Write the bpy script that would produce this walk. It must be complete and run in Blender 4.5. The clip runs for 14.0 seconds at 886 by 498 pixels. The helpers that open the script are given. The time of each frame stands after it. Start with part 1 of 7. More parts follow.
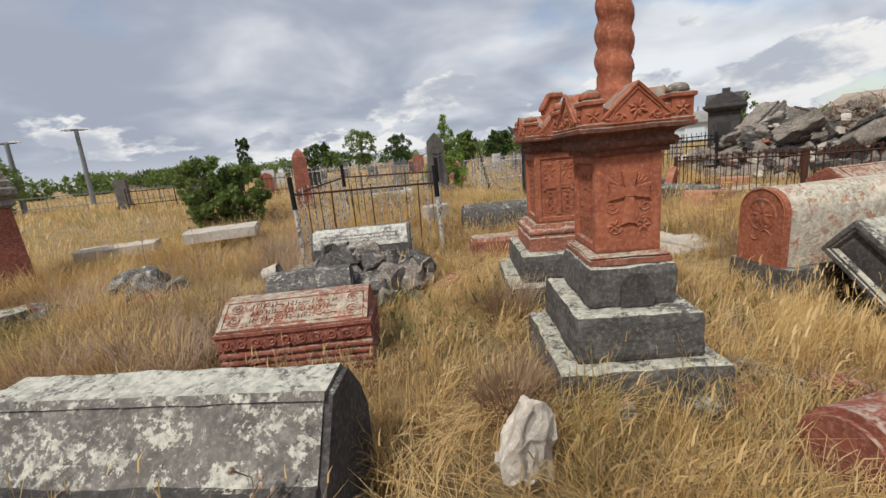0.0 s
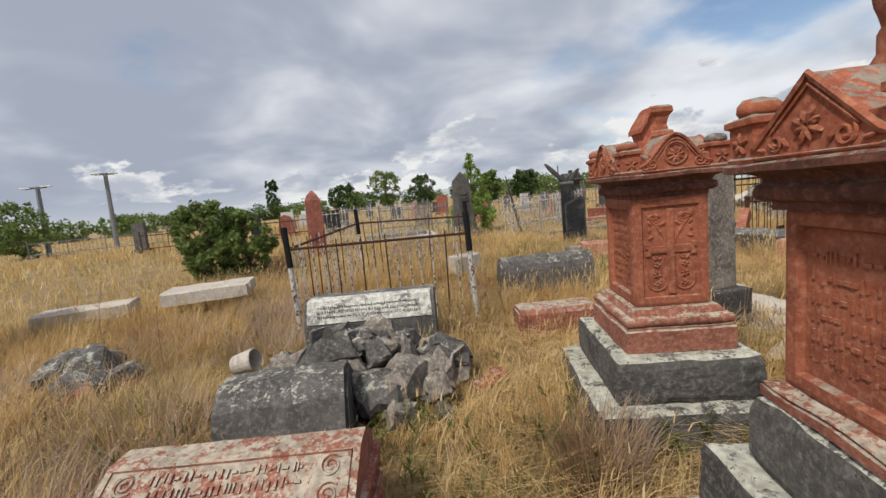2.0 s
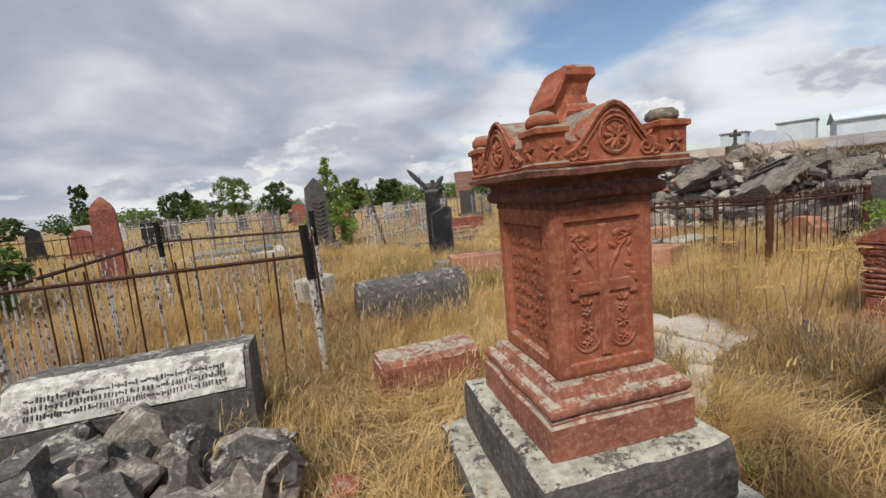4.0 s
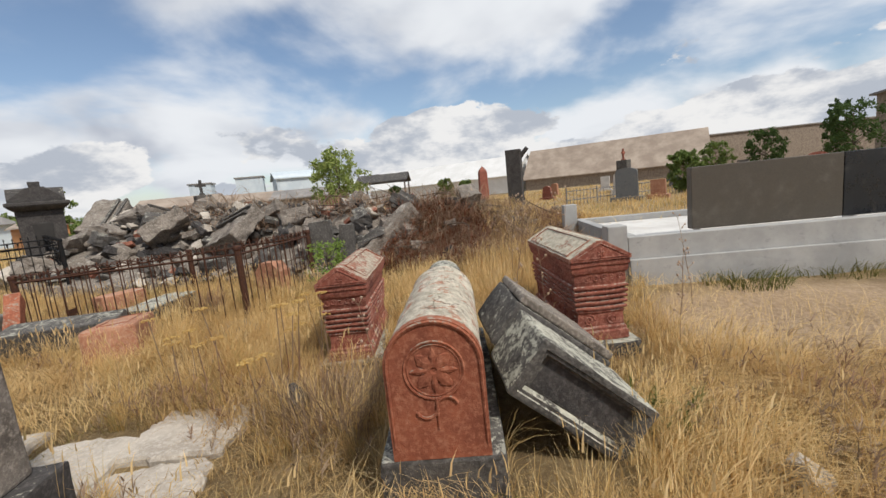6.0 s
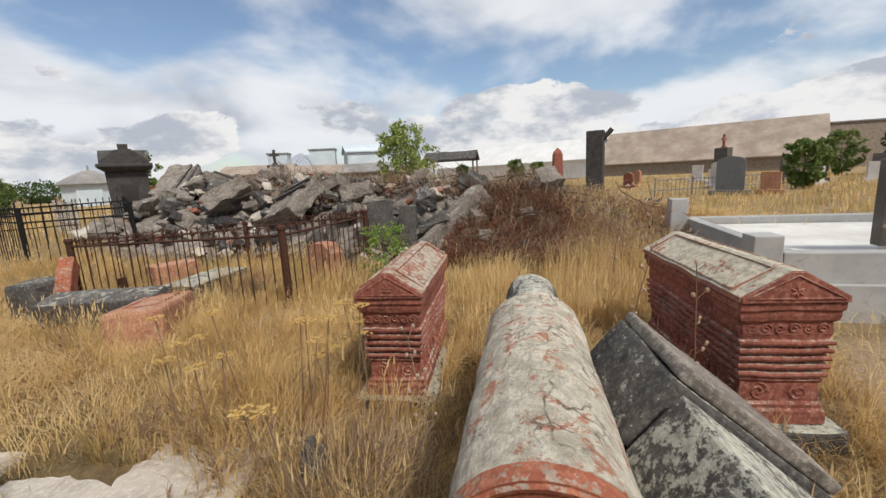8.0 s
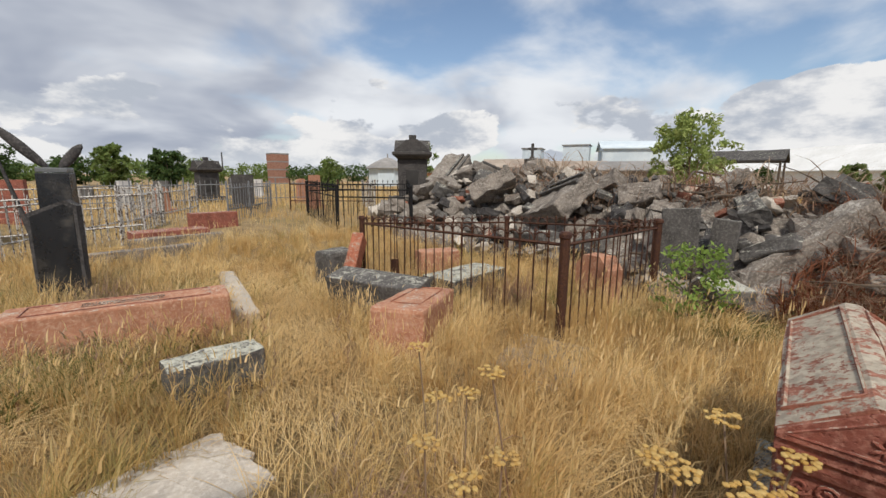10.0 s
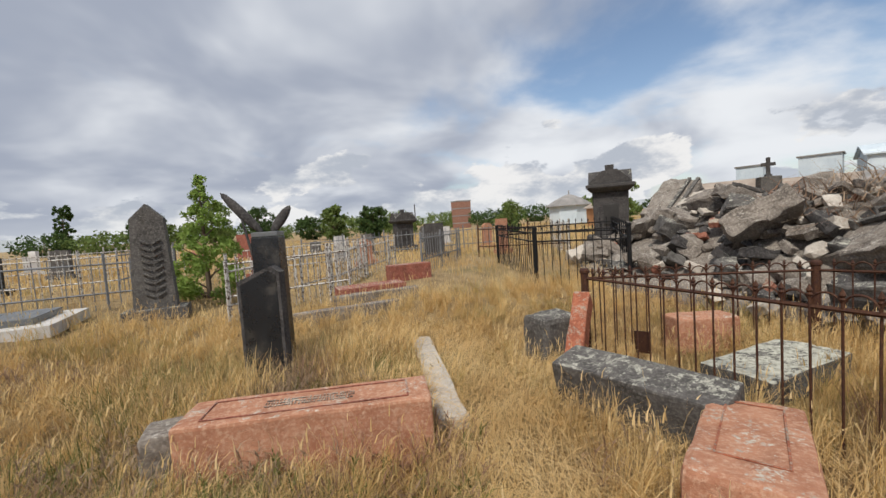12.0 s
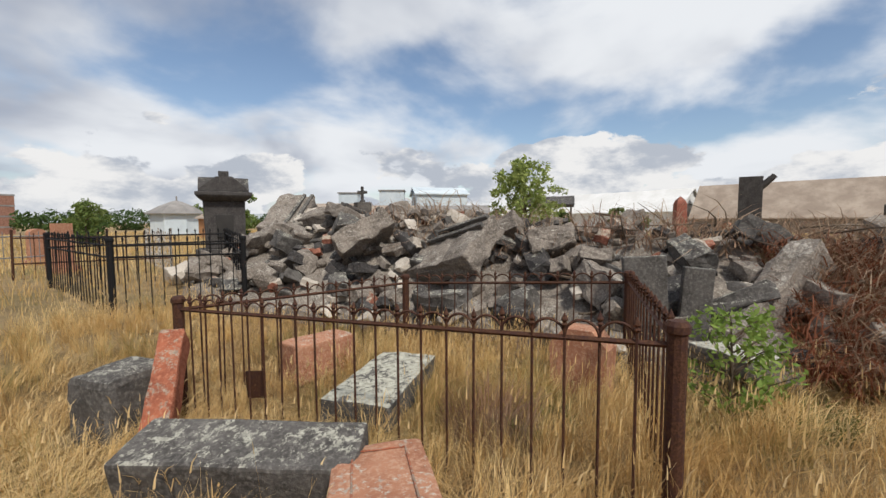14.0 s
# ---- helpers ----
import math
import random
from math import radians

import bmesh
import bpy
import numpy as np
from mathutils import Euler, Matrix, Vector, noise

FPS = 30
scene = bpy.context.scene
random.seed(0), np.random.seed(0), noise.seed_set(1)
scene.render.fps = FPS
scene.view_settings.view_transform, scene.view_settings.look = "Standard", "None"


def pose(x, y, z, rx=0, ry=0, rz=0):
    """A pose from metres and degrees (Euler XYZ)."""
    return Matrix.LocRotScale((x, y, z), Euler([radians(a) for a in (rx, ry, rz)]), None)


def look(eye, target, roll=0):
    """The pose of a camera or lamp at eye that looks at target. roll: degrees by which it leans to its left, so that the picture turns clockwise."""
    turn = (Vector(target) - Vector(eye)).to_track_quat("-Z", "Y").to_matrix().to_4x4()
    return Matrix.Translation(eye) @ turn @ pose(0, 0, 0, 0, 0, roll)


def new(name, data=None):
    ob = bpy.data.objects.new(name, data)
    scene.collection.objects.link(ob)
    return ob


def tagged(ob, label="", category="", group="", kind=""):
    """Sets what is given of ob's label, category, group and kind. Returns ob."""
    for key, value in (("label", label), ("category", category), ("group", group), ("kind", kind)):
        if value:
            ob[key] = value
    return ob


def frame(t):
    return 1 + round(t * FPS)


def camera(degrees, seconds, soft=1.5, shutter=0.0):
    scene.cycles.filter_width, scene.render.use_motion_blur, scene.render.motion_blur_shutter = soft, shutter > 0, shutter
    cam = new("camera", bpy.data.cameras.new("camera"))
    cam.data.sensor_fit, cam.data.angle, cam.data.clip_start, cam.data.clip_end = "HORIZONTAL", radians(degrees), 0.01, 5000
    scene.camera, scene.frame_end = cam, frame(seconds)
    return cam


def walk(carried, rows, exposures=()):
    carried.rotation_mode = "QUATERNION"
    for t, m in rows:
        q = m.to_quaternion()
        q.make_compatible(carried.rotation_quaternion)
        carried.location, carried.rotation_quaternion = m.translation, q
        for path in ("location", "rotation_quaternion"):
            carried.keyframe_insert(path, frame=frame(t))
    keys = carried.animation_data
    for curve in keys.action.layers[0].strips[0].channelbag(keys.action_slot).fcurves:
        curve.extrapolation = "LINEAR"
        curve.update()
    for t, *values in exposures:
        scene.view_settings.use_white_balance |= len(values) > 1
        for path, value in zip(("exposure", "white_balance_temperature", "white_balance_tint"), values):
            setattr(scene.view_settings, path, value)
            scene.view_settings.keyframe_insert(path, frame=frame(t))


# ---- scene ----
cam = camera(94.1, 14.0)
PATH = [
    (0, (0.149, -0.156, 1.471), (0.072, 1.793, 1.026), -5.3),
    (0.5, (0.026, 0.175, 1.51), (-0.529, 2.063, 1.154), -4.8),
    (1, (-0.077, 0.471, 1.521), (-0.59, 2.383, 1.236), -4.1),
    (1.5, (-0.05, 0.839, 1.513), (-0.427, 2.789, 1.27), -5.6),
    (2, (0.01, 1.142, 1.523), (-0.162, 3.119, 1.27), -5.7),
    (2.2, (-0.011, 1.254, 1.513), (-0.065, 3.235, 1.237), -5.1),
    (4.3, (0.246, 2.352, 1.48), (0.977, 4.195, 1.215), -5.6),
    (4.5, (0.303, 2.434, 1.466), (1.334, 4.124, 1.182), -5.5),
    (5, (0.6, 2.608, 1.438), (2.167, 3.817, 1.149), -6.2),
    (5.5, (0.814, 2.696, 1.472), (2.637, 3.47, 1.19), -6.6),
    (6, (1.047, 2.8, 1.498), (2.985, 3.205, 1.216), -5.9),
    (6.5, (1.236, 2.848, 1.504), (3.204, 3.056, 1.213), -5.2),
    (7, (1.561, 2.853, 1.505), (3.524, 3.054, 1.178), -4.7),
    (7.5, (1.788, 2.978, 1.512), (3.719, 3.36, 1.158), -3.8),
    (8, (1.966, 3.146, 1.525), (3.809, 3.839, 1.17), -3.0),
    (8.5, (2.245, 3.35, 1.485), (3.9, 4.414, 1.127), -2.4),
    (8.7, (2.296, 3.427, 1.471), (3.891, 4.577, 1.103), -2.2),
    (10.8, (2.748, 4.907, 1.567), (3.561, 6.719, 1.331), 0.4),
    (11, (2.726, 5.078, 1.574), (3.415, 6.947, 1.39), -0.3),
    (11.5, (2.736, 5.41, 1.542), (3.165, 7.359, 1.411), -2.8),
    (12, (2.841, 5.726, 1.552), (3.293, 7.669, 1.42), -3.9),
    (12.5, (2.941, 5.952, 1.548), (3.867, 7.719, 1.41), -2.1),
    (13, (3.122, 6.149, 1.52), (4.432, 7.655, 1.402), -2.1),
    (13.5, (3.31, 6.266, 1.505), (4.872, 7.507, 1.364), -2.0),
    (14, (3.4, 6.362, 1.524), (5.176, 7.271, 1.39), -0.3),
]
walk(cam, [(t, look(eye, target, roll)) for t, eye, target, roll in PATH])

# ---- world and sun ----
world = bpy.data.worlds.new("sky")
scene.world = world
world.use_nodes = True
SUN_EL, SUN_AZ = 52.0, 215.0


def build_sky():
    nt = world.node_tree
    N, L = nt.nodes, nt.links
    N.clear()

    def math_node(op, a, b=None, c=None):
        n = N.new("ShaderNodeMath")
        n.operation = op
        for i, v in enumerate((a, b, c)):
            if v is None:
                continue
            if isinstance(v, (int, float)):
                n.inputs[i].default_value = v
            else:
                L.new(v, n.inputs[i])
        return n.outputs[0]

    def mapped(v, a, b, c=0.0, d=1.0):
        n = N.new("ShaderNodeMapRange")
        n.interpolation_type = "SMOOTHSTEP"
        L.new(v, n.inputs[0])
        for i, x in enumerate((a, b, c, d)):
            n.inputs[i + 1].default_value = x
        return n.outputs[0]

    def mixed(f, a, b):
        n = N.new("ShaderNodeMix")
        n.data_type = "RGBA"
        if isinstance(f, float):
            n.inputs[0].default_value = f
        else:
            L.new(f, n.inputs[0])
        for i, v in ((6, a), (7, b)):
            if isinstance(v, tuple):
                n.inputs[i].default_value = (*v, 1)
            else:
                L.new(v, n.inputs[i])
        return n.outputs[2]

    def noise_of(vec, scale, detail, rough, warp=0.0):
        n = N.new("ShaderNodeTexNoise")
        n.inputs["Scale"].default_value, n.inputs["Detail"].default_value = scale, detail
        n.inputs["Roughness"].default_value, n.inputs["Distortion"].default_value = rough, warp
        L.new(vec, n.inputs["Vector"])
        return n.outputs["Fac"]

    tc = N.new("ShaderNodeTexCoord").outputs["Generated"]
    sep = N.new("ShaderNodeSeparateXYZ")
    L.new(tc, sep.inputs[0])
    x, y, z = sep.outputs
    up = math_node("MAXIMUM", z, 0.0)
    low = math_node("ADD", up, 0.30)
    comb = N.new("ShaderNodeCombineXYZ")
    L.new(math_node("DIVIDE", x, low), comb.inputs[0])
    L.new(math_node("DIVIDE", y, low), comb.inputs[1])
    flat = comb.outputs[0]
    sky = N.new("ShaderNodeTexSky")
    sky.sky_type = "NISHITA"
    sky.sun_disc = False
    sky.sun_elevation, sky.sun_rotation = radians(SUN_EL), radians(SUN_AZ)
    blue = N.new("ShaderNodeVectorMath")
    blue.operation = "SCALE"
    L.new(sky.outputs[0], blue.inputs[0])
    blue.inputs[3].default_value = 0.125
    # high layer: thick grey towards the north-west, torn open to the east
    east = math_node("ADD", math_node("MULTIPLY", x, 0.8), math_node("MULTIPLY", y, -0.45))
    thick = math_node("SUBTRACT", noise_of(flat, 1.15, 7, 0.50, 0.25), math_node("MULTIPLY", east, 0.12))
    cover = mapped(thick, 0.33, 0.50)
    shade = noise_of(flat, 1.5, 4, 0.48, 0.3)
    tone = math_node("ADD", shade, math_node("MULTIPLY", east, 0.21))
    grey = mixed(mapped(tone, 0.28, 0.66), (0.37, 0.41, 0.50), (0.82, 0.845, 0.88))
    c1 = mixed(cover, blue.outputs[0], grey)
    # low cumulus bank over the horizon
    comb2 = N.new("ShaderNodeCombineXYZ")
    L.new(x, comb2.inputs[0]), L.new(y, comb2.inputs[1])
    L.new(math_node("MULTIPLY", z, 2.2), comb2.inputs[2])
    puff = noise_of(comb2.outputs[0], 3.7, 8, 0.56, 0.12)
    band = math_node("ADD", puff, mapped(up, 0.03, 0.36, 0.075, -0.30))
    heap = mapped(math_node("ADD", band, math_node("MULTIPLY", east, 0.07)), 0.515, 0.55)
    lit = mixed(mapped(noise_of(comb2.outputs[0], 6.5, 7, 0.6), 0.40, 0.60), (0.47, 0.51, 0.58), (0.86, 0.855, 0.85))
    c2 = mixed(heap, c1, lit)
    # haze at the horizon
    c3 = mixed(mapped(up, 0.0, 0.07, 0.45, 0.0), c2, (0.74, 0.77, 0.80))
    bg = N.new("ShaderNodeBackground")
    L.new(c3, bg.inputs[0])
    bg.inputs[1].default_value = 0.93
    L.new(bg.outputs[0], N.new("ShaderNodeOutputWorld").inputs[0])


build_sky()
sun = new("sun", bpy.data.lights.new("sun", "SUN"))
sun.data.energy, sun.data.angle, sun.data.color = 3.25, radians(6), (1.0, 0.94, 0.85)
az = radians(SUN_AZ)
sun_dir = Vector((math.sin(az) * math.cos(radians(SUN_EL)), math.cos(az) * math.cos(radians(SUN_EL)), math.sin(radians(SUN_EL))))
sun.matrix_world = look(sun_dir * 30, (0, 0, 0))
scene.view_settings.exposure = 0.11

# ---- materials ----


class Nodes:
    """A material's node tree with a few short cuts."""

    def __init__(self, name, rough=0.85, metal=0.0):
        self.mat = bpy.data.materials.new(name)
        self.mat.use_nodes = True
        self.nt = self.mat.node_tree
        self.bsdf = self.nt.nodes["Principled BSDF"]
        self.bsdf.inputs["Roughness"].default_value = rough
        self.bsdf.inputs["Metallic"].default_value = metal
        self.bsdf.inputs["Specular IOR Level"].default_value = 0.25
        self.co = self.nt.nodes.new("ShaderNodeTexCoord").outputs["Object"]
        self.geo = self.nt.nodes.new("ShaderNodeNewGeometry")
        self.pos = self.geo.outputs["Position"]

    def put(self, v, socket):
        if isinstance(v, (int, float)):
            socket.default_value = v
        elif isinstance(v, tuple):
            socket.default_value = (*v, 1)
        else:
            self.nt.links.new(v, socket)

    def noise(self, scale, detail=6, rough=0.6, warp=0.0, vec=None, squash=None):
        vec = vec or self.pos
        if squash:
            m = self.nt.nodes.new("ShaderNodeMapping")
            m.inputs["Scale"].default_value = squash
            self.nt.links.new(vec, m.inputs[0])
            vec = m.outputs[0]
        n = self.nt.nodes.new("ShaderNodeTexNoise")
        n.inputs["Scale"].default_value, n.inputs["Detail"].default_value = scale, detail
        n.inputs["Roughness"].default_value, n.inputs["Distortion"].default_value = rough, warp
        self.nt.links.new(vec, n.inputs["Vector"])
        return n.outputs["Fac"]

    def cells(self, scale, feature="F1", out="Distance", vec=None):
        n = self.nt.nodes.new("ShaderNodeTexVoronoi")
        n.feature = feature
        n.inputs["Scale"].default_value = scale
        self.nt.links.new(vec or self.pos, n.inputs["Vector"])
        return n.outputs[out]

    def ramp(self, v, a, b, c=0.0, d=1.0):
        n = self.nt.nodes.new("ShaderNodeMapRange")
        n.interpolation_type = "SMOOTHSTEP"
        self.put(v, n.inputs[0])
        for i, x in enumerate((a, b, c, d)):
            n.inputs[i + 1].default_value = x
        return n.outputs[0]

    def calc(self, op, a, b):
        n = self.nt.nodes.new("ShaderNodeMath")
        n.operation = op
        self.put(a, n.inputs[0]), self.put(b, n.inputs[1])
        return n.outputs[0]

    def mix(self, f, a, b):
        n = self.nt.nodes.new("ShaderNodeMix")
        n.data_type = "RGBA"
        self.put(f, n.inputs[0]), self.put(a, n.inputs[6]), self.put(b, n.inputs[7])
        return n.outputs[2]

    def upward(self):
        s = self.nt.nodes.new("ShaderNodeSeparateXYZ")
        self.nt.links.new(self.geo.outputs["Normal"], s.inputs[0])
        return s.outputs[2]

    def random(self):
        return self.nt.nodes.new("ShaderNodeObjectInfo").outputs["Random"]

    def island(self):
        return self.geo.outputs["Random Per Island"]

    def finish(self, colour, bump=None, strength=0.4, distance=0.01, rough=None):
        self.put(colour, self.bsdf.inputs["Base Color"])
        if bump is not None:
            b = self.nt.nodes.new("ShaderNodeBump")
            b.inputs["Strength"].default_value, b.inputs["Distance"].default_value = strength, distance
            self.put(bump, b.inputs["Height"])
            self.nt.links.new(b.outputs[0], self.bsdf.inputs["Normal"])
        if rough is not None:
            self.put(rough, self.bsdf.inputs["Roughness"])
        return self.mat


def stone(name, dark, mid, pale, lichen=0.0, lichen_colour=(0.50, 0.49, 0.40), pits=1.0, top_only=True, depth=0.65):
    """Weathered stone: mottled grain, stains, pits and crusts of lichen that sit on faces turned up."""
    m = Nodes(name, 0.92)
    c = m.mix(m.ramp(m.noise(5, 7, 0.65), 0.3, 0.7), dark, mid)
    c = m.mix(m.ramp(m.noise(38, 5, 0.7), 0.42, 0.75), c, pale)
    c = m.mix(m.ramp(m.noise(2.2, 6, 0.7, 0.8, squash=(1.6, 1.6, 0.5)), 0.55, 0.75, 0, 0.55), c, tuple(v * 0.45 for v in dark))
    pit = m.ramp(m.cells(70), 0.05, 0.3)
    if lichen:
        spots = m.calc("ADD", m.calc("ADD", m.calc("MULTIPLY", m.noise(7, 9, 0.75, 0.5), 0.55), m.calc("MULTIPLY", m.noise(26, 7, 0.72), 0.45)), m.calc("MULTIPLY", m.noise(70, 5, 0.7), 0.25))
        if top_only:
            spots = m.calc("ADD", spots, m.ramp(m.upward(), 0.1, 0.8, -0.24, 0.05))
        crust = m.ramp(spots, 0.74 - 0.2 * lichen, 0.79 - 0.2 * lichen)
        tint = m.mix(m.ramp(m.noise(24, 4, 0.6), 0.35, 0.65), tuple(v * 0.62 for v in lichen_colour), lichen_colour)
        c = m.mix(m.calc("MULTIPLY", crust, 0.92), c, tint)
    relief = m.calc("ADD", m.calc("MULTIPLY", m.noise(60, 6, 0.7), 0.6 * pits), m.calc("MULTIPLY", pit, 0.3 * pits))
    relief = m.calc("ADD", relief, m.noise(9, 5, 0.6))
    return m.finish(c, relief, depth, 0.012)


RED = stone("red_tuff", (0.20, 0.062, 0.036), (0.345, 0.112, 0.060), (0.43, 0.180, 0.108), 0.34, (0.36, 0.30, 0.235), depth=0.4)
RED_LICHEN = stone("red_tuff_lichen", (0.165, 0.060, 0.040), (0.30, 0.112, 0.072), (0.42, 0.215, 0.155), 0.54, (0.47, 0.42, 0.33))
RED_DARK = stone("red_tuff_weathered", (0.15, 0.050, 0.036), (0.29, 0.092, 0.062), (0.40, 0.185, 0.135), 0.36, (0.46, 0.36, 0.29))
RED_TOP = stone("red_tuff_carved", (0.22, 0.062, 0.034), (0.36, 0.112, 0.060), (0.43, 0.165, 0.098), 0.58, (0.30, 0.275, 0.225), depth=0.35)
# much darker tuff, used for the pedestal cornices only
RED_BLACK = stone("red_tuff_near_black", (0.060, 0.030, 0.024), (0.170, 0.066, 0.044), (0.26, 0.115, 0.078), 0.45, (0.25, 0.22, 0.18), depth=0.45)
PINK = stone("pink_tuff", (0.30, 0.128, 0.075), (0.44, 0.215, 0.130), (0.52, 0.33, 0.225), 0.12, (0.55, 0.50, 0.42))
GREY = stone("grey_basalt", (0.052, 0.048, 0.045), (0.108, 0.100, 0.093), (0.19, 0.178, 0.163), 0.26, (0.46, 0.45, 0.38))
GREY_LICHEN = stone("grey_basalt_lichen", (0.050, 0.046, 0.043), (0.105, 0.098, 0.090), (0.19, 0.178, 0.16), 0.60, (0.54, 0.53, 0.44))
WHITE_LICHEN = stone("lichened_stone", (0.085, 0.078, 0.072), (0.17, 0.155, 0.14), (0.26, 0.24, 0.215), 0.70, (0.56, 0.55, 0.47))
WHITE_BACK = stone("lichened_red_back", (0.26, 0.10, 0.066), (0.36, 0.155, 0.10), (0.42, 0.25, 0.18), 0.74, (0.60, 0.56, 0.44), depth=1.0)
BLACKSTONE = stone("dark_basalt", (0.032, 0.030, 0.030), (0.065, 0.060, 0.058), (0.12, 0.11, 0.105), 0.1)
PLATE = stone("white_crusted_plate", (0.16, 0.15, 0.14), (0.26, 0.245, 0.225), (0.36, 0.34, 0.31), 0.80, (0.66, 0.65, 0.58), top_only=False)
RUBBLE = stone("rubble_stone", (0.095, 0.080, 0.068), (0.215, 0.185, 0.157), (0.38, 0.335, 0.285), 0.2, (0.45, 0.42, 0.37))
PALE = stone("pale_limestone", (0.36, 0.315, 0.265), (0.50, 0.45, 0.385), (0.60, 0.555, 0.49), 0.0)


def crust():
    """Flaking pale lichen over red stone, split by cracks."""
    m = Nodes("flaking_lichen_crust", 0.95)
    c = m.mix(m.ramp(m.noise(18, 7, 0.7), 0.35, 0.65), (0.47, 0.42, 0.33), (0.74, 0.68, 0.56))
    c = m.mix(m.ramp(m.noise(11, 7, 0.75, 0.6), 0.53, 0.60), c, (0.50, 0.24, 0.155))
    c = m.mix(m.ramp(m.noise(13, 6, 0.7, 0.4), 0.60, 0.68), c, (0.36, 0.36, 0.25))
    warp = m.nt.nodes.new("ShaderNodeMix")
    warp.data_type = "VECTOR"
    n = m.nt.nodes.new("ShaderNodeTexNoise")
    n.inputs["Scale"].default_value, n.inputs["Detail"].default_value = 7, 5
    m.nt.links.new(m.pos, n.inputs["Vector"])
    m.nt.links.new(m.pos, warp.inputs[4])
    m.nt.links.new(n.outputs["Color"], warp.inputs[5])
    warp.inputs[0].default_value = 0.16
    split = m.cells(15, "DISTANCE_TO_EDGE", "Distance", warp.outputs[1])
    closed = m.ramp(m.noise(4, 5, 0.7), 0.36, 0.52)
    gap = m.calc("MAXIMUM", m.ramp(split, 0.0, 0.06), m.calc("MULTIPLY", closed, 0.9))
    c = m.mix(gap, (0.20, 0.15, 0.11), c)
    relief = m.calc("ADD", m.calc("MULTIPLY", gap, 0.5), m.calc("ADD", m.noise(30, 7, 0.75), m.noise(9, 6, 0.7)))
    return m.finish(c, relief, 1.0, 0.022)


CRUST = crust()


def concrete(name, a, b):
    m = Nodes(name, 0.88)
    c = m.mix(m.ramp(m.noise(1.6, 7, 0.65), 0.3, 0.7), a, b)
    c = m.mix(m.ramp(m.noise(8, 6, 0.7, 0.4), 0.56, 0.72, 0, 0.5), c, tuple(v * 0.6 for v in a))
    return m.finish(c, m.noise(70, 5, 0.7), 0.3, 0.006)


CONCRETE = concrete("concrete", (0.30, 0.30, 0.295), (0.42, 0.415, 0.40))
CHIPS = concrete("white_marble_chips", (0.52, 0.50, 0.47), (0.68, 0.67, 0.64))
MARBLE = concrete("grey_marble", (0.44, 0.42, 0.40), (0.60, 0.58, 0.555))


def polished(name, colour, rough):
    m = Nodes(name, rough)
    m.bsdf.inputs["Specular IOR Level"].default_value = 0.5
    c = m.mix(m.ramp(m.noise(180, 3, 0.7), 0.4, 0.7), colour, tuple(v * 1.7 + 0.004 for v in colour))
    dust = m.mix(m.ramp(m.noise(3, 7, 0.7), 0.5, 0.8, 0, 0.35), c, (0.25, 0.22, 0.18))
    return m.finish(dust, rough=m.ramp(m.noise(5, 6, 0.7), 0.3, 0.8, rough, rough + 0.25))


BLACK_GRANITE = polished("black_granite", (0.009, 0.010, 0.012), 0.22)
BROWN_GRANITE = polished("brown_granite", (0.062, 0.052, 0.040), 0.35)
GREY_GRANITE = polished("grey_granite", (0.10, 0.105, 0.108), 0.25)


def iron(name, paint, rust, amount):
    m = Nodes(name, 0.75)
    m.bsdf.inputs["Metallic"].default_value = 0.25
    f = m.ramp(m.noise(24, 7, 0.7), 0.62 - amount * 0.4, 0.72 - amount * 0.4)
    c = m.mix(f, paint, m.mix(m.ramp(m.noise(90, 3), 0.35, 0.65), rust, tuple(v * 0.5 for v in rust)))
    return m.finish(c, m.noise(150, 4, 0.7), 0.4, 0.003)


RUST = iron("rusty_brown_iron", (0.060, 0.028, 0.022), (0.105, 0.048, 0.028), 0.5)
BLACK_IRON = iron("black_painted_iron", (0.012, 0.012, 0.013), (0.055, 0.032, 0.022), 0.12)
WHITE_IRON = iron("flaking_white_iron", (0.56, 0.545, 0.51), (0.13, 0.080, 0.055), 0.35)
GREY_IRON = iron("grey_painted_iron", (0.21, 0.22, 0.23), (0.14, 0.10, 0.075), 0.2)


def grassy(name, colours, green, patch=0.5):
    m = Nodes(name, 0.75)
    a, b, c3 = colours
    c = m.mix(m.island(), a, b)
    c = m.mix(m.ramp(m.noise(0.9, 5, 0.6), 0.42, 0.66), c, c3)
    c = m.mix(m.ramp(m.calc("ADD", m.noise(0.55, 4, 0.6), m.calc("MULTIPLY", m.island(), 0.16)), 0.76 - patch * 0.3, 0.86 - patch * 0.3, 0, 0.75), c, green)
    tl = m.nt.nodes.new("ShaderNodeBsdfTranslucent")
    mx = m.nt.nodes.new("ShaderNodeMixShader")
    mx.inputs[0].default_value = 0.38
    m.put(c, tl.inputs[0])
    m.nt.links.new(m.bsdf.outputs[0], mx.inputs[1])
    m.nt.links.new(tl.outputs[0], mx.inputs[2])
    m.nt.links.new(mx.outputs[0], m.nt.nodes["Material Output"].inputs[0])
    return m.finish(c)


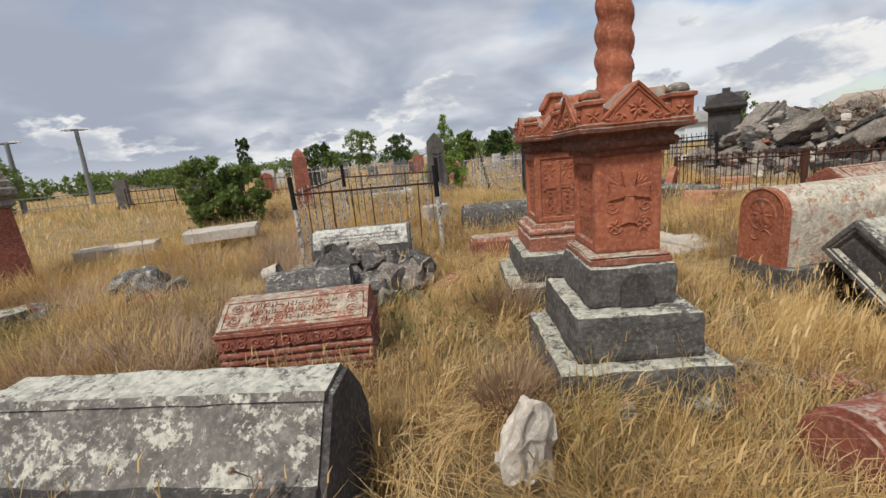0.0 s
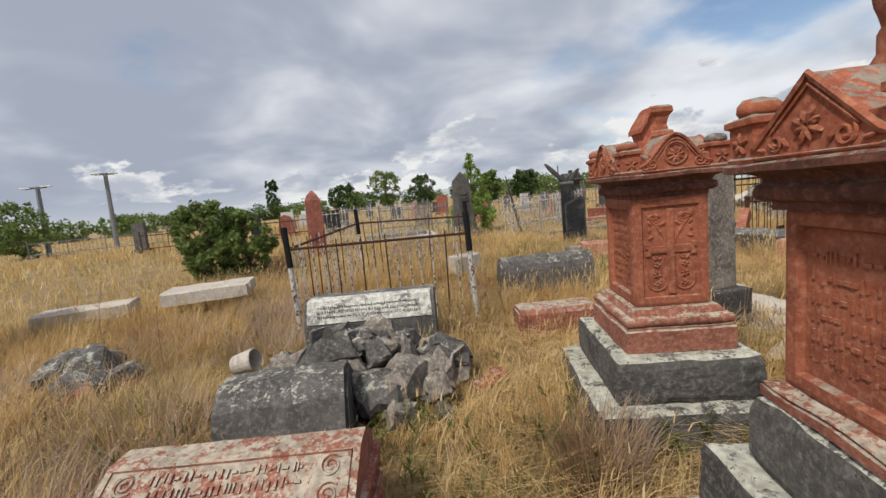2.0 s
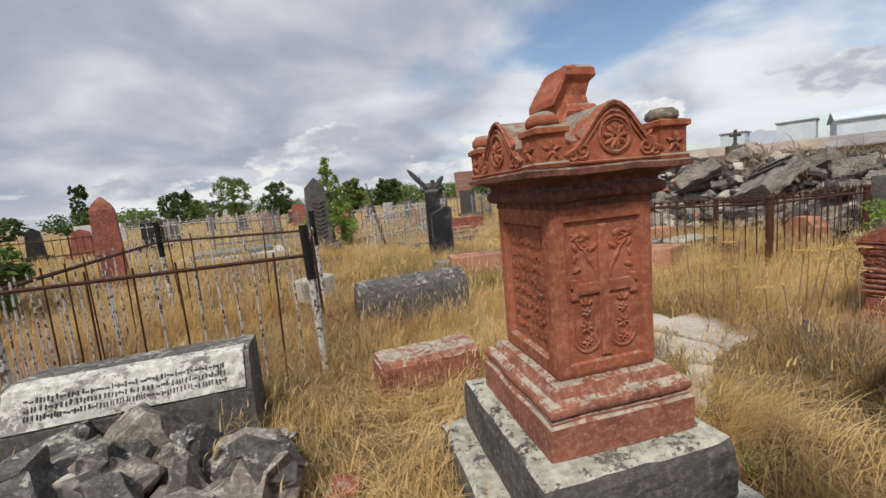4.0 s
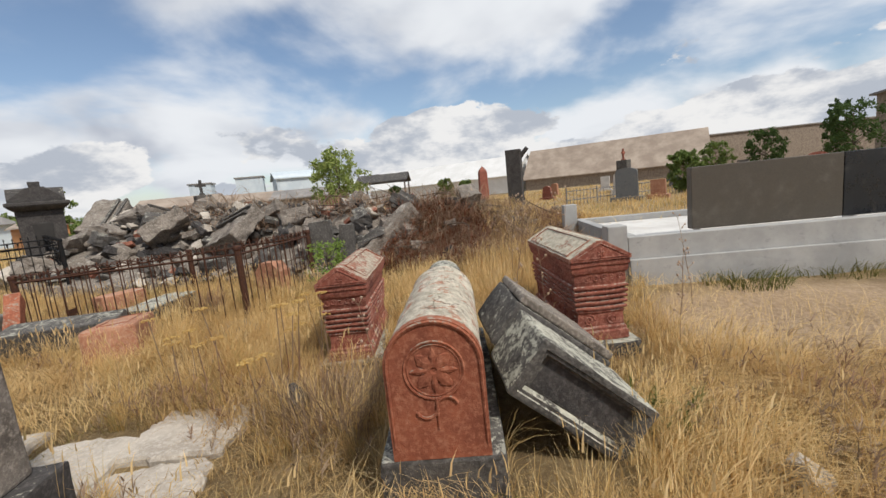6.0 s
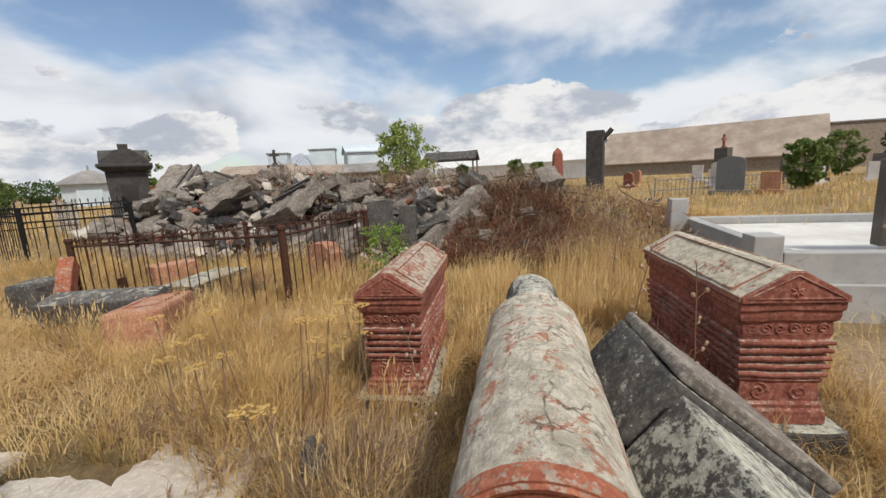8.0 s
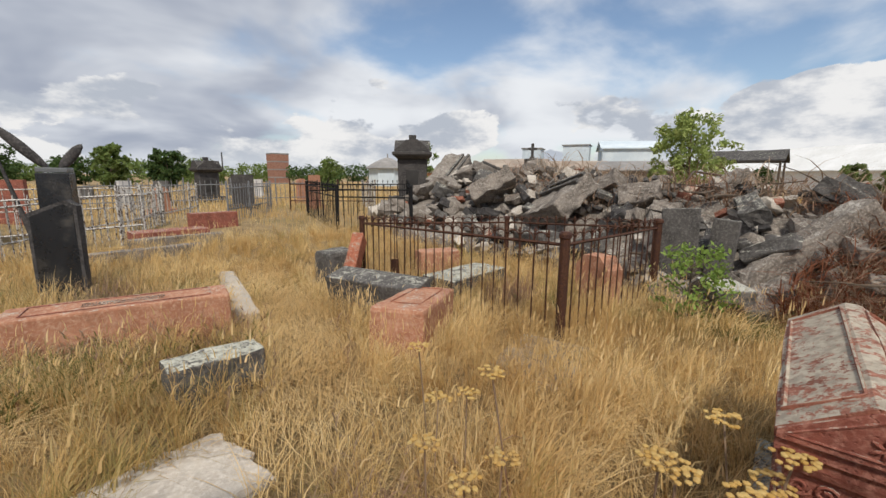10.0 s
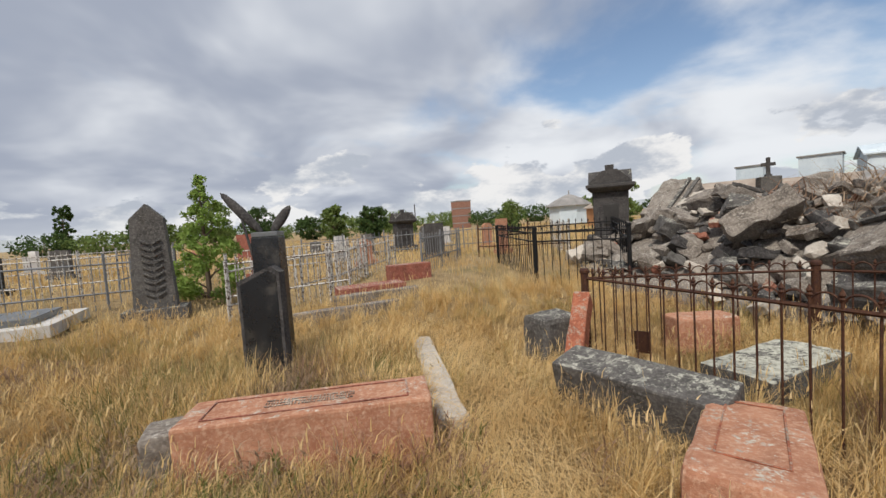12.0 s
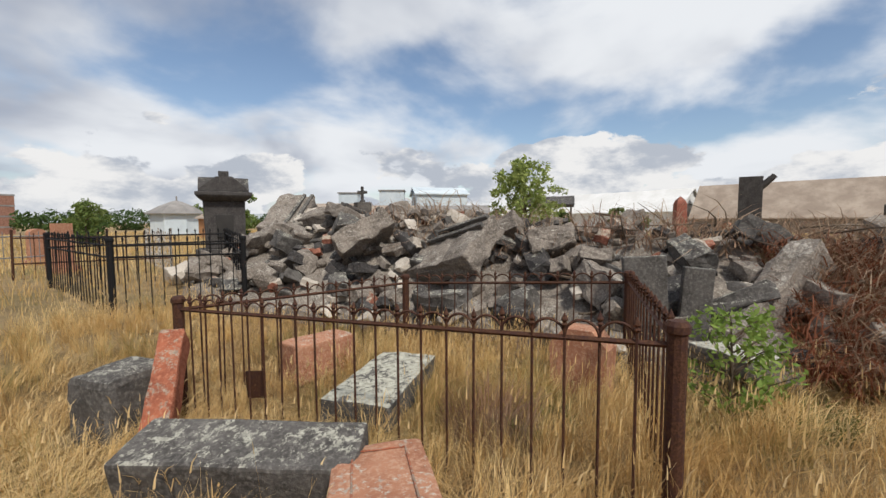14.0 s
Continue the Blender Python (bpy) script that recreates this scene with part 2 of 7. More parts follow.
STRAW = grassy("dry_grass_blades", ((0.52, 0.33, 0.11), (0.92, 0.72, 0.38), (0.55, 0.355, 0.14)), (0.24, 0.22, 0.065), 0.38)
THATCH = grassy("matted_dry_grass", ((0.34, 0.220, 0.095), (0.78, 0.57, 0.28), (0.40, 0.255, 0.115)), (0.19, 0.175, 0.055), 0.42)
SEED = grassy("grass_seed_heads", ((0.62, 0.43, 0.18), (0.84, 0.65, 0.36), (0.58, 0.39, 0.17)), (0.36, 0.30, 0.12), 0.1)
WEED = grassy("green_weed", ((0.11, 0.125, 0.035), (0.22, 0.225, 0.07), (0.17, 0.16, 0.05)), (0.28, 0.24, 0.09), 0.4)
BRUSH = grassy("dead_brush", ((0.25, 0.175, 0.115), (0.46, 0.35, 0.245), (0.30, 0.165, 0.105)), (0.32, 0.25, 0.17), 0.2)
HERB = grassy("withered_brown_herbs", ((0.30, 0.205, 0.095), (0.62, 0.46, 0.24), (0.42, 0.29, 0.14)), (0.26, 0.23, 0.085), 0.42)
MAUVE = grassy("withered_mauve_weed", ((0.42, 0.31, 0.245), (0.62, 0.49, 0.39), (0.50, 0.35, 0.23)), (0.30, 0.23, 0.15), 0.2)
REDWEED = grassy("russet_dry_weed", ((0.19, 0.060, 0.030), (0.28, 0.110, 0.055), (0.16, 0.065, 0.035)), (0.26, 0.15, 0.07), 0.1)
LEAF = grassy("leaves", ((0.105, 0.160, 0.040), (0.21, 0.27, 0.085), (0.15, 0.20, 0.055)), (0.14, 0.16, 0.06), 0.3)
LEAF_FRESH = grassy("fresh_leaves", ((0.15, 0.24, 0.045), (0.30, 0.40, 0.10), (0.20, 0.29, 0.06)), (0.20, 0.25, 0.07), 0.3)
LEAF_DARK = grassy("dark_leaves", ((0.038, 0.075, 0.020), (0.095, 0.145, 0.042), (0.060, 0.10, 0.030)), (0.055, 0.075, 0.025), 0.3)
LEAF_PALE = grassy("pale_leaves", ((0.20, 0.27, 0.075), (0.38, 0.43, 0.14), (0.27, 0.33, 0.10)), (0.24, 0.25, 0.10), 0.3)
YARROW = grassy("faded_yellow_flowers", ((0.55, 0.34, 0.095), (0.68, 0.50, 0.20), (0.52, 0.32, 0.11)), (0.52, 0.40, 0.18), 0.1)
BARK = grassy("bark", ((0.12, 0.088, 0.062), (0.18, 0.14, 0.105), (0.14, 0.105, 0.08)), (0.14, 0.11, 0.085), 0.1)


def soil():
    m = Nodes("dry_soil_and_straw", 0.95)
    c = m.mix(m.ramp(m.noise(3.2, 8, 0.7), 0.32, 0.68), (0.21, 0.145, 0.075), (0.42, 0.30, 0.15))
    c = m.mix(m.ramp(m.noise(40, 6, 0.75), 0.5, 0.72), c, (0.46, 0.37, 0.225))
    c = m.mix(m.ramp(m.noise(0.35, 5, 0.6), 0.52, 0.68, 0, 0.5), c, (0.165, 0.155, 0.062))
    s = m.nt.nodes.new("ShaderNodeSeparateXYZ")
    m.nt.links.new(m.pos, s.inputs[0])
    # bare trodden earth on the track before the walled plot
    dx = m.calc("DIVIDE", m.calc("SUBTRACT", s.outputs[0], 4.9), 1.25)
    dy = m.calc("DIVIDE", m.calc("SUBTRACT", s.outputs[1], 0.2), 1.9)
    d = m.calc("ADD", m.calc("ADD", m.calc("MULTIPLY", dx, dx), m.calc("MULTIPLY", dy, dy)), m.calc("MULTIPLY", m.noise(2.5, 6, 0.65), 0.9))
    c = m.mix(m.ramp(d, 0.8, 1.7, 0.9, 0.0), c, m.mix(m.ramp(m.noise(22, 7, 0.75), 0.4, 0.65), (0.50, 0.355, 0.23), (0.66, 0.495, 0.345)))
    return m.finish(c, m.noise(16, 9, 0.8), 1.0, 0.06)


SOIL = soil()


def sheet_paint(name, a, b, stripes=0.0):
    m = Nodes(name, 0.6)
    c = m.mix(m.ramp(m.noise(0.6, 6, 0.65), 0.35, 0.7), a, b)
    c = m.mix(m.ramp(m.noise(3.5, 6, 0.7, squash=(1, 1, 0.3)), 0.55, 0.75, 0, 0.5), c, tuple(v * 0.6 for v in a))
    return m.finish(c, m.noise(6, 3), 0.2, 0.02)


WALL_PALE = sheet_paint("pale_blue_cladding", (0.50, 0.57, 0.62), (0.62, 0.68, 0.71))
WALL_WHITE = sheet_paint("white_cladding", (0.66, 0.66, 0.64), (0.76, 0.76, 0.75))
ROOF_TAN = sheet_paint("weathered_asbestos_roof", (0.27, 0.215, 0.17), (0.40, 0.33, 0.265))
ROOF_GREY = sheet_paint("grey_sheet_roof", (0.20, 0.19, 0.18), (0.32, 0.30, 0.28))
BLOCKWALL = stone("field_stone_wall", (0.16, 0.125, 0.095), (0.30, 0.245, 0.195), (0.42, 0.36, 0.30), 0.1, top_only=False)
BRICK = stone("red_brick", (0.22, 0.095, 0.065), (0.33, 0.165, 0.115), (0.42, 0.27, 0.21), 0.0)
ORANGE = sheet_paint("orange_rusted_sheet", (0.36, 0.16, 0.065), (0.47, 0.24, 0.11))
DARK = sheet_paint("dark_opening", (0.022, 0.021, 0.020), (0.045, 0.042, 0.040))
# pale blue-grey puts the distance haze into the hills' own colour
HILL = sheet_paint("far_hills_haze_tint", (0.33, 0.36, 0.37), (0.42, 0.435, 0.43))

# ---- building helpers ----


def part(name, bm, material, parent=None, label="", smooth=False):
    me = bpy.data.meshes.new(name)
    bm.normal_update()
    bm.to_mesh(me)
    bm.free()
    me.materials.append(material)
    if smooth:
        me.shade_smooth()
    ob = new(name, me)
    if parent is not None:
        ob.parent = parent
    if label:
        ob["label"] = label
    return ob


def thing(name, m, label, category, group="", kind=""):
    ob = new(name)
    ob.empty_display_size = 0.1
    ob.matrix_world = m
    return tagged(ob, label, category, group, kind)


def wobble(bm, amount, scale=4.0, seed=0.0, verts=None):
    for v in verts or bm.verts:
        p = v.co * scale + Vector((seed * 7.3, seed * 3.1, seed))
        v.co += noise.noise_vector(p) * amount + noise.noise_vector(p * 3.7) * amount * 0.4


def block(sx, sy, sz, cuts=3, worn=0.006, bevel=0.012, seed=0.0, m=None, taper=1.0, bm=None):
    """A worn stone block, its base's middle at the origin."""
    b = bmesh.new()
    bmesh.ops.create_cube(b, size=1.0)
    for v in b.verts:
        k = taper if v.co.z > 0 else 1.0
        v.co = Vector((v.co.x * sx * k, v.co.y * sy * k, (v.co.z + 0.5) * sz))
    if bevel:
        bmesh.ops.bevel(b, geom=list(b.edges), offset=bevel, segments=2, affect="EDGES", profile=0.6)
    if cuts:
        long_edges = [e for e in b.edges if e.calc_length() > 0.06]
        bmesh.ops.subdivide_edges(b, edges=long_edges, cuts=cuts, use_grid_fill=True)
        wobble(b, worn, 5.0, seed)
    return merged(b, m, bm)


def merged(b, m=None, bm=None):
    if m is not None:
        b.transform(m)
    if bm is None:
        return b
    me = bpy.data.meshes.new("tmp")
    b.to_mesh(me)
    b.free()
    bm.from_mesh(me)
    bpy.data.meshes.remove(me)
    return bm


def extrude(profile, length, cuts=6, worn=0.006, seed=0.0, m=None, bm=None):
    """A profile of (y, z) points drawn out along x from 0 to length."""
    b = bmesh.new()
    rings = []
    for i in range(cuts + 1):
        rings.append([b.verts.new((length * i / cuts, y, z)) for y, z in profile])
    n = len(profile)
    for a, c in zip(rings, rings[1:]):
        for k in range(n):
            b.faces.new((a[k], a[(k + 1) % n], c[(k + 1) % n], c[k]))
    b.faces.new(rings[0][::-1])
    b.faces.new(rings[-1])
    bmesh.ops.recalc_face_normals(b, faces=list(b.faces))
    if worn:
        wobble(b, worn, 5.0, seed)
    return merged(b, m, bm)


def lathe(profile, segs=16, m=None, bm=None, square=False):
    """Rings of (radius, z); square: four-sided mouldings."""
    b = bmesh.new()
    segs = 4 if square else segs
    rings = []
    for r, z in profile:
        k = r * math.sqrt(2) if square else r
        rings.append([b.verts.new((k * math.cos(2 * math.pi * (i + 0.5) / segs), k * math.sin(2 * math.pi * (i + 0.5) / segs), z)) for i in range(segs)])
    for a, c in zip(rings, rings[1:]):
        for i in range(segs):
            b.faces.new((a[i], a[(i + 1) % segs], c[(i + 1) % segs], c[i]))
    b.faces.new(rings[0][::-1])
    b.faces.new(rings[-1])
    return merged(b, m, bm)


def rod(a, c, r, bm=None, segs=6, r2=None):
    a, c = Vector(a), Vector(c)
    b = bmesh.new()
    bmesh.ops.create_cone(b, cap_ends=True, segments=segs, radius1=r, radius2=r if r2 is None else r2, depth=(c - a).length)
    m = Matrix.Translation((a + c) / 2) @ (c - a).to_track_quat("Z", "Y").to_matrix().to_4x4()
    return merged(b, m, bm)


def rock(sx, sy, sz, seed, m=None, bm=None, sub=2, rough=0.35, facets=5):
    """A broken stone: a ball cut flat by a few random planes, then roughened."""
    rnd = random.Random(seed)
    b = bmesh.new()
    bmesh.ops.create_icosphere(b, subdivisions=sub, radius=1.0)
    planes = []
    for _ in range(facets):
        d = Vector((rnd.gauss(0, 1), rnd.gauss(0, 1), rnd.gauss(0, 1))).normalized()
        planes.append((d, rnd.uniform(0.45, 0.8)))
    for v in b.verts:
        for d, h in planes:
            over = v.co.dot(d) - h
            if over > 0:
                v.co -= d * over
        v.co += noise.noise_vector(v.co * 2.3 + Vector((seed * 1.7, 0, 0))) * rough * 0.3
    for v in b.verts:
        v.co = Vector((v.co.x * sx, v.co.y * sy, v.co.z * sz))
    return merged(b, m, bm)


def ring(r, tube, m=None, bm=None, n=20, arc=1.0, sides=6):
    b = bmesh.new()
    loops = []
    steps = n + (0 if arc >= 1 else 1)
    for i in range(steps):
        t = 2 * math.pi * arc * i / n
        loops.append([b.verts.new(((r + tube * math.cos(2 * math.pi * k / sides)) * math.cos(t), (r + tube * math.cos(2 * math.pi * k / sides)) * math.sin(t), tube * math.sin(2 * math.pi * k / sides))) for k in range(sides)])
    pairs = list(zip(loops, loops[1:])) + ([(loops[-1], loops[0])] if arc >= 1 else [])
    for a, c in pairs:
        for k in range(sides):
            b.faces.new((a[k], a[(k + 1) % sides], c[(k + 1) % sides], c[k]))
    return merged(b, m, bm)


def tube(pts, r, bm, m, sides=5):
    """A round bead drawn along (x, y) points on the plane z = 0 of m."""
    b = bmesh.new()
    loops = []
    for i, p in enumerate(pts):
        a, c = pts[max(i - 1, 0)], pts[min(i + 1, len(pts) - 1)]
        dx, dy = c[0] - a[0], c[1] - a[1]
        n = math.hypot(dx, dy) or 1.0
        k = r * (0.55 if i in (0, len(pts) - 1) else 1.0)
        loops.append([b.verts.new((p[0] - dy / n * k * math.cos(2 * math.pi * j / sides), p[1] + dx / n * k * math.cos(2 * math.pi * j / sides), k * math.sin(2 * math.pi * j / sides))) for j in range(sides)])
    for a, c in zip(loops, loops[1:]):
        for j in range(sides):
            b.faces.new((a[j], a[(j + 1) % sides], c[(j + 1) % sides], c[j]))
    b.faces.new(loops[0][::-1])
    b.faces.new(loops[-1])
    return merged(b, m, bm)


def spiral(cx, cy, r, turns, start, hand=1, n=26):
    """Points of a scroll that winds inwards."""
    out = []
    for i in range(n):
        f = i / (n - 1)
        a = start + hand * turns * 2 * math.pi * f
        q = r * (1 - 0.82 * f)
        out.append((cx + q * math.cos(a), cy + q * math.sin(a)))
    return out


def leaf_shape(bm, m, x, y, length, width, turn, height=0.008):
    b = bmesh.new()
    bmesh.ops.create_icosphere(b, subdivisions=1, radius=1)
    return merged(b, m @ Matrix.Translation((x, y, 0)) @ pose(0, 0, 0, 0, 0, turn) @ Matrix.Translation((length / 2, 0, 0)) @ Matrix.Diagonal((length / 2, width / 2, height, 1)), bm)


def moulded(L, w, profile, worn=0.004, seed=0.0, m=None, bm=None, cuts=7):
    """A rectangular body, its mouldings (offset, z) running round all four sides."""
    b = bmesh.new()
    rings = []
    for o, z in profile:
        x, y = L / 2 + o, w / 2 + o
        rings.append([b.verts.new(p) for p in ((-x, -y, z), (x, -y, z), (x, y, z), (-x, y, z))])
    for a, c in zip(rings, rings[1:]):
        for k in range(4):
            b.faces.new((a[k], a[(k + 1) % 4], c[(k + 1) % 4], c[k]))
    b.faces.new(rings[0][::-1])
    b.faces.new(rings[-1])
    if worn:
        bmesh.ops.subdivide_edges(b, edges=[e for e in b.edges if e.calc_length() > 0.15], cuts=cuts, use_grid_fill=True)
        wobble(b, worn, 7.0, seed)
    return merged(b, m, bm)


def sunk_block(sx, sy, sz, bevel, sunk, m=None):
    """A block with sunken panels: sunk lists (axis, sign, border, depth)."""
    b = bmesh.new()
    bmesh.ops.create_cube(b, size=1.0)
    for v in b.verts:
        v.co = Vector((v.co.x * sx, v.co.y * sy, (v.co.z + 0.5) * sz))
    bmesh.ops.bevel(b, geom=list(b.edges), offset=bevel, segments=2, affect="EDGES", profile=0.6)
    b.faces.ensure_lookup_table()
    for axis, sign, border, depth in sunk:
        b.normal_update()
        f = max((f for f in b.faces if f.normal[axis] * sign > 0.9), key=lambda q: q.calc_area())
        bmesh.ops.inset_individual(b, faces=[f], thickness=border, depth=0.0)
        b.normal_update()
        bmesh.ops.inset_individual(b, faces=[f], thickness=depth * 0.6, depth=-depth)
    return merged(b, m)


def lettering(w, h, rows, bm, m, seed=0, depth=0.004):
    """Rows of short worn strokes for writing that can no longer be read."""
    rnd = random.Random(seed)
    rh = h / rows
    for j in range(rows):
        x = -w / 2
        while x < w / 2 - rh * 0.3:
            s = rh * rnd.uniform(0.18, 0.5)
            b = bmesh.new()
            bmesh.ops.create_cube(b, size=1)
            tall = rnd.random() < 0.65
            b.transform(m @ Matrix.Translation((x + s / 2, h / 2 - (j + 0.5) * rh + rnd.uniform(-0.1, 0.1) * rh, 0)) @ Matrix.Diagonal((s * (0.35 if tall else 0.9), rh * (0.62 if tall else 0.2), depth, 1)))
            merged(b, None, bm)
            x += s * rnd.uniform(0.9, 1.5)


def gauss2(x, y, cx, cy, r):
    return math.exp(-((x - cx) ** 2 + (y - cy) ** 2) / (r * r))


def land(x, y):
    """The height of the ground."""
    far = math.hypot(x - 2, y - 4)
    z = 0.10 + 0.05 * noise.noise(Vector((x * 0.35, y * 0.35, 0))) + 0.02 * noise.noise(Vector((x * 1.7, y * 1.7, 3)))
    z += 0.30 * max(0.0, min(1.0, (y - 5.0) / 6.0)) * max(0.0, min(1.0, (1.5 - x) / 3.0))
    z += 0.13 * gauss2(x, y, 5.2, 3.4, 1.5)
    z -= 0.12 * gauss2(x, y, 5.2, 9.6, 1.6)
    z += 0.12 * max(0.0, min(1.0, (x - 5) / 4.0)) * max(0.0, min(1.0, (6.0 - y) / 3.0))
    z += 0.22 * max(0.0, min(1.0, (y - 10.5) / 4)) * max(0.0, min(1.0, (x - 0.5) / 3))
    if far > 14:
        z += 0.25 * noise.noise(Vector((x * 0.05, y * 0.05, 7))) * min(1.0, (far - 14) / 20)
    return z


# ---- ground ----


def build_ground():
    bm = bmesh.new()
    xs = [-3000, -600, -150, -60, -30, -18] + [-12 + 0.25 * i for i in range(101)] + [15, 18, 22, 28, 40, 70, 150, 600, 3000]
    ys = [-3000, -600, -150, -50, -20, -10] + [-5 + 0.25 * i for i in range(93)] + [20, 23, 28, 36, 50, 90, 200, 700, 3000]
    grid = [[bm.verts.new((x, y, land(x, y))) for x in xs] for y in ys]
    for a, c in zip(grid, grid[1:]):
        for i in range(len(xs) - 1):
            bm.faces.new((a[i], a[i + 1], c[i + 1], c[i]))
    tagged(part("ground", bm, SOIL, smooth=True), "dry earth covered with straw and trodden grass", "ground", kind="structure")


build_ground()

# ---- near graves ----


def barrel(w, spring, top, n=12, lip=0.0):
    """Profile of a tombstone with straight sides and a round back, as (y, z)."""
    pts = [(-w / 2, 0.0), (-w / 2, spring)]
    for i in range(1, n):
        t = math.pi * (1 - i / n)
        pts.append((math.cos(t) * w / 2, spring + math.sin(t) * (top - spring)))
    return pts + [(w / 2, spring), (w / 2, 0.0)]


def lichened_tomb():
    t = thing("tomb", pose(-1.86, 1.40, 0.06, 0, 0, -3.5), "low grey ridged tomb crusted with pale lichen, sunk in grass", "tomb", "graves")
    w, prof = 0.27, []
    prof = [(-w, 0), (-w - 0.02, 0.30), (-w + 0.05, 0.40), (-0.10, 0.585), (0.10, 0.60), (w - 0.04, 0.44), (w + 0.02, 0.30), (w, 0)]
    part("body", extrude(prof, 1.47, 24, 0.010, 1), WHITE_LICHEN, t)
    # lower sides and end face take a much darker stone than the body
    part("footing", extrude([(-w - 0.032, 0), (-w - 0.040, 0.300), (-w - 0.020, 0.335), (w + 0.02, 0.335), (w + 0.040, 0.300), (w + 0.032, 0)], 1.47, 20, 0.007, 4, Matrix.Translation((0.004, 0, 0))), BLACKSTONE, t, "dark lower course")
    part("end_face", extrude([(y * 0.97, z * 0.97) for y, z in prof], 0.03, 1, 0.004, 2, Matrix.Translation((1.473, 0, 0.004))), BLACKSTONE, t, "dark end face")
    part("moulding", extrude([(-0.125, 0.570), (-0.105, 0.60), (-0.085, 0.585)], 1.46, 20, 0.006, 3, Matrix.Translation((0.02, 0, 0.004))), WHITE_LICHEN, t)


lichened_tomb()


def marble_plot():
    t = thing("marble_grave", pose(-2.12, 1.86, 0.10, 0, 0, 18), "grey polished marble grave surround with a dark glossy slab", "grave", "graves")
    part("kerb", block(1.9, 0.16, 0.36, 3, 0.0, 0.008, 0, Matrix.Translation((-0.95, -0.08, 0))), MARBLE, t)
    part("kerb", block(0.16, 1.2, 0.36, 3, 0.0, 0.008, 0, Matrix.Translation((-0.083, -0.765, 0))), MARBLE, t)
    part("step", block(0.10, 1.30, 0.26, 2, 0.0, 0.006, 0, Matrix.Translation((0.053, -0.71, 0))), MARBLE, t)
    part("ledge", block(1.66, 1.2, 0.40, 2, 0.0, 0.006, 0, Matrix.Translation((-1.0, -0.77, 0))), CONCRETE, t)
    part("slab", block(1.35, 0.92, 0.10, 2, 0.0, 0.01, 0, Matrix.Translation((-1.05, -0.75, 0.402))), GREY_GRANITE, t, "dark polished granite slab")


marble_plot()


def loose_rock(name, x, y, sx, sy, sz, seed, mat, label, turn=0, lift=0.4, sub=4):
    b = rock(sx, sy, sz, seed, pose(0, 0, 0, 0, 0, turn), None, sub, 0.75, 11)
    wobble(b, min(sx, sy) * 0.10, 16.0, seed)
    ob = part(name, b, mat)
    ob.location = (x, y, land(x, y) + sz * lift)
    return tagged(ob, label, "stone", "loose stones")


for q, (x, y, a) in enumerate(((1.30, 1.66, 0.12), (1.52, 1.74, 0.09), (1.62, 1.98, 0.13), (1.78, 1.80, 0.10), (2.02, 1.78, 0.12), (0.86, 1.66, 0.08), (2.3, 1.62, 0.09))):
    loose_rock("rubble_stone", x, y, a * 1.2, a, a * 0.8, 80 + q, (GREY, RED_DARK, RUBBLE)[q % 3], "broken stone lying in the grass by the steps", 37 * q)
loose_rock("rock", 0.33, 1.28, 0.165, 0.13, 0.27, 4, PALE, "pale rough upright limestone rock in the grass", 20, 0.55)


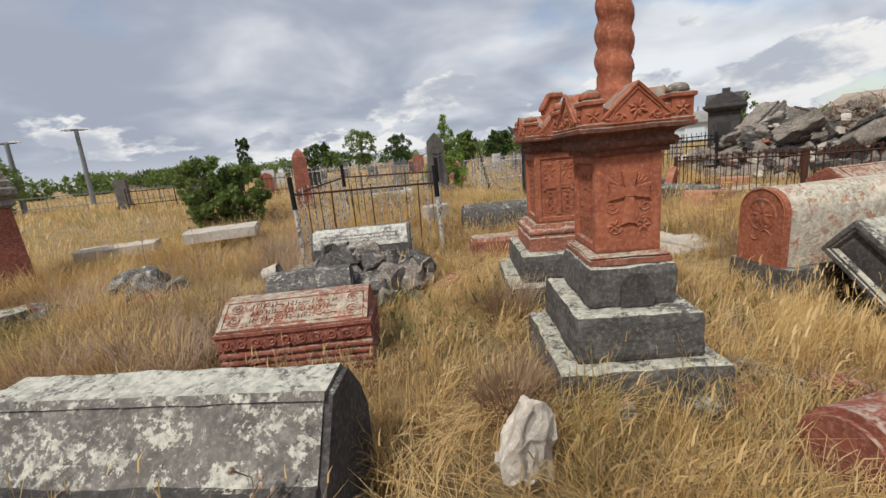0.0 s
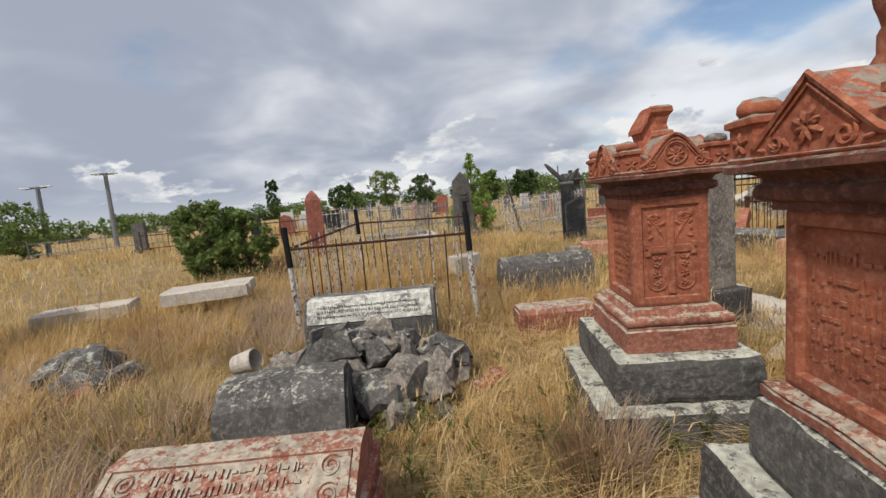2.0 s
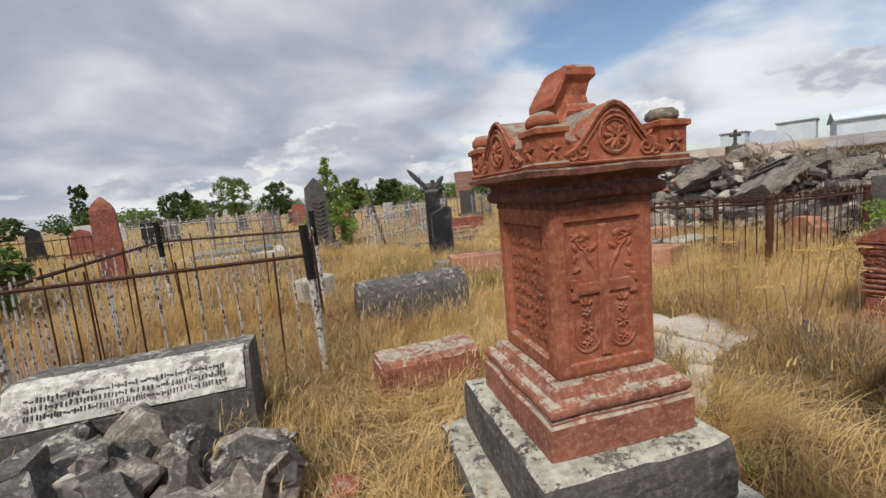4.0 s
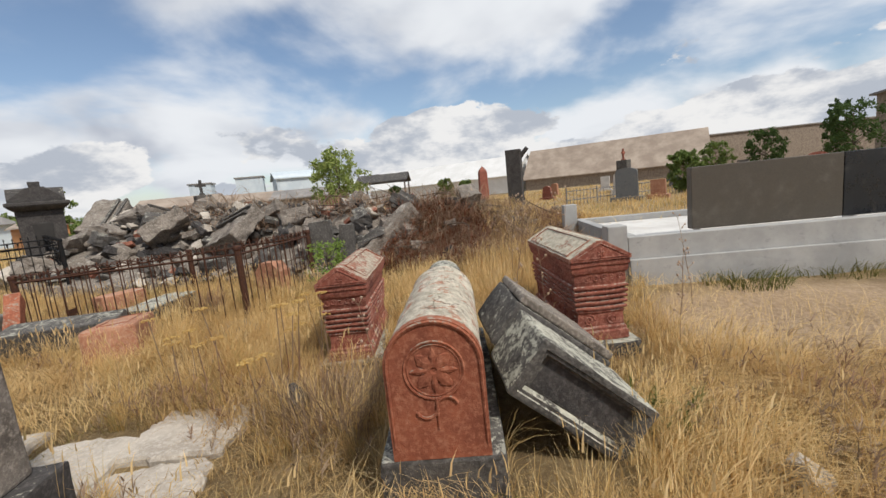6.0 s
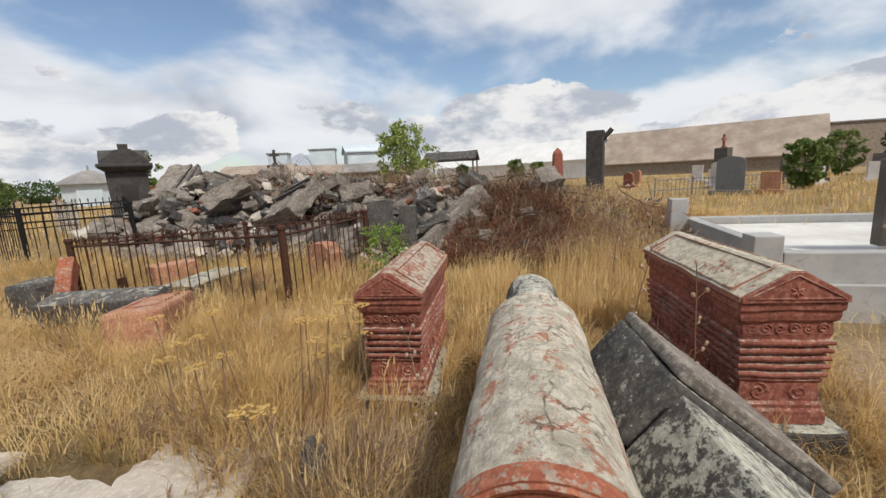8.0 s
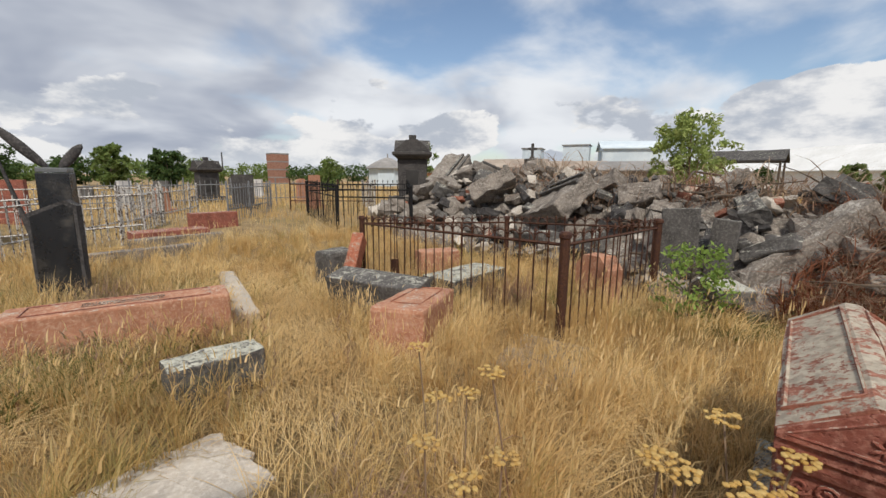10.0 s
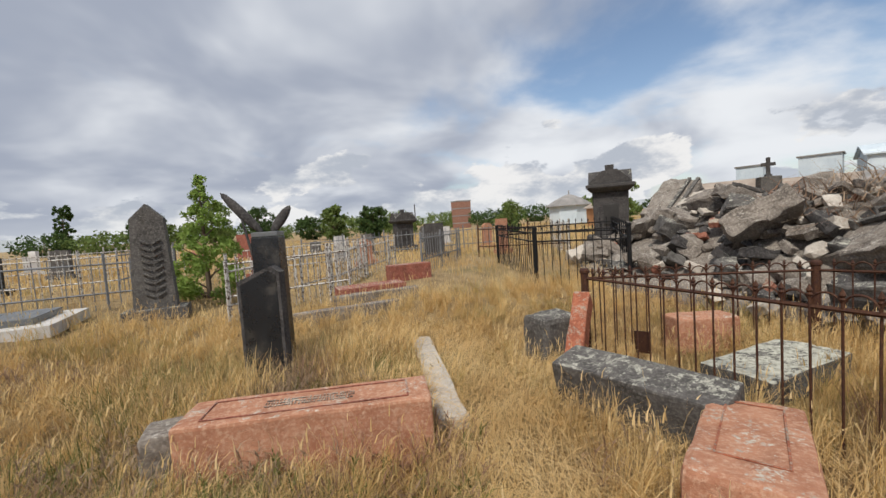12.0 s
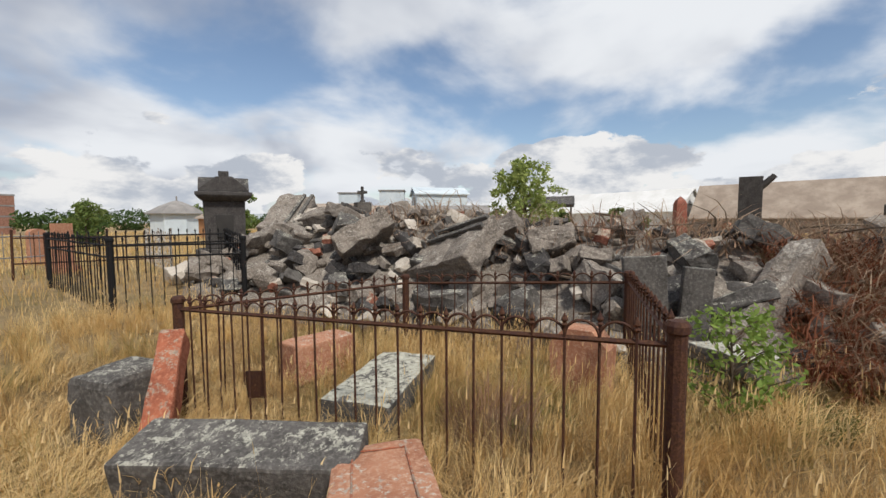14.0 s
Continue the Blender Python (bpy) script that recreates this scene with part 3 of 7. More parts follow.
def carved_tomb():
    t = thing("carved_tomb", pose(-1.00, 2.57, -0.04, 0, 0, 5), "red tuff tomb with ribbed sides and a sloping inscribed lid", "tomb", "graves")
    L, w = 0.98, 0.44
    prof = [(0.02, 0), (0.02, 0.11), (0.0, 0.125), (-0.014, 0.150)]
    for k in range(4):
        z = 0.16 + k * 0.052
        prof += [(-0.016, z), (0.004 + 0.003 * k, z + 0.008), (0.008 + 0.003 * k, z + 0.022), (0.004 + 0.003 * k, z + 0.036), (-0.016, z + 0.044)]
    prof += [(-0.016, 0.372), (0.012, 0.384), (0.014, 0.470), (0.026, 0.478), (0.026, 0.500), (-0.01, 0.503)]
    part("body", moulded(L, w, prof, 0.005, 5), RED_DARK, t)
    lid = [(-w / 2 - 0.015, 0.504), (-w / 2 - 0.015, 0.520), (-0.015, 0.650), (0.10, 0.650), (w / 2, 0.56), (w / 2, 0.504)]
    part("lid", extrude(lid, L, 18, 0.005, 7, Matrix.Translation((-L / 2, 0, 0))), RED_LICHEN, t, "lichened sloping lid")
    b = bmesh.new()
    slope = math.degrees(math.atan2(0.130, w / 2))
    m = Matrix.Translation((0, -w / 4 - 0.014, 0.588)) @ pose(0, 0, 0, slope, 0, 0)
    lettering(L * 0.60, 0.17, 3, b, m, 3, 0.012)
    tube([(-L * 0.47, -0.105), (L * 0.47, -0.105), (L * 0.47, 0.105), (-L * 0.47, 0.105), (-L * 0.47, -0.105)], 0.006, b, m)
    for s in (-1, 1):
        for yy in (-0.05, 0.05):
            tube(spiral(s * L * 0.395, yy, 0.045, 1.8, s * 0.7, s), 0.007, b, m)
    part("inscription", b, RED_LICHEN, t, "worn raised lettering and scrolls")
    b = bmesh.new()
    f = Matrix.Translation((0, -w / 2 - 0.015, 0.427)) @ pose(0, 0, 0, 90, 0, 0)
    for k in range(10):
        x = -L * 0.45 + k * L * 0.1
        tube(spiral(x, 0.0, 0.036, 1.5, math.pi * (k % 2), 1 if k % 2 else -1), 0.0065, b, f)
        leaf_shape(b, f, x + 0.03, 0.02 if k % 2 else -0.02, 0.045, 0.016, 60 if k % 2 else -60)
    for s in (-1, 1):
        g = pose(0, 0, 0, 0, 0, s * 90) @ Matrix.Translation((0, -L / 2 - 0.015, 0.427)) @ pose(0, 0, 0, 90, 0, 0)
        for k in range(4):
            tube(spiral(-0.16 + 0.105 * k, 0, 0.036, 1.5, math.pi * (k % 2), 1 if k % 2 else -1), 0.0065, b, g)
    part("carving", b, RED_DARK, t, "scrolled carved band")


carved_tomb()


def barrel_block():
    t = thing("broken_tomb", pose(-1.53, 3.13, 0.05, 0, 0, 12), "broken dark grey barrel-backed tombstone spotted with lichen", "tomb", "graves")
    part("body", extrude([(0, 0), (-0.03, 0.20), (0.05, 0.40), (0.18, 0.50), (0.36, 0.50), (0.50, 0.36), (0.52, 0)], 0.72, 14, 0.014, 8), GREY, t)
    part("end_face", extrude([(0.02, 0.02), (0.0, 0.20), (0.07, 0.38), (0.19, 0.47), (0.35, 0.47), (0.47, 0.34), (0.49, 0.02)], 0.02, 1, 0.006, 9, Matrix.Translation((0.722, 0, 0))), BLACKSTONE, t)


barrel_block()


def inscribed_slab():
    t = thing("inscribed_tomb", pose(-1.63, 4.66, 0.06, 0, 0, 4), "grey stone tomb with a lichened inscribed sloping face", "tomb", "graves")
    part("body", extrude([(0, 0), (0, 0.40), (0.09, 0.60), (0.16, 0.62), (0.45, 0.60), (0.45, 0)], 1.2, 16, 0.006, 10), GREY, t)
    part("plate", extrude([(-0.006, 0.42), (0.080, 0.61), (0.155, 0.632), (0.15, 0.60), (0.09, 0.58), (0.01, 0.41)], 1.14, 16, 0.005, 11, Matrix.Translation((0.03, 0, 0))), PLATE, t)
    b = bmesh.new()
    lettering(0.95, 0.13, 3, b, Matrix.Translation((0.6, 0.036, 0.515)) @ pose(0, 0, 0, 66, 0, 0), 5, 0.012)
    part("inscription", b, GREY, t, "dark worn lettering")


inscribed_slab()


def heap_of_stones():
    rnd = random.Random(11)
    for i in range(110):
        x, y = rnd.uniform(-1.65, -0.25), rnd.uniform(3.5, 4.55)
        s = rnd.uniform(0.05, 0.17) if i % 5 else rnd.uniform(0.16, 0.24)
        hump = 0.38 * math.exp(-((x + 0.95) ** 2 / 0.30 + (y - 4.05) ** 2 / 0.22))
        tip = pose(0, 0, 0, rnd.uniform(-40, 40), rnd.uniform(-40, 40), rnd.uniform(0, 360))
        if i % 3:
            b = block(s * rnd.uniform(1.1, 1.9), s * rnd.uniform(0.8, 1.3), s * rnd.uniform(0.6, 1.0), 2, 0.42 * s, 0.04 * s, i, tip, rnd.uniform(0.5, 0.9))
        else:
            b = rock(s * rnd.uniform(0.9, 1.5), s, s * rnd.uniform(0.6, 0.9), 40 + i, tip, None, 2, 0.7, 10)
        ob = part("rubble_stone", b, (GREY, RUBBLE, GREY_LICHEN, PALE)[(0, 1, 3 if s < 0.12 else 1, 1, 2, 0, 3 if s < 0.12 else 0, 1)[i % 8]])
        ob.location = (x, y, land(x, y) + hump * rnd.uniform(0.35, 1.0) + s * 0.3)
        tagged(ob, "broken grey stone in a heap on the grave", "stone", "stones of the small heap")
    ob = part("bucket", lathe([(0.07, 0), (0.08, 0.015), (0.09, 0.17), (0.083, 0.18), (0.08, 0.165), (0.06, 0.02)], 18), PALE)
    ob.matrix_world = pose(-1.98, 4.12, 0.36, 20, 75, 20)
    tagged(ob, "pale cracked clay pot lying on the rubble", "pot")
    loose_rock("boulder", -1.72, 3.85, 0.22, 0.16, 0.15, 71, BLACKSTONE, "dark rounded boulder beside the stone heap", 10)
    loose_rock("boulder", -1.55, 3.45, 0.20, 0.15, 0.12, 72, GREY, "grey boulder beside the stone heap", 40)
    loose_rock("boulder", -1.15, 4.35, 0.30, 0.16, 0.16, 73, GREY, "dark boulder lying against the inscribed tomb", 5, 1.7)
    loose_rock("boulder", -0.62, 4.30, 0.22, 0.13, 0.20, 74, GREY, "grey broken stone leaning on the inscribed tomb", 60, 1.1)
    loose_rock("stone", 0.02, 4.0, 0.15, 0.10, 0.10, 75, RED_DARK, "reddish stone lost in the grass", 30)


heap_of_stones()


def gable_profile(w, rise, shoulder, ogee):
    pts = [(-w / 2, 0), (-w / 2, shoulder)]
    for i in range(17):
        u = -1 + i / 8
        pts.append((u * w * 0.46, shoulder + 0.006 + (rise - shoulder) * ((0.5 + 0.5 * math.cos(u * math.pi)) ** 0.85 if ogee else 1 - abs(u))))
    return pts + [(w / 2, shoulder), (w / 2, 0)]


def pedestal_cap(t, w, d, z, mat, ogee=True):
    """Rolled cornice, a cross-gabled carved storey and corner blocks with worn domes."""
    o = -w * 0.155
    prof = [(o, z), (o, z + 0.022), (o + 0.012, z + 0.025)]
    for i in range(7):
        a = -1.4 + 2.8 * i / 6
        prof.append((o + 0.012 + 0.020 * math.cos(a), z + 0.050 + 0.024 * math.sin(a)))
    for i in range(6):
        a = math.pi / 2 * i / 5
        prof.append((o + 0.014 + 0.058 * (1 - math.cos(a)), z + 0.078 + 0.030 * math.sin(a)))
    prof += [(0.0, z + 0.110), (0.002, z + 0.128), (-0.010, z + 0.134), (-0.03, z + 0.135)]
    part("cornice", moulded(w, d, prof, 0.005, z), mat, t, "dark spreading cornice")
    zt = z + 0.136
    part("cap_block", moulded(w - 0.05, d - 0.05, [(0, zt), (0, zt + 0.075), (-0.03, zt + 0.085)], 0.006, 3), RED_TOP, t)
    rise = 0.185
    for i, (span, run, turn) in enumerate(((w, d, 90), (d, w, 0))):
        wide = span * 0.66
        b = extrude(gable_profile(wide, rise - 0.004 * i, 0.03, ogee), run - 0.030, 12, 0.004, 1 + i, pose(0, 0, zt, 0, 0, turn) @ Matrix.Translation((-run / 2 + 0.015, 0, 0)))
        part("gable_roof", b, RED_TOP, t, "gabled cap blackened by lichen")
        for side in (0, 180):
            f = pose(0, 0, zt, 0, 0, turn - 90 + side) @ Matrix.Translation((0, -run / 2 + 0.013, 0)) @ pose(0, 0, 0, 90, 0, 0)
            b = bmesh.new()
            rim = gable_profile(wide * 0.97, rise - 0.006, 0.03, ogee)[1:-1]
            tube(rim, 0.009, b, f)
            tube([(x * 0.84, 0.012 + y * 0.80) for x, y in rim[2:-2]], 0.005, b, f)
            tube([(-wide / 2, 0.008), (wide / 2, 0.008)], 0.007, b, f)
            if ogee:
                cy, r = 0.088, 0.056
                tube([(r * math.cos(q * 0.3), cy + r * math.sin(q * 0.3)) for q in range(22)], 0.007, b, f)
                tube([(r * 0.8 * math.cos(q * 0.3), cy + r * 0.8 * math.sin(q * 0.3)) for q in range(22)], 0.003, b, f)
                for q in range(9):
                    leaf_shape(b, f, 0, cy - 0.008, 0.048, 0.019, q * 40 + 10, 0.010)
                for h in (-1, 1):
                    x = h * wide * 0.31
                    tube(spiral(x, 0.044, 0.030, 1.6, math.pi / 2 - h * 0.6, -h), 0.0055, b, f)
                    tube(spiral(x + h * 0.036, 0.028, 0.018, 1.2, math.pi / 2, h, 16), 0.0045, b, f)
                    leaf_shape(b, f, x, 0.070, 0.036, 0.014, 90 - h * 40)
                    leaf_shape(b, f, x + h * 0.02, 0.050, 0.030, 0.012, 90 + h * 30)
            else:
                for q in range(8):
                    leaf_shape(b, f, 0, 0.070, 0.052 if q % 2 else 0.040, 0.019, q * 45 + 22, 0.011)
                for h in (-1, 1):
                    tube(spiral(h * wide * 0.25, 0.040, 0.026, 1.5, math.pi / 2 - h * 0.8, -h), 0.005, b, f)
                    for q in range(3):
                        leaf_shape(b, f, h * wide * (0.14 + 0.10 * q), 0.024, 0.036, 0.013, 90 - h * (40 + 20 * q))
            part("carving", b, RED, t, "carved rosette, leaves and scrolls")
    for sx in (-1, 1):
        for sy in (-1, 1):
            m = Matrix.Translation((sx * (w / 2 - 0.062), sy * (d / 2 - 0.062), zt - 0.002))
            c = part("corner_block", moulded(0.105, 0.105, [(0, 0), (0.004, 0.012), (-0.003, 0.018), (-0.003, 0.100), (0.007, 0.106), (0.007, 0.122), (-0.012, 0.130)], 0.005, sx + 2 * sy, m, None, 3), RED_TOP, t)
            b = bmesh.new()
            for turn in (0, 90, 180, 270):
                f = m @ pose(0, 0, 0.060, 0, 0, turn) @ Matrix.Translation((0, -0.051, 0)) @ pose(0, 0, 0, 90, 0, 0)
                for q in range(5):
                    leaf_shape(b, f, 0, -0.006, 0.036, 0.015, q * 72 + 18, 0.008)
            part("carving", b, RED, c, "small carved leaf")
            b = lathe([(0.050, 0), (0.055, 0.010), (0.051, 0.026), (0.036, 0.040), (0.012, 0.046)], 14, m @ Matrix.Translation((0, 0, 0.129)))
            wobble(b, 0.009, 11, sx + 3 * sy)
            part("ball", b, RUBBLE if sx > 0 else RED_TOP, c, "worn rounded knob", True)


def flared_cross(b, m, arm, stem, root, tip, depth):
    """A cross whose arms widen outwards, raised by depth."""
    block(root * 2.3, root * 2.3, depth * 1.25, 0, 0, 0.003, 0, m, 1, b)
    for turn, L in ((0, arm), (90, arm), (180, arm), (270, stem)):
        c = bmesh.new()
        low = [c.verts.new(p) for p in ((0, -root, 0), (L, -tip, 0), (L * 0.93, 0, 0), (L, tip, 0), (0, root, 0))]
        top = [c.verts.new((v.co.x * 0.985, v.co.y * 0.9, depth)) for v in low]
        for k in range(5):
            c.faces.new((low[k], low[(k + 1) % 5], top[(k + 1) % 5], top[k]))
        c.faces.new(top)
        c.faces.new(low[::-1])
        merged(c, m @ pose(0, 0, 0, 0, 0, turn), b)


def grape_cross(b, m, w, h):
    """A sunken panel's carving: a plain cross, leafy boughs above, flowers under arches below."""
    block(w * 0.15, h * 0.98, 0.013, 0, 0, 0.004, 0, m @ Matrix.Translation((0, 0, -0.003)), 1, b)
    block(w * 0.80, h * 0.085, 0.012, 0, 0, 0.004, 0, m @ Matrix.Translation((0, h * 0.03, -0.003)), 1, b)
    for s in (-1, 1):
        for ex, ey in ((s * 0.40, 0.03), (s * 0.44, 0.075), (s * 0.44, -0.015)):
            block(w * 0.11, h * 0.06, 0.013, 0, 0, 0.004, 0, m @ Matrix.Translation((w * ex, h * ey, -0.003)), 1, b)
        x = s * w * 0.27
        tube([(s * w * (0.10 + 0.36 * q / 11), h * (0.10 + 0.34 * (q / 11) ** 0.7) + 0.006 * math.sin(q * 1.5)) for q in range(12)], 0.006, b, m)
        for q, (lx, ly, L, a) in enumerate(((0.14, 0.40, 0.20, 20), (0.30, 0.44, 0.18, -30), (0.22, 0.30, 0.17, 150), (0.36, 0.30, 0.15, 60), (0.30, 0.19, 0.17, -20), (0.42, 0.22, 0.14, 100), (0.16, 0.20, 0.14, 70), (0.42, 0.40, 0.13, 200))):
            leaf_shape(b, m, s * w * lx, h * ly, w * L, w * L * 0.5, a if s > 0 else 180 - a, 0.009)
        tube(spiral(x, h * 0.36, w * 0.085, 1.4, 0.6 * s, s), 0.005, b, m)
        arch = [(x + s * w * 0.19 * math.cos(q * math.pi / 12 + math.pi), -h * 0.34 + w * 0.19 * math.sin(q * math.pi / 12 + math.pi)) for q in range(13)]
        tube([(arch[0][0], -h * 0.08)] + arch + [(arch[-1][0], -h * 0.08)], 0.007, b, m)
        tube([(x + (p[0] - x) * 0.74, p[1] + 0.012) for p in arch], 0.004, b, m)
        for cy, r in ((-0.15, 0.075), (-0.26, 0.10), (-0.37, 0.085)):
            for q in range(6):
                leaf_shape(b, m, x, h * cy, w * r, w * r * 0.55, q * 60 + cy * 300, 0.011)
        for q in range(3):
            leaf_shape(b, m, x, -h * 0.10, w * 0.13, w * 0.06, 40 + q * 50, 0.010)


def panel_frame(b, m, w, h, bar=0.014, depth=0.010):
    for x, y, sx, sy in ((0, h / 2, w, bar), (0, -h / 2, w, bar), (-w / 2, 0, bar, h), (w / 2, 0, bar, h)):
        block(sx, sy, depth, 0, 0, 0.002, 0, m @ Matrix.Translation((x, y, -0.001)), 1, b)


def pedestal(name, cx, cy, turn, label, body, z0, z1, steps, plinth, sunk, base_mat):
    t = thing(name, pose(cx, cy, 0, 0, 0, turn), label, "monument", "pedestal monuments")
    for i, (sx, sy, za, zb) in enumerate(steps):
        b = moulded(sx, sy, [(-0.006, za), (0.004, za + 0.03), (0, zb - 0.05), (-0.008, zb - 0.012), (-0.026, zb)], 0.013, i + cx, None, None, 9)
        part("step", b, base_mat, t, "lichened dark grey base step")
    px, py, pa, pb = plinth
    hp = pb - pa
    prof = [(0, pa), (0, pa + hp * 0.50), (-0.012, pa + hp * 0.53), (-0.012, pa + hp * 0.57)]
    prof += [(-0.030 + 0.026 * math.cos(-1.4 + 0.47 * k), pa + hp * (0.70 + 0.12 * math.sin(-1.4 + 0.47 * k))) for k in range(7)]
    prof += [(-0.036, pa + hp * 0.84), (-px * 0.10, pb - 0.004), (-px * 0.13, pb)]
    part("plinth", moulded(px, py, prof, 0.007, cx), RED_LICHEN, t, "moulded red plinth with lichen")
    bx, by = body
    part("shaft", sunk_block(bx, by, z1 - z0, 0.018, sunk, Matrix.Translation((0, 0, z0))), RED, t)
    return t


P2Z = (0.80, 1.405)
p2 = pedestal("carved_pedestal", 1.05, 3.68, 0, "red tuff pedestal monument with carved cap on a grey base", (0.40, 0.46), *P2Z,
              [(0.98, 1.02, 0.0, 0.32), (0.74, 0.82, 0.323, 0.565)], (0.57, 0.63, 0.568, 0.803), ((1, -1, 0.045, 0.012), (0, -1, 0.06, 0.022), (0, 1, 0.06, 0.022)), GREY_LICHEN)


def dress_p2():
    t = p2
    zc = (P2Z[0] + P2Z[1]) / 2
    h = P2Z[1] - P2Z[0]
    b = bmesh.new()
    grape_cross(b, Matrix.Translation((0, -0.218, zc)) @ pose(0, 0, 0, 90, 0, 0), 0.270, h * 0.79)
    part("carving", b, RED, t, "carved garland, crosses and arches")
    b = bmesh.new()
    m = Matrix.Translation((-0.178, 0, zc)) @ pose(0, 0, 0, 90, 0, 270)
    lettering(0.26, h * 0.66, 8, b, m, 9, 0.016)
    part("inscription", b, RED, t, "framed panel of worn raised lettering")
    pedestal_cap(t, 0.57, 0.64, P2Z[1] - 0.005, RED_BLACK)
    b = moulded(0.17, 0.17, [(0, 1.62), (0, 1.715), (0.012, 1.722), (0.020, 1.742), (0.012, 1.762), (-0.006, 1.772), (-0.012, 1.80), (-0.004, 1.845), (0.012, 1.870), (0.012, 1.893), (-0.004, 1.905)], 0, 0, Matrix.Translation((0.0, 0.02, 0)))
    bmesh.ops.subdivide_edges(b, edges=[e for e in b.edges if e.calc_length() > 0.1], cuts=4, use_grid_fill=True)
    for v in b.verts:
        if v.co.x < -0.03 and v.co.z > 1.73:
            v.co.z -= (-0.03 - v.co.x) * 1.5
            v.co.x += 0.02
    wobble(b, 0.010, 9, 5)
    part("broken_finial", b, RED_TOP, t, "broken stump of a finial")


dress_p2()
P1Z = (0.885, 1.40)
p1 = pedestal("column_monument", 1.035, 2.17, 0, "red tuff monument with a broken twisted column on grey steps", (0.34, 0.39), *P1Z,
              [(0.86, 0.88, 0.0, 0.34), (0.64, 0.72, 0.343, 0.60), (0.45, 0.50, 0.603, 0.83)], (0.42, 0.47, 0.833, 0.888), ((0, -1, 0.04, 0.020), (0, 1, 0.04, 0.020)), GREY_LICHEN)


def dress_p1():
    t = p1
    zc, h = sum(P1Z) / 2, P1Z[1] - P1Z[0]
    b = bmesh.new()
    m = Matrix.Translation((-0.150, 0, zc)) @ pose(0, 0, 0, 90, 0, 270)
    lettering(0.24, h * 0.62, 6, b, m, 19, 0.010)
    part("inscription", b, RED, t, "framed panel of worn lettering")
    b = bmesh.new()
    m = Matrix.Translation((0, -0.195, zc + 0.06)) @ pose(0, 0, 0, 90, 0, 0)
    flared_cross(b, m, 0.105, 0.17, 0.020, 0.042, 0.014)
    for s in (-1, 1):
        for q in range(4):
            leaf_shape(b, m, s * 0.035, 0.03, 0.075, 0.022, 90 - s * (20 + 22 * q), 0.009)
        for q in range(6):
            leaf_shape(b, m, s * 0.075, -0.175, 0.040, 0.018, q * 60, 0.010)
        tube(spiral(s * 0.075, -0.175, 0.048, 1.0, 0, s), 0.005, b, m)
        tube(spiral(s * 0.085, -0.075, 0.040, 1.4, 0.5, s), 0.005, b, m)
    part("cross", b, RED, t, "carved cross with rosettes")
    pedestal_cap(t, 0.54, 0.60, P1Z[1] - 0.005, RED_BLACK, False)
    b = bmesh.new()
    rings, seg = [], 20
    for i in range(46):
        z = 1.60 + i * 0.021
        r = 0.098 if i < 7 else 0.086
        row = []
        for k in range(seg):
            a = 2 * math.pi * k / seg
            twist = 0.020 * (abs(math.sin(a * 0.5 + i * 0.50)) - 0.45) if i > 9 else 0
            rr = r + twist + 0.008 * noise.noise(Vector((math.cos(a) * 2, math.sin(a) * 2, z * 5)))
            row.append(b.verts.new((rr * math.cos(a), rr * math.sin(a), z + (0.05 * noise.noise(Vector((math.cos(a), math.sin(a), 0))) if i == 45 else 0))))
        rings.append(row)
    for a, c in zip(rings, rings[1:]):
        for k in range(seg):
            b.faces.new((a[k], a[(k + 1) % seg], c[(k + 1) % seg], c[k]))
    b.faces.new(rings[-1])
    part("twisted_column", b, RED, t, "twisted rope column broken off at the top", True)
    # raised dark arch stands in for the shade inside the niche
    b = extrude(barrel(0.17, 0.08, 0.18, 10), 0.03, 1, 0, 0, Matrix.Translation((0.02, -0.276, 0.61)) @ pose(0, 0, 0, 0, 0, 90))
    part("niche", b, BLACKSTONE, t, "arched candle niche, its shade drawn as a dark plate")


dress_p1()


def plain_tomb(name, x, y, z, turn, L, w, h, mat, label, round_top=True, seed=0, lean=0, roll=0, worn=0.012):
    prof = barrel(w, h * 0.55, h, 10) if round_top else [(-w / 2, 0), (-w / 2, h * 0.9), (-w * 0.4, h), (w * 0.4, h), (w / 2, h * 0.9), (w / 2, 0)]
    t = thing(name, pose(x, y, z, roll, lean, turn), label, "tomb", "graves")
    part("body", extrude(prof, L, 14, worn, seed, Matrix.Translation((-L / 2, 0, 0))), mat, t)
    for s in (-1, 1):
        end = [(a * 0.86, 0.02 + c * 0.88) for a, c in prof]
        part("end_face", extrude(end, 0.03, 1, 0.004, seed + s, Matrix.Translation((s * (L / 2 + 0.002) - 0.015, 0, 0))), mat, t)
    return t


plain_tomb("low_tomb", 0.66, 4.98, 0.02, 8, 0.68, 0.30, 0.40, RED_LICHEN, "low lichened red stone tomb in grass", False, 21)
plain_tomb("grey_tomb", 0.88, 6.78, 0.08, 9, 1.22, 0.42, 0.54, GREY, "grey barrel-backed tomb spotted with lichen", True, 22)
plain_tomb("red_tomb", 1.98, 1.30, -0.06, 12, 0.90, 0.38, 0.48, RED_DARK, "rounded red stone tomb half hidden by grass", True, 23)
plain_tomb("low_slab", -3.60, 6.3, 0.50, 20, 1.0, 0.6, 0.16, PALE, "flat pale stone slab lying in grass", False, 24)
plain_tomb("low_slab", -5.1, 6.0, 0.40, 25, 1.0, 0.5, 0.16, PALE, "flat pinkish stone slab lying in grass", False, 25)
plain_tomb("grey_stone", -0.25, 8.0, 0.22, 40, 0.5, 0.25, 0.3, PALE, "pale stone block behind the railing", False, 26)


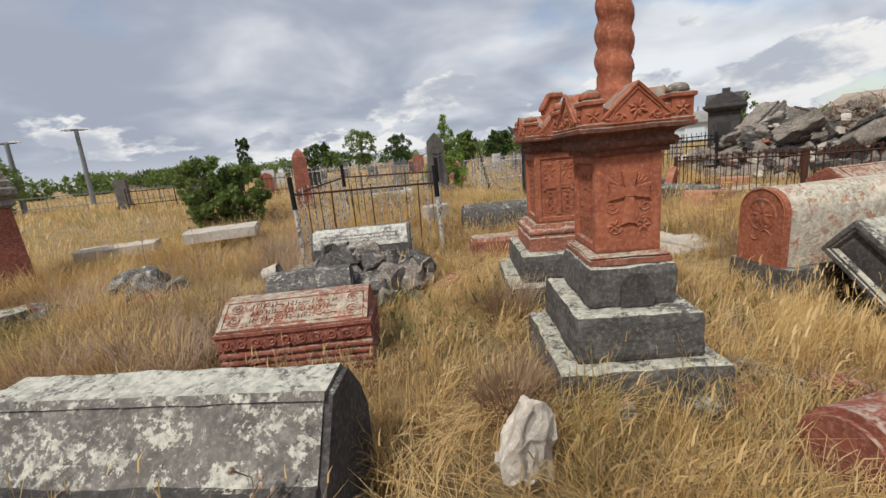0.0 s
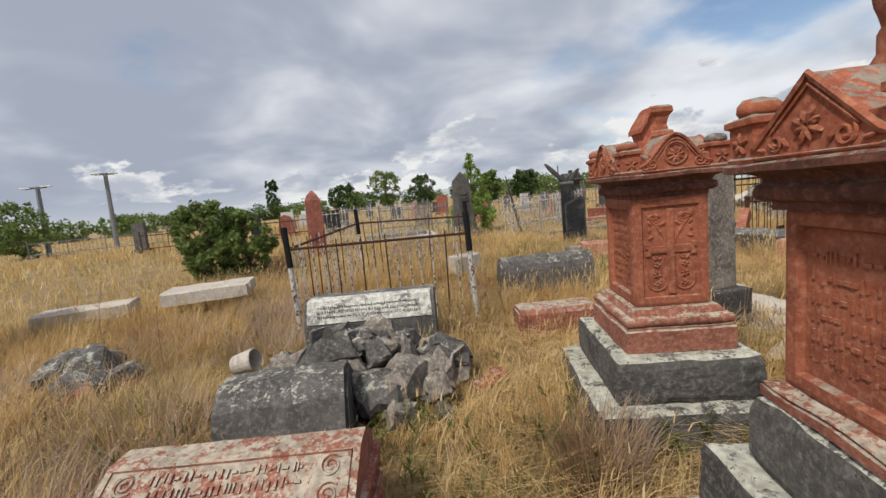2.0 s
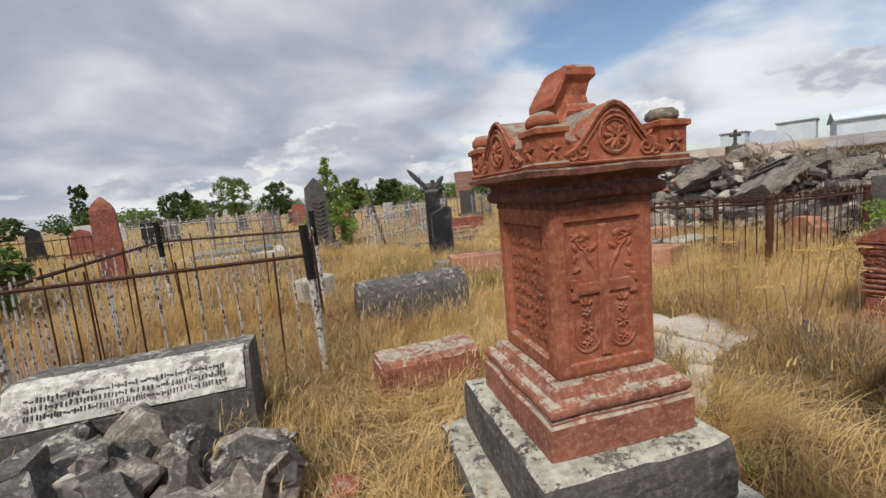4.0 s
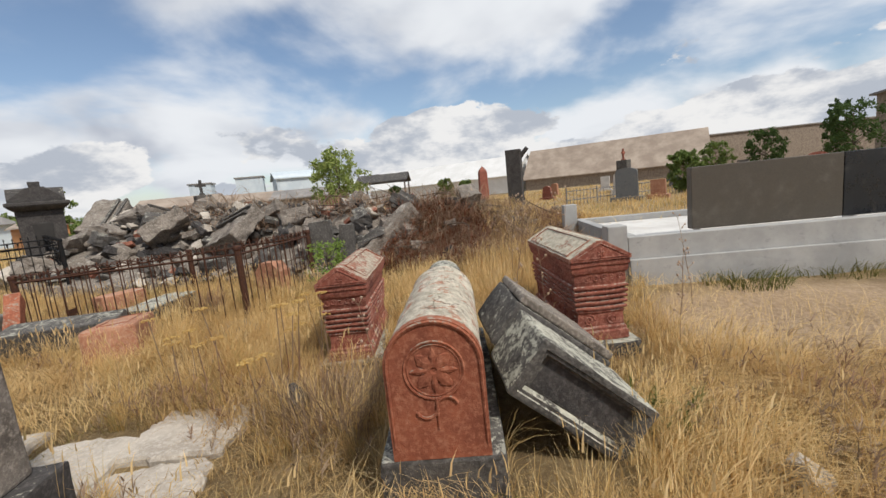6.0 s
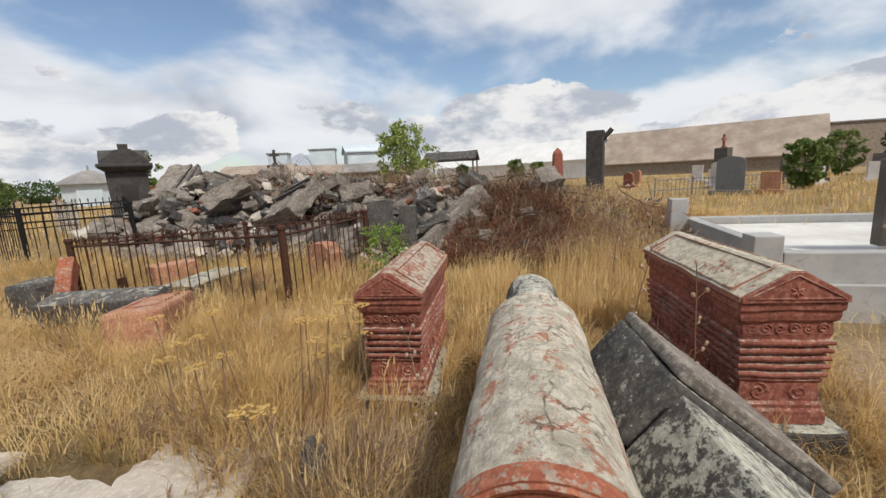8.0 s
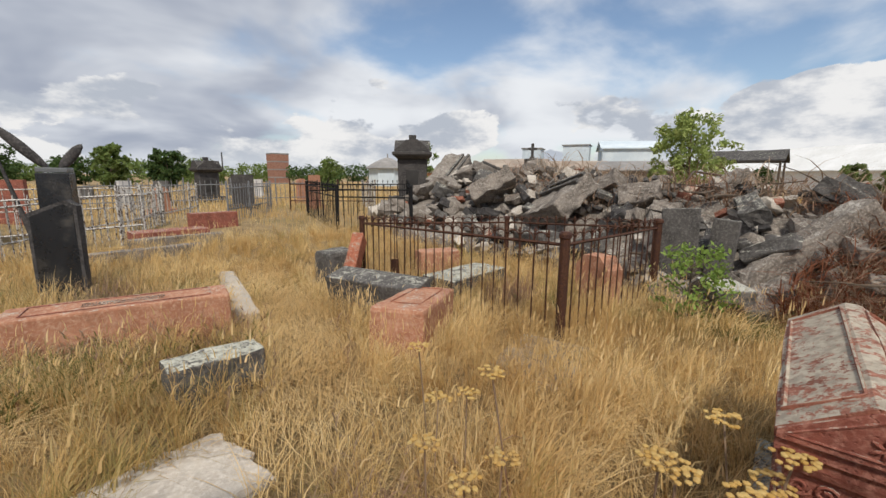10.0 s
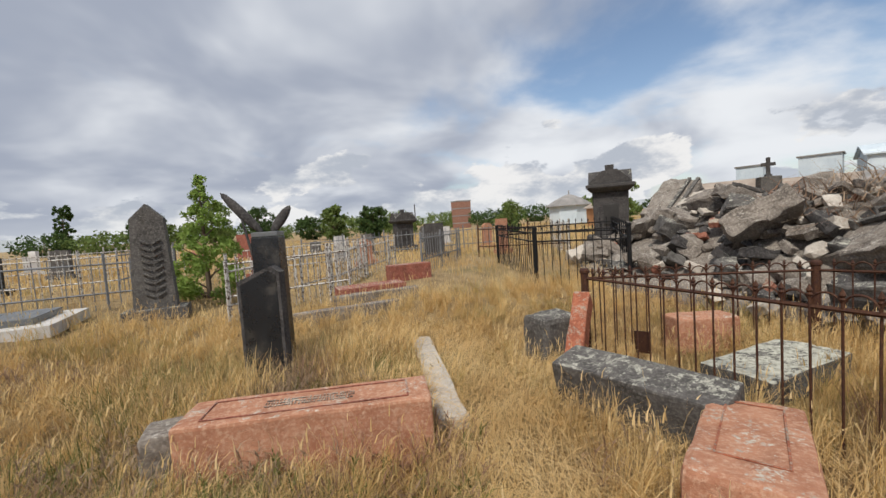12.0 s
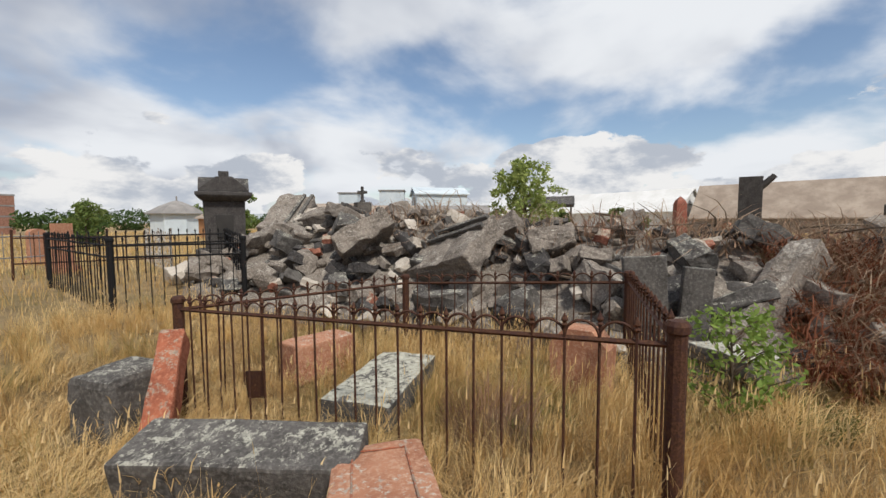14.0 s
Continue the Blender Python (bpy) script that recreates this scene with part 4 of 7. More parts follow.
def gabled_tomb(x, y, turn, L, w, h, base, label, seed, lid):
    t = thing("gabled_tomb", pose(x, y, land(x, y) - 0.03, 0, 0, turn), label, "tomb", "gabled red tombs")
    at = Matrix.Translation((L / 2, 0, 0))
    part("base", block(L + 0.12, w + 0.14, base, 4, 0.012, 0.018, seed, at), GREY_LICHEN, t, "lichened grey base slab")
    z = base + 0.003
    hb = h - base - 0.16
    side = [(0, 0), (0, 0.10), (-0.012, 0.12), (-0.012, 0.15), (-0.026, 0.17), (-0.030, 0.33), (-0.018, 0.36)]
    for k in range(5):
        g = 0.38 + k * 0.066
        side += [(-0.030 + 0.004 * k, g), (-0.010 + 0.003 * k, g + 0.010), (-0.006 + 0.003 * k, g + 0.028), (-0.010 + 0.003 * k, g + 0.044), (-0.030 + 0.004 * k, g + 0.054)]
    side += [(-0.012, 0.72), (-0.008, 0.74), (-0.008, 0.84), (0.006, 0.86), (0.012, 0.90), (0.012, 0.93), (0.022, 0.95), (0.022, 1.0), (-0.01, 1.003)]
    part("body", moulded(L, w, [(o, z + c * hb) for o, c in side], 0.006, seed, at), RED_DARK, t)
    z2 = z + hb + 0.006
    rise = h - z2
    roof = [(-w * 0.57, z2), (-w * 0.57, z2 + 0.028), (-0.025, z2 + rise), (0.025, z2 + rise), (w * 0.57, z2 + 0.028), (w * 0.57, z2)]
    part("lid", extrude(roof, L + 0.05, 14, 0.006, seed + 1, Matrix.Translation((-0.025, 0, 0))), lid, t, "gabled lid crusted with lichen")
    part("gable_end", extrude([(a * 0.97, z2 + 0.002 + (c - z2) * 0.93) for a, c in roof], 0.012, 1, 0.003, seed, Matrix.Translation((-0.034, 0, 0))), RED_DARK, t, "bare red gable end")
    b = bmesh.new()
    f = Matrix.Translation((-0.035, 0, z2)) @ pose(0, 0, 0, 90, 0, 270)
    tube([(-w * 0.50, 0.022), (0, rise * 0.86), (w * 0.50, 0.022), (-w * 0.50, 0.022)], 0.006, b, f)
    for q in range(6):
        leaf_shape(b, f, 0, rise * 0.36, 0.034, 0.014, q * 60 + 30, 0.008)
    part("border", b, RED_DARK, t)
    b = bmesh.new()
    a = math.degrees(math.atan2(rise - 0.028, w * 0.57 - 0.025))
    for s in (-1, 1):
        m = Matrix.Translation((L / 2, s * (w * 0.285 + 0.012), z2 + rise * 0.5 + 0.018)) @ pose(0, 0, 0, -s * a, 0, 0)
        q = math.hypot(w * 0.57, rise) * 0.36
        tube([(-L * 0.44, -q), (L * 0.44, -q), (L * 0.44, q), (-L * 0.44, q), (-L * 0.44, -q)], 0.008, b, m)
    part("lid_border", b, lid, t)
    b = bmesh.new()
    f = Matrix.Translation((0.027, 0, z + hb * 0.25)) @ pose(0, 0, 0, 90, 0, 270)
    for s in (-1, 1):
        tube(spiral(s * w * 0.22, 0, hb * 0.075, 1.6, math.pi / 2, s), 0.007, b, f)
        leaf_shape(b, f, s * w * 0.08, -0.01, 0.05, 0.02, 90 - s * 40)
    f = Matrix.Translation((0.006, 0, z + hb * 0.79)) @ pose(0, 0, 0, 90, 0, 270)
    for k in range(6):
        tube(spiral((k - 2.5) * w * 0.15, 0, hb * 0.042, 1.4, 0, 1 if k % 2 else -1, 16), 0.005, b, f)
    part("carving", b, RED_DARK, t, "carved scrolls on the end")
    for s in (-1, 1):
        b = bmesh.new()
        f = Matrix.Translation((L / 2, s * (w / 2 - 0.028), z + hb * 0.25)) @ pose(0, 0, 0, 90, 0, 0)
        for k in range(9):
            tube(spiral((k - 4) * L * 0.105, 0, hb * 0.075, 1.5, 0, 1 if k % 2 else -1, 18), 0.007, b, f)
        part("frieze", b, RED_DARK, t)


gabled_tomb(4.07, 4.30, 12, 1.12, 0.37, 0.87, 0.08, "weathered red tuff tomb with a gabled lichened lid", 31, RED_LICHEN)
gabled_tomb(4.24, 2.29, 13.5, 1.20, 0.41, 0.92, 0.14, "carved red tuff tomb with gabled pale lid on grey slab", 33, WHITE_BACK)


def barrel_tomb():
    t = thing("barrel_tomb", pose(2.67, 3.23, 0, 0, 0, 9), "red barrel-shaped tomb, its back crusted with pale lichen", "tomb", "graves")
    part("base", block(1.66, 0.56, 0.27, 5, 0.012, 0.02, 3, Matrix.Translation((0.78, 0, 0.09))), GREY, t, "grey base slab")
    part("body", extrude(barrel(0.42, 0.42, 0.62, 16), 1.12, 30, 0.007, 41, Matrix.Translation((0.0, 0, 0.363))), CRUST, t, "back crusted with flaking pale lichen")
    part("end_face", extrude(barrel(0.425, 0.42, 0.624, 16), 0.05, 1, 0.0, 42, Matrix.Translation((-0.048, 0, 0.361))), RED, t, "smooth red end face")
    b = bmesh.new()
    f = Matrix.Translation((-0.05, 0, 0.363)) @ pose(0, 0, 0, 90, 0, 270)
    for r, q in ((0.125, 0.0065), (0.112, 0.004)):
        ring(r, q, f @ Matrix.Translation((0, 0.40, -0.002)), b, 30, 1, 5)
    for k in range(8):
        leaf_shape(b, f, 0, 0.40, 0.106, 0.058 if k % 2 else 0.030, k * 45, 0.007)
    tube([(-0.198, 0.06), (-0.198, 0.42)] + [(0.198 * math.cos(math.pi * (1 - q / 14)), 0.42 + 0.190 * math.sin(math.pi * q / 14)) for q in range(1, 14)] + [(0.198, 0.42), (0.198, 0.06)], 0.008, b, f)
    for s in (-1, 1):
        ring(0.045, 0.007, f @ Matrix.Translation((s * 0.045, 0.235, 0)) @ pose(0, 0, 0, 0, 0, 90 - s * 90 + 20), b, 12, 0.5, 5)
    rod(f @ Vector((0, 0.28, 0)), f @ Vector((0.0, 0.14, 0)), 0.006, b)
    part("carving", b, RED, t, "carved rosette on the end")
    part("tail", extrude(barrel(0.29, 0.40, 0.57, 12), 0.56, 10, 0.012, 43, Matrix.Translation((1.123, 0, 0.36))), GREY_LICHEN, t, "narrower grey end piece")


barrel_tomb()


def fallen_stones():
    # a toppled pedestal block with a framed recess on its end
    lying = pose(2.90, 2.84, 0.66, 0, 0, 14) @ pose(0, 0, 0, 40, 0, 0)
    t = thing("fallen_gravestone", lying, "toppled dark grey gravestone with a framed recess, leaning", "gravestone", "fallen stones")
    # local: x along its length, y across, z up; leaning down to the south
    L, w, h = 0.50, 0.70, 0.32
    b = sunk_block(h, w, L, 0.016, ((2, 1, 0.030, 0.010), (2, 1, 0.022, 0.034)))
    bmesh.ops.subdivide_edges(b, edges=[e for e in b.edges if e.calc_length() > 0.28], cuts=4)
    wobble(b, 0.006, 6, 51)
    m = Matrix.Translation((L, -w / 2, -h * 0.05)) @ pose(0, 0, 0, 0, -90, 0)
    b.transform(m)
    part("body", b, GREY_LICHEN, t)
    # thin plate that makes the recess floor darker than the block
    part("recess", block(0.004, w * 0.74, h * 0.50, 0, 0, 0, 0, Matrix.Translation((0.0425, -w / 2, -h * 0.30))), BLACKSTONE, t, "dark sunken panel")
    # the moulded slab that lies behind it
    t = thing("fallen_slab", lying @ Matrix.Translation((0.53, 0.02, 0.07)), "pale grey moulded slab lying aslant behind the fallen stone", "gravestone", "fallen stones")
    part("body", block(0.62, 0.70, 0.30, 6, 0.010, 0.02, 55, Matrix.Translation((0.31, -0.35, -0.20))), GREY, t)
    part("moulding", block(0.60, 0.68, 0.05, 4, 0.006, 0.012, 56, Matrix.Translation((0.31, -0.35, 0.102))), RUBBLE, t)
    loose_rock("white_stone", 2.85, 1.72, 0.12, 0.07, 0.13, 61, PALE, "small white marble fragment in the grass", 30)
    loose_rock("grey_stone", 3.42, 4.42, 0.16, 0.10, 0.17, 62, GREY, "small grey rounded gravestone in the grass", 10)


fallen_stones()


def slab_flat(name, x, y, turn, sx, sy, sz, mat, label, seed, z=None):
    ob = part(name, block(sx, sy, sz, 6, 0.014, 0.02, seed), mat)
    ob.matrix_world = pose(x, y, (land(x, y) - 0.03) if z is None else z, 0, 0, turn)
    return tagged(ob, label, "slab", "ground slabs")


def broken_slab(x, y, turn, sx, sy, sz, seed):
    """A cracked sheet of concrete with a ragged outline."""
    rnd = random.Random(seed)
    b = bmesh.new()
    rim = []
    for k in range(44):
        a = 2 * math.pi * k / 44
        c, q = math.cos(a), math.sin(a)
        reach = 1 / max(abs(c) / (sx / 2), abs(q) / (sy / 2)) * (1 - 0.10 * rnd.random() - 0.07 * abs(math.sin(2 * a)))
        rim.append((c * reach, q * reach))
    low = [b.verts.new((u, v, 0)) for u, v in rim]
    edge = [b.verts.new((u, v, sz - 0.012 - 0.01 * rnd.random())) for u, v in rim]
    top = [b.verts.new((u * 0.96, v * 0.96, sz + 0.006 * rnd.random())) for u, v in rim]
    for r1, r2 in ((low, edge), (edge, top)):
        for k in range(44):
            b.faces.new((r1[k], r1[(k + 1) % 44], r2[(k + 1) % 44], r2[k]))
    b.faces.new(top)
    ob = part("concrete_slab", b, PALE)
    ob.matrix_world = pose(x, y, land(x, y) - 0.03, 0, 0, turn)
    tagged(ob, "pale cracked concrete slab flat on the ground", "slab", "ground slabs")


broken_slab(2.72, 5.52, 12, 0.62, 0.66, 0.080, 66)
broken_slab(3.14, 5.00, 12, 0.62, 0.72, 0.075, 65)
broken_slab(2.62, 4.86, 20, 0.48, 0.66, 0.070, 67)
broken_slab(2.66, 6.22, 16, 0.74, 0.62, 0.075, 64)
slab_flat("concrete_piece", 2.15, 4.15, 40, 0.55, 0.14, 0.16, PALE, "pale kerb fragment lying beside the pedestal", 68)
slab_flat("lichened_block", 2.99, 7.10, 6, 0.56, 0.24, 0.30, GREY_LICHEN, "rough grey block mottled with lichen", 69)
slab_flat("kerb_stone", 3.56, 9.60, 86, 2.2, 0.22, 0.13, PALE, "pale concrete kerb edging a grave", 70)
slab_flat("kerb_stone", 2.75, 12.2, 12, 1.7, 0.16, 0.22, RUBBLE, "weathered grey stone kerb edging a grave", 73)
slab_flat("kerb_stone", 3.30, 12.95, 12, 1.5, 0.16, 0.24, RUBBLE, "weathered grey stone kerb edging a grave", 74)
slab_flat("kerb_stone", 1.75, 12.5, 100, 1.2, 0.16, 0.22, RUBBLE, "weathered grey stone kerb edging a grave", 75)
slab_flat("flat_stone", 5.0, 6.1, 20, 0.8, 0.6, 0.10, RUBBLE, "flat brown stone by the fence post", 72)


def grey_stele_behind():
    ob = part("grey_stele", block(0.32, 0.20, 1.12, 6, 0.006, 0.015, 80, None, 0.9), RUBBLE)
    ob.matrix_world = pose(2.14, 5.06, 0.445, 0, 0, 20)
    tagged(ob, "tall plain grey stone stele behind the pedestals", "gravestone", "graves")
    b = block(0.46, 0.38, 0.40, 3, 0.01, 0.02, 81)
    ob = part("stele_base", b, BLACKSTONE)
    ob.matrix_world = pose(2.14, 5.06, 0.045, 0, 0, 20)
    tagged(ob, "dark stone base block in the grass", "stone", "graves")


grey_stele_behind()


def red_long_slab():
    t = thing("inscribed_slab", pose(2.54, 8.42, land(2.5, 8.4) - 0.05, 0, 0, -5), "long pink tuff tomb slab with an incised border", "tomb", "graves")
    part("body", block(1.5, 0.40, 0.44, 8, 0.007, 0.02, 91), PINK, t)
    b = bmesh.new()
    panel_frame(b, Matrix.Translation((0, 0, 0.443)), 1.22, 0.26, 0.010, 0.006)
    part("border", b, RED_DARK, t)
    b = bmesh.new()
    lettering(0.55, 0.12, 3, b, Matrix.Translation((0, 0, 0.444)), 17, 0.005)
    part("inscription", b, GREY_LICHEN, t, "faint worn lettering")
    slab_flat("white_block", 1.70, 8.50, 10, 0.26, 0.3, 0.34, RUBBLE, "weathered grey block at the head of the pink slab", 92)


red_long_slab()


def fallen_by_fence():
    t = thing("fallen_pillar", pose(4.63, 7.24, land(4.6, 7.2) - 0.06, 0, 6, 39), "pink tuff block with an incised border lying in grass", "gravestone", "fallen stones")
    part("body", block(1.12, 0.46, 0.40, 7, 0.009, 0.035, 95), PINK, t)
    b = bmesh.new()
    panel_frame(b, Matrix.Translation((0.05, 0, 0.403)), 0.8, 0.26, 0.01, 0.006)
    part("border", b, RED, t)
    ob = part("grey_block", block(1.18, 0.34, 0.44, 9, 0.010, 0.02, 96), GREY)
    ob.matrix_world = pose(4.80, 8.20, 0.0, 12, 0, -66)
    tagged(ob, "long grey basalt block lying tilted in the grass", "gravestone", "fallen stones")
    ob = part("grey_block", block(0.50, 0.42, 0.50, 6, 0.016, 0.06, 97), GREY)
    ob.matrix_world = pose(4.98, 9.85, -0.04, 0, 0, 12)
    tagged(ob, "squared grey stone block in the grass", "gravestone", "fallen stones")
    ob = part("leaning_stone", block(0.24, 0.17, 0.92, 6, 0.012, 0.03, 98), RED)
    ob.matrix_world = Matrix.Translation((4.78, 9.12, 0.02)) @ Vector((0.48, 0.52, 0.66)).to_track_quat("Z", "X").to_matrix().to_4x4()
    tagged(ob, "red stone post leaning against the corner of the iron fence", "gravestone", "fallen stones")
    slab_flat("lichened_slab", 6.08, 8.26, 12, 1.10, 0.52, 0.20, GREY_LICHEN, "grey slab blotched with white lichen inside the fence", 99, 0.10)
    slab_flat("orange_stone", 6.35, 9.25, -15, 0.62, 0.32, 0.36, PINK, "orange-red stone block inside the fence", 100, 0.05)
    t = thing("headstone", pose(7.05, 6.85, 0.08, 0, 0, 80), "squat pink pentagonal headstone inside the fence", "gravestone", "graves")
    b = extrude([(-0.22, 0), (-0.24, 0.42), (-0.12, 0.56), (0.12, 0.56), (0.24, 0.42), (0.22, 0)], 0.24, 4, 0.01, 101, Matrix.Translation((0, 0, 0)) @ pose(0, 0, 0, 0, 0, 90))
    part("body", b, PINK, t)
    ob = part("rusty_plate", block(0.22, 0.01, 0.20, 3, 0.006, 0, 102), RUST)
    ob.matrix_world = pose(5.46, 9.0, 0.20, 4, 12, 86)
    tagged(ob, "rusty tin plate hanging on the fence", "plate")


fallen_by_fence()

# ---- railings ----


def iron_fence(corners, h, name, label, mat, pitch, arches, post_r=0.042, bar=0.0075, rails=(0.90,), close=True, skip=()):
    t = thing(name, Matrix.Identity(4), label, "fence", "iron railings")
    n = len(corners)
    spear = lathe([(0.010, 0), (0.017, 0.012), (0.009, 0.022), (0.018, 0.035), (0.0, 0.075)], 6)
    me = bpy.data.meshes.new("finial")
    spear.to_mesh(me)
    spear.free()
    me.materials.append(mat)
    for x, y, zt in corners:
        zb = land(x, y) - 0.05
        b = lathe([(post_r, 0), (post_r, zt - zb - 0.06), (post_r * 1.25, zt - zb - 0.05), (post_r * 1.25, zt - zb - 0.02), (post_r * 0.9, zt - zb)], 10, Matrix.Translation((x, y, zb)))
        part("post", b, mat, t)
    for i in range(n if close else n - 1):
        if i in skip:
            continue
        a, c = Vector(corners[i]), Vector(corners[(i + 1) % n])
        top_a, top_c = a.z - 0.10, c.z - 0.10
        for f in rails:
            ra, rc = Vector((a.x, a.y, a.z - (1 - f) * h)), Vector((c.x, c.y, c.z - (1 - f) * h))
            part("rail", rod(ra, rc, bar * 1.9, None, 4), mat, t)
        span = (c - a).length
        k = max(2, int(span / pitch))
        d = (c - a) / k
        flat = math.degrees(math.atan2(c.y - a.y, c.x - a.x))
        for j in range(1, k):
            p = a + d * j
            lean = random.Random(j + i * 50).uniform(-0.012, 0.012)
            zt = p.z + random.Random(j * 3 + i).uniform(-0.012, 0.012) - 0.05
            zb = land(p.x, p.y) + 0.02
            part("bar", rod((p.x, p.y, zb), (p.x + lean, p.y, zt), bar, None, 5), mat, t)
            tip = new("finial", me)
            tip.parent = t
            tip.location = (p.x + lean, p.y, zt - 0.005)
            if arches and j < k:
                m = Matrix.Translation((p.x + d.x / 2, p.y + d.y / 2, p.z + d.z / 2 - 0.10 * h)) @ pose(0, 0, 0, 90, 0, flat)
                part("arch", ring(d.length / 2, 0.007, m, None, 10, 0.5, 4), mat, t)


iron_fence([(5.43, 6.26, 1.09), (5.34, 9.74, 0.94), (7.66, 9.06, 0.88), (7.63, 6.56, 1.05)], 1.0, "grave_fence", "rusty brown iron grave fence with arches and spear tips", RUST, 0.158, True, rails=(0.89,))
iron_fence([(6.30, 12.9, 1.33), (7.65, 12.0, 1.32), (9.2, 14.6, 1.40), (6.80, 16.2, 1.36)], 1.15, "black_fence", "black iron grave fence with spear-tipped bars", BLACK_IRON, 0.14, False, 0.04, 0.008, (0.90, 0.76))


def white_railing():
    t = thing("old_railing", Matrix.Identity(4), "leaning railing with flaked white posts and rusty top rail", "fence", "iron railings")
    P = {"a": Vector((-2.03, 5.38, 1.36)), "b": Vector((-0.10, 5.62, 1.34)), "c": Vector((-2.0, 8.0, 1.45)), "d": Vector((-0.15, 7.6, 1.42))}
    for k, p in P.items():
        zb = land(p.x, p.y) - 0.05
        low = Vector((p.x + 0.03, p.y, zb))
        mid = low.lerp(p, 0.66)
        part("post", rod(low, mid, 0.028, None, 8), WHITE_IRON, t, "flaking white lower post")
        part("post_top", rod(mid + (p - low) * 0.003, p, 0.034, None, 8), BLACK_IRON, t, "dark rusted post top")
    for a, c in (("a", "b"), ("b", "d"), ("a", "c"), ("c", "d")):
        pa, pc = P[a], P[c]
        for drop in (0.24,):
            part("rail", rod(pa - Vector((0, 0, drop)), pc - Vector((0, 0, drop)), 0.016, None, 5), RUST, t)
        n = int((pc - pa).length / 0.125)
        for j in range(1, n):
            p = pa.lerp(pc, j / n)
            r = random.Random(j * 5 + ord(a))
            top = p - Vector((r.uniform(-0.02, 0.02), 0, 0.16 + r.uniform(0, 0.03)))
            part("bar", rod((p.x + r.uniform(-0.02, 0.02), p.y, land(p.x, p.y)), top, 0.0075, None, 4), RUST if r.random() < 0.3 else WHITE_IRON, t)


white_railing()

# ---- rubble and brush ----


def mound(x, y):
    """Height of the great heap over the ground."""
    ridge = 9.9 + 0.25 * math.sin(y * 0.9)
    if y > 13.5:
        ridge += (y - 13.5) * 0.2
    across = (x - ridge) / (1.95 if x < ridge else 3.0)
    along = max(0.0, min(1.0, (15.6 - y) / 2.5)) * max(0.0, min(1.0, (y + 0.2) / 3.0))
    h = 1.42 + 0.16 * math.sin(y * 1.3 + 1)
    if y < 5.5:
        h -= 0.24 * (5.5 - y)
    if 4.2 < y < 6.9:
        h -= 0.30 * min(1.0, (6.9 - y) / 1.2, (y - 4.2) / 0.8)
    return max(0.0, h * math.exp(-across * across * 1.5) * along)


def rubble_heap():
    heap_sheet("earth_mound", SOIL, 0, 39, "bank of dry earth under the brush")
    heap_sheet("rubble_mound", RUBBLE, 38, 110, "great heap of earth and crushed masonry")
    rnd = random.Random(5)
    place_masonry(rnd)


def heap_sheet(name, mat, j0, j1, label):
    bm = bmesh.new()
    nx = 60
    grid = []
    for j in range(j0, j1):
        y = -1.0 + j * 0.165
        row = []
        for i in range(nx):
            x = 6.9 + i * 0.135
            m = mound(x, y)
            z = land(x, y) + m * 0.84 - (0.40 if m < 0.17 else 0) + min(m, 0.4) * 0.35 * noise.noise(Vector((x * 2.1, y * 2.1, 0))) + min(m, 0.3) * 0.3 * noise.noise(Vector((x * 6, y * 6, 3)))
            row.append(bm.verts.new((x, y, z)))
        grid.append(row)
    for a, c in zip(grid, grid[1:]):
        for i in range(nx - 1):
            bm.faces.new((a[i], a[i + 1], c[i + 1], c[i]))
    tagged(part(name, bm, mat), label, "rubble", kind="stuff")


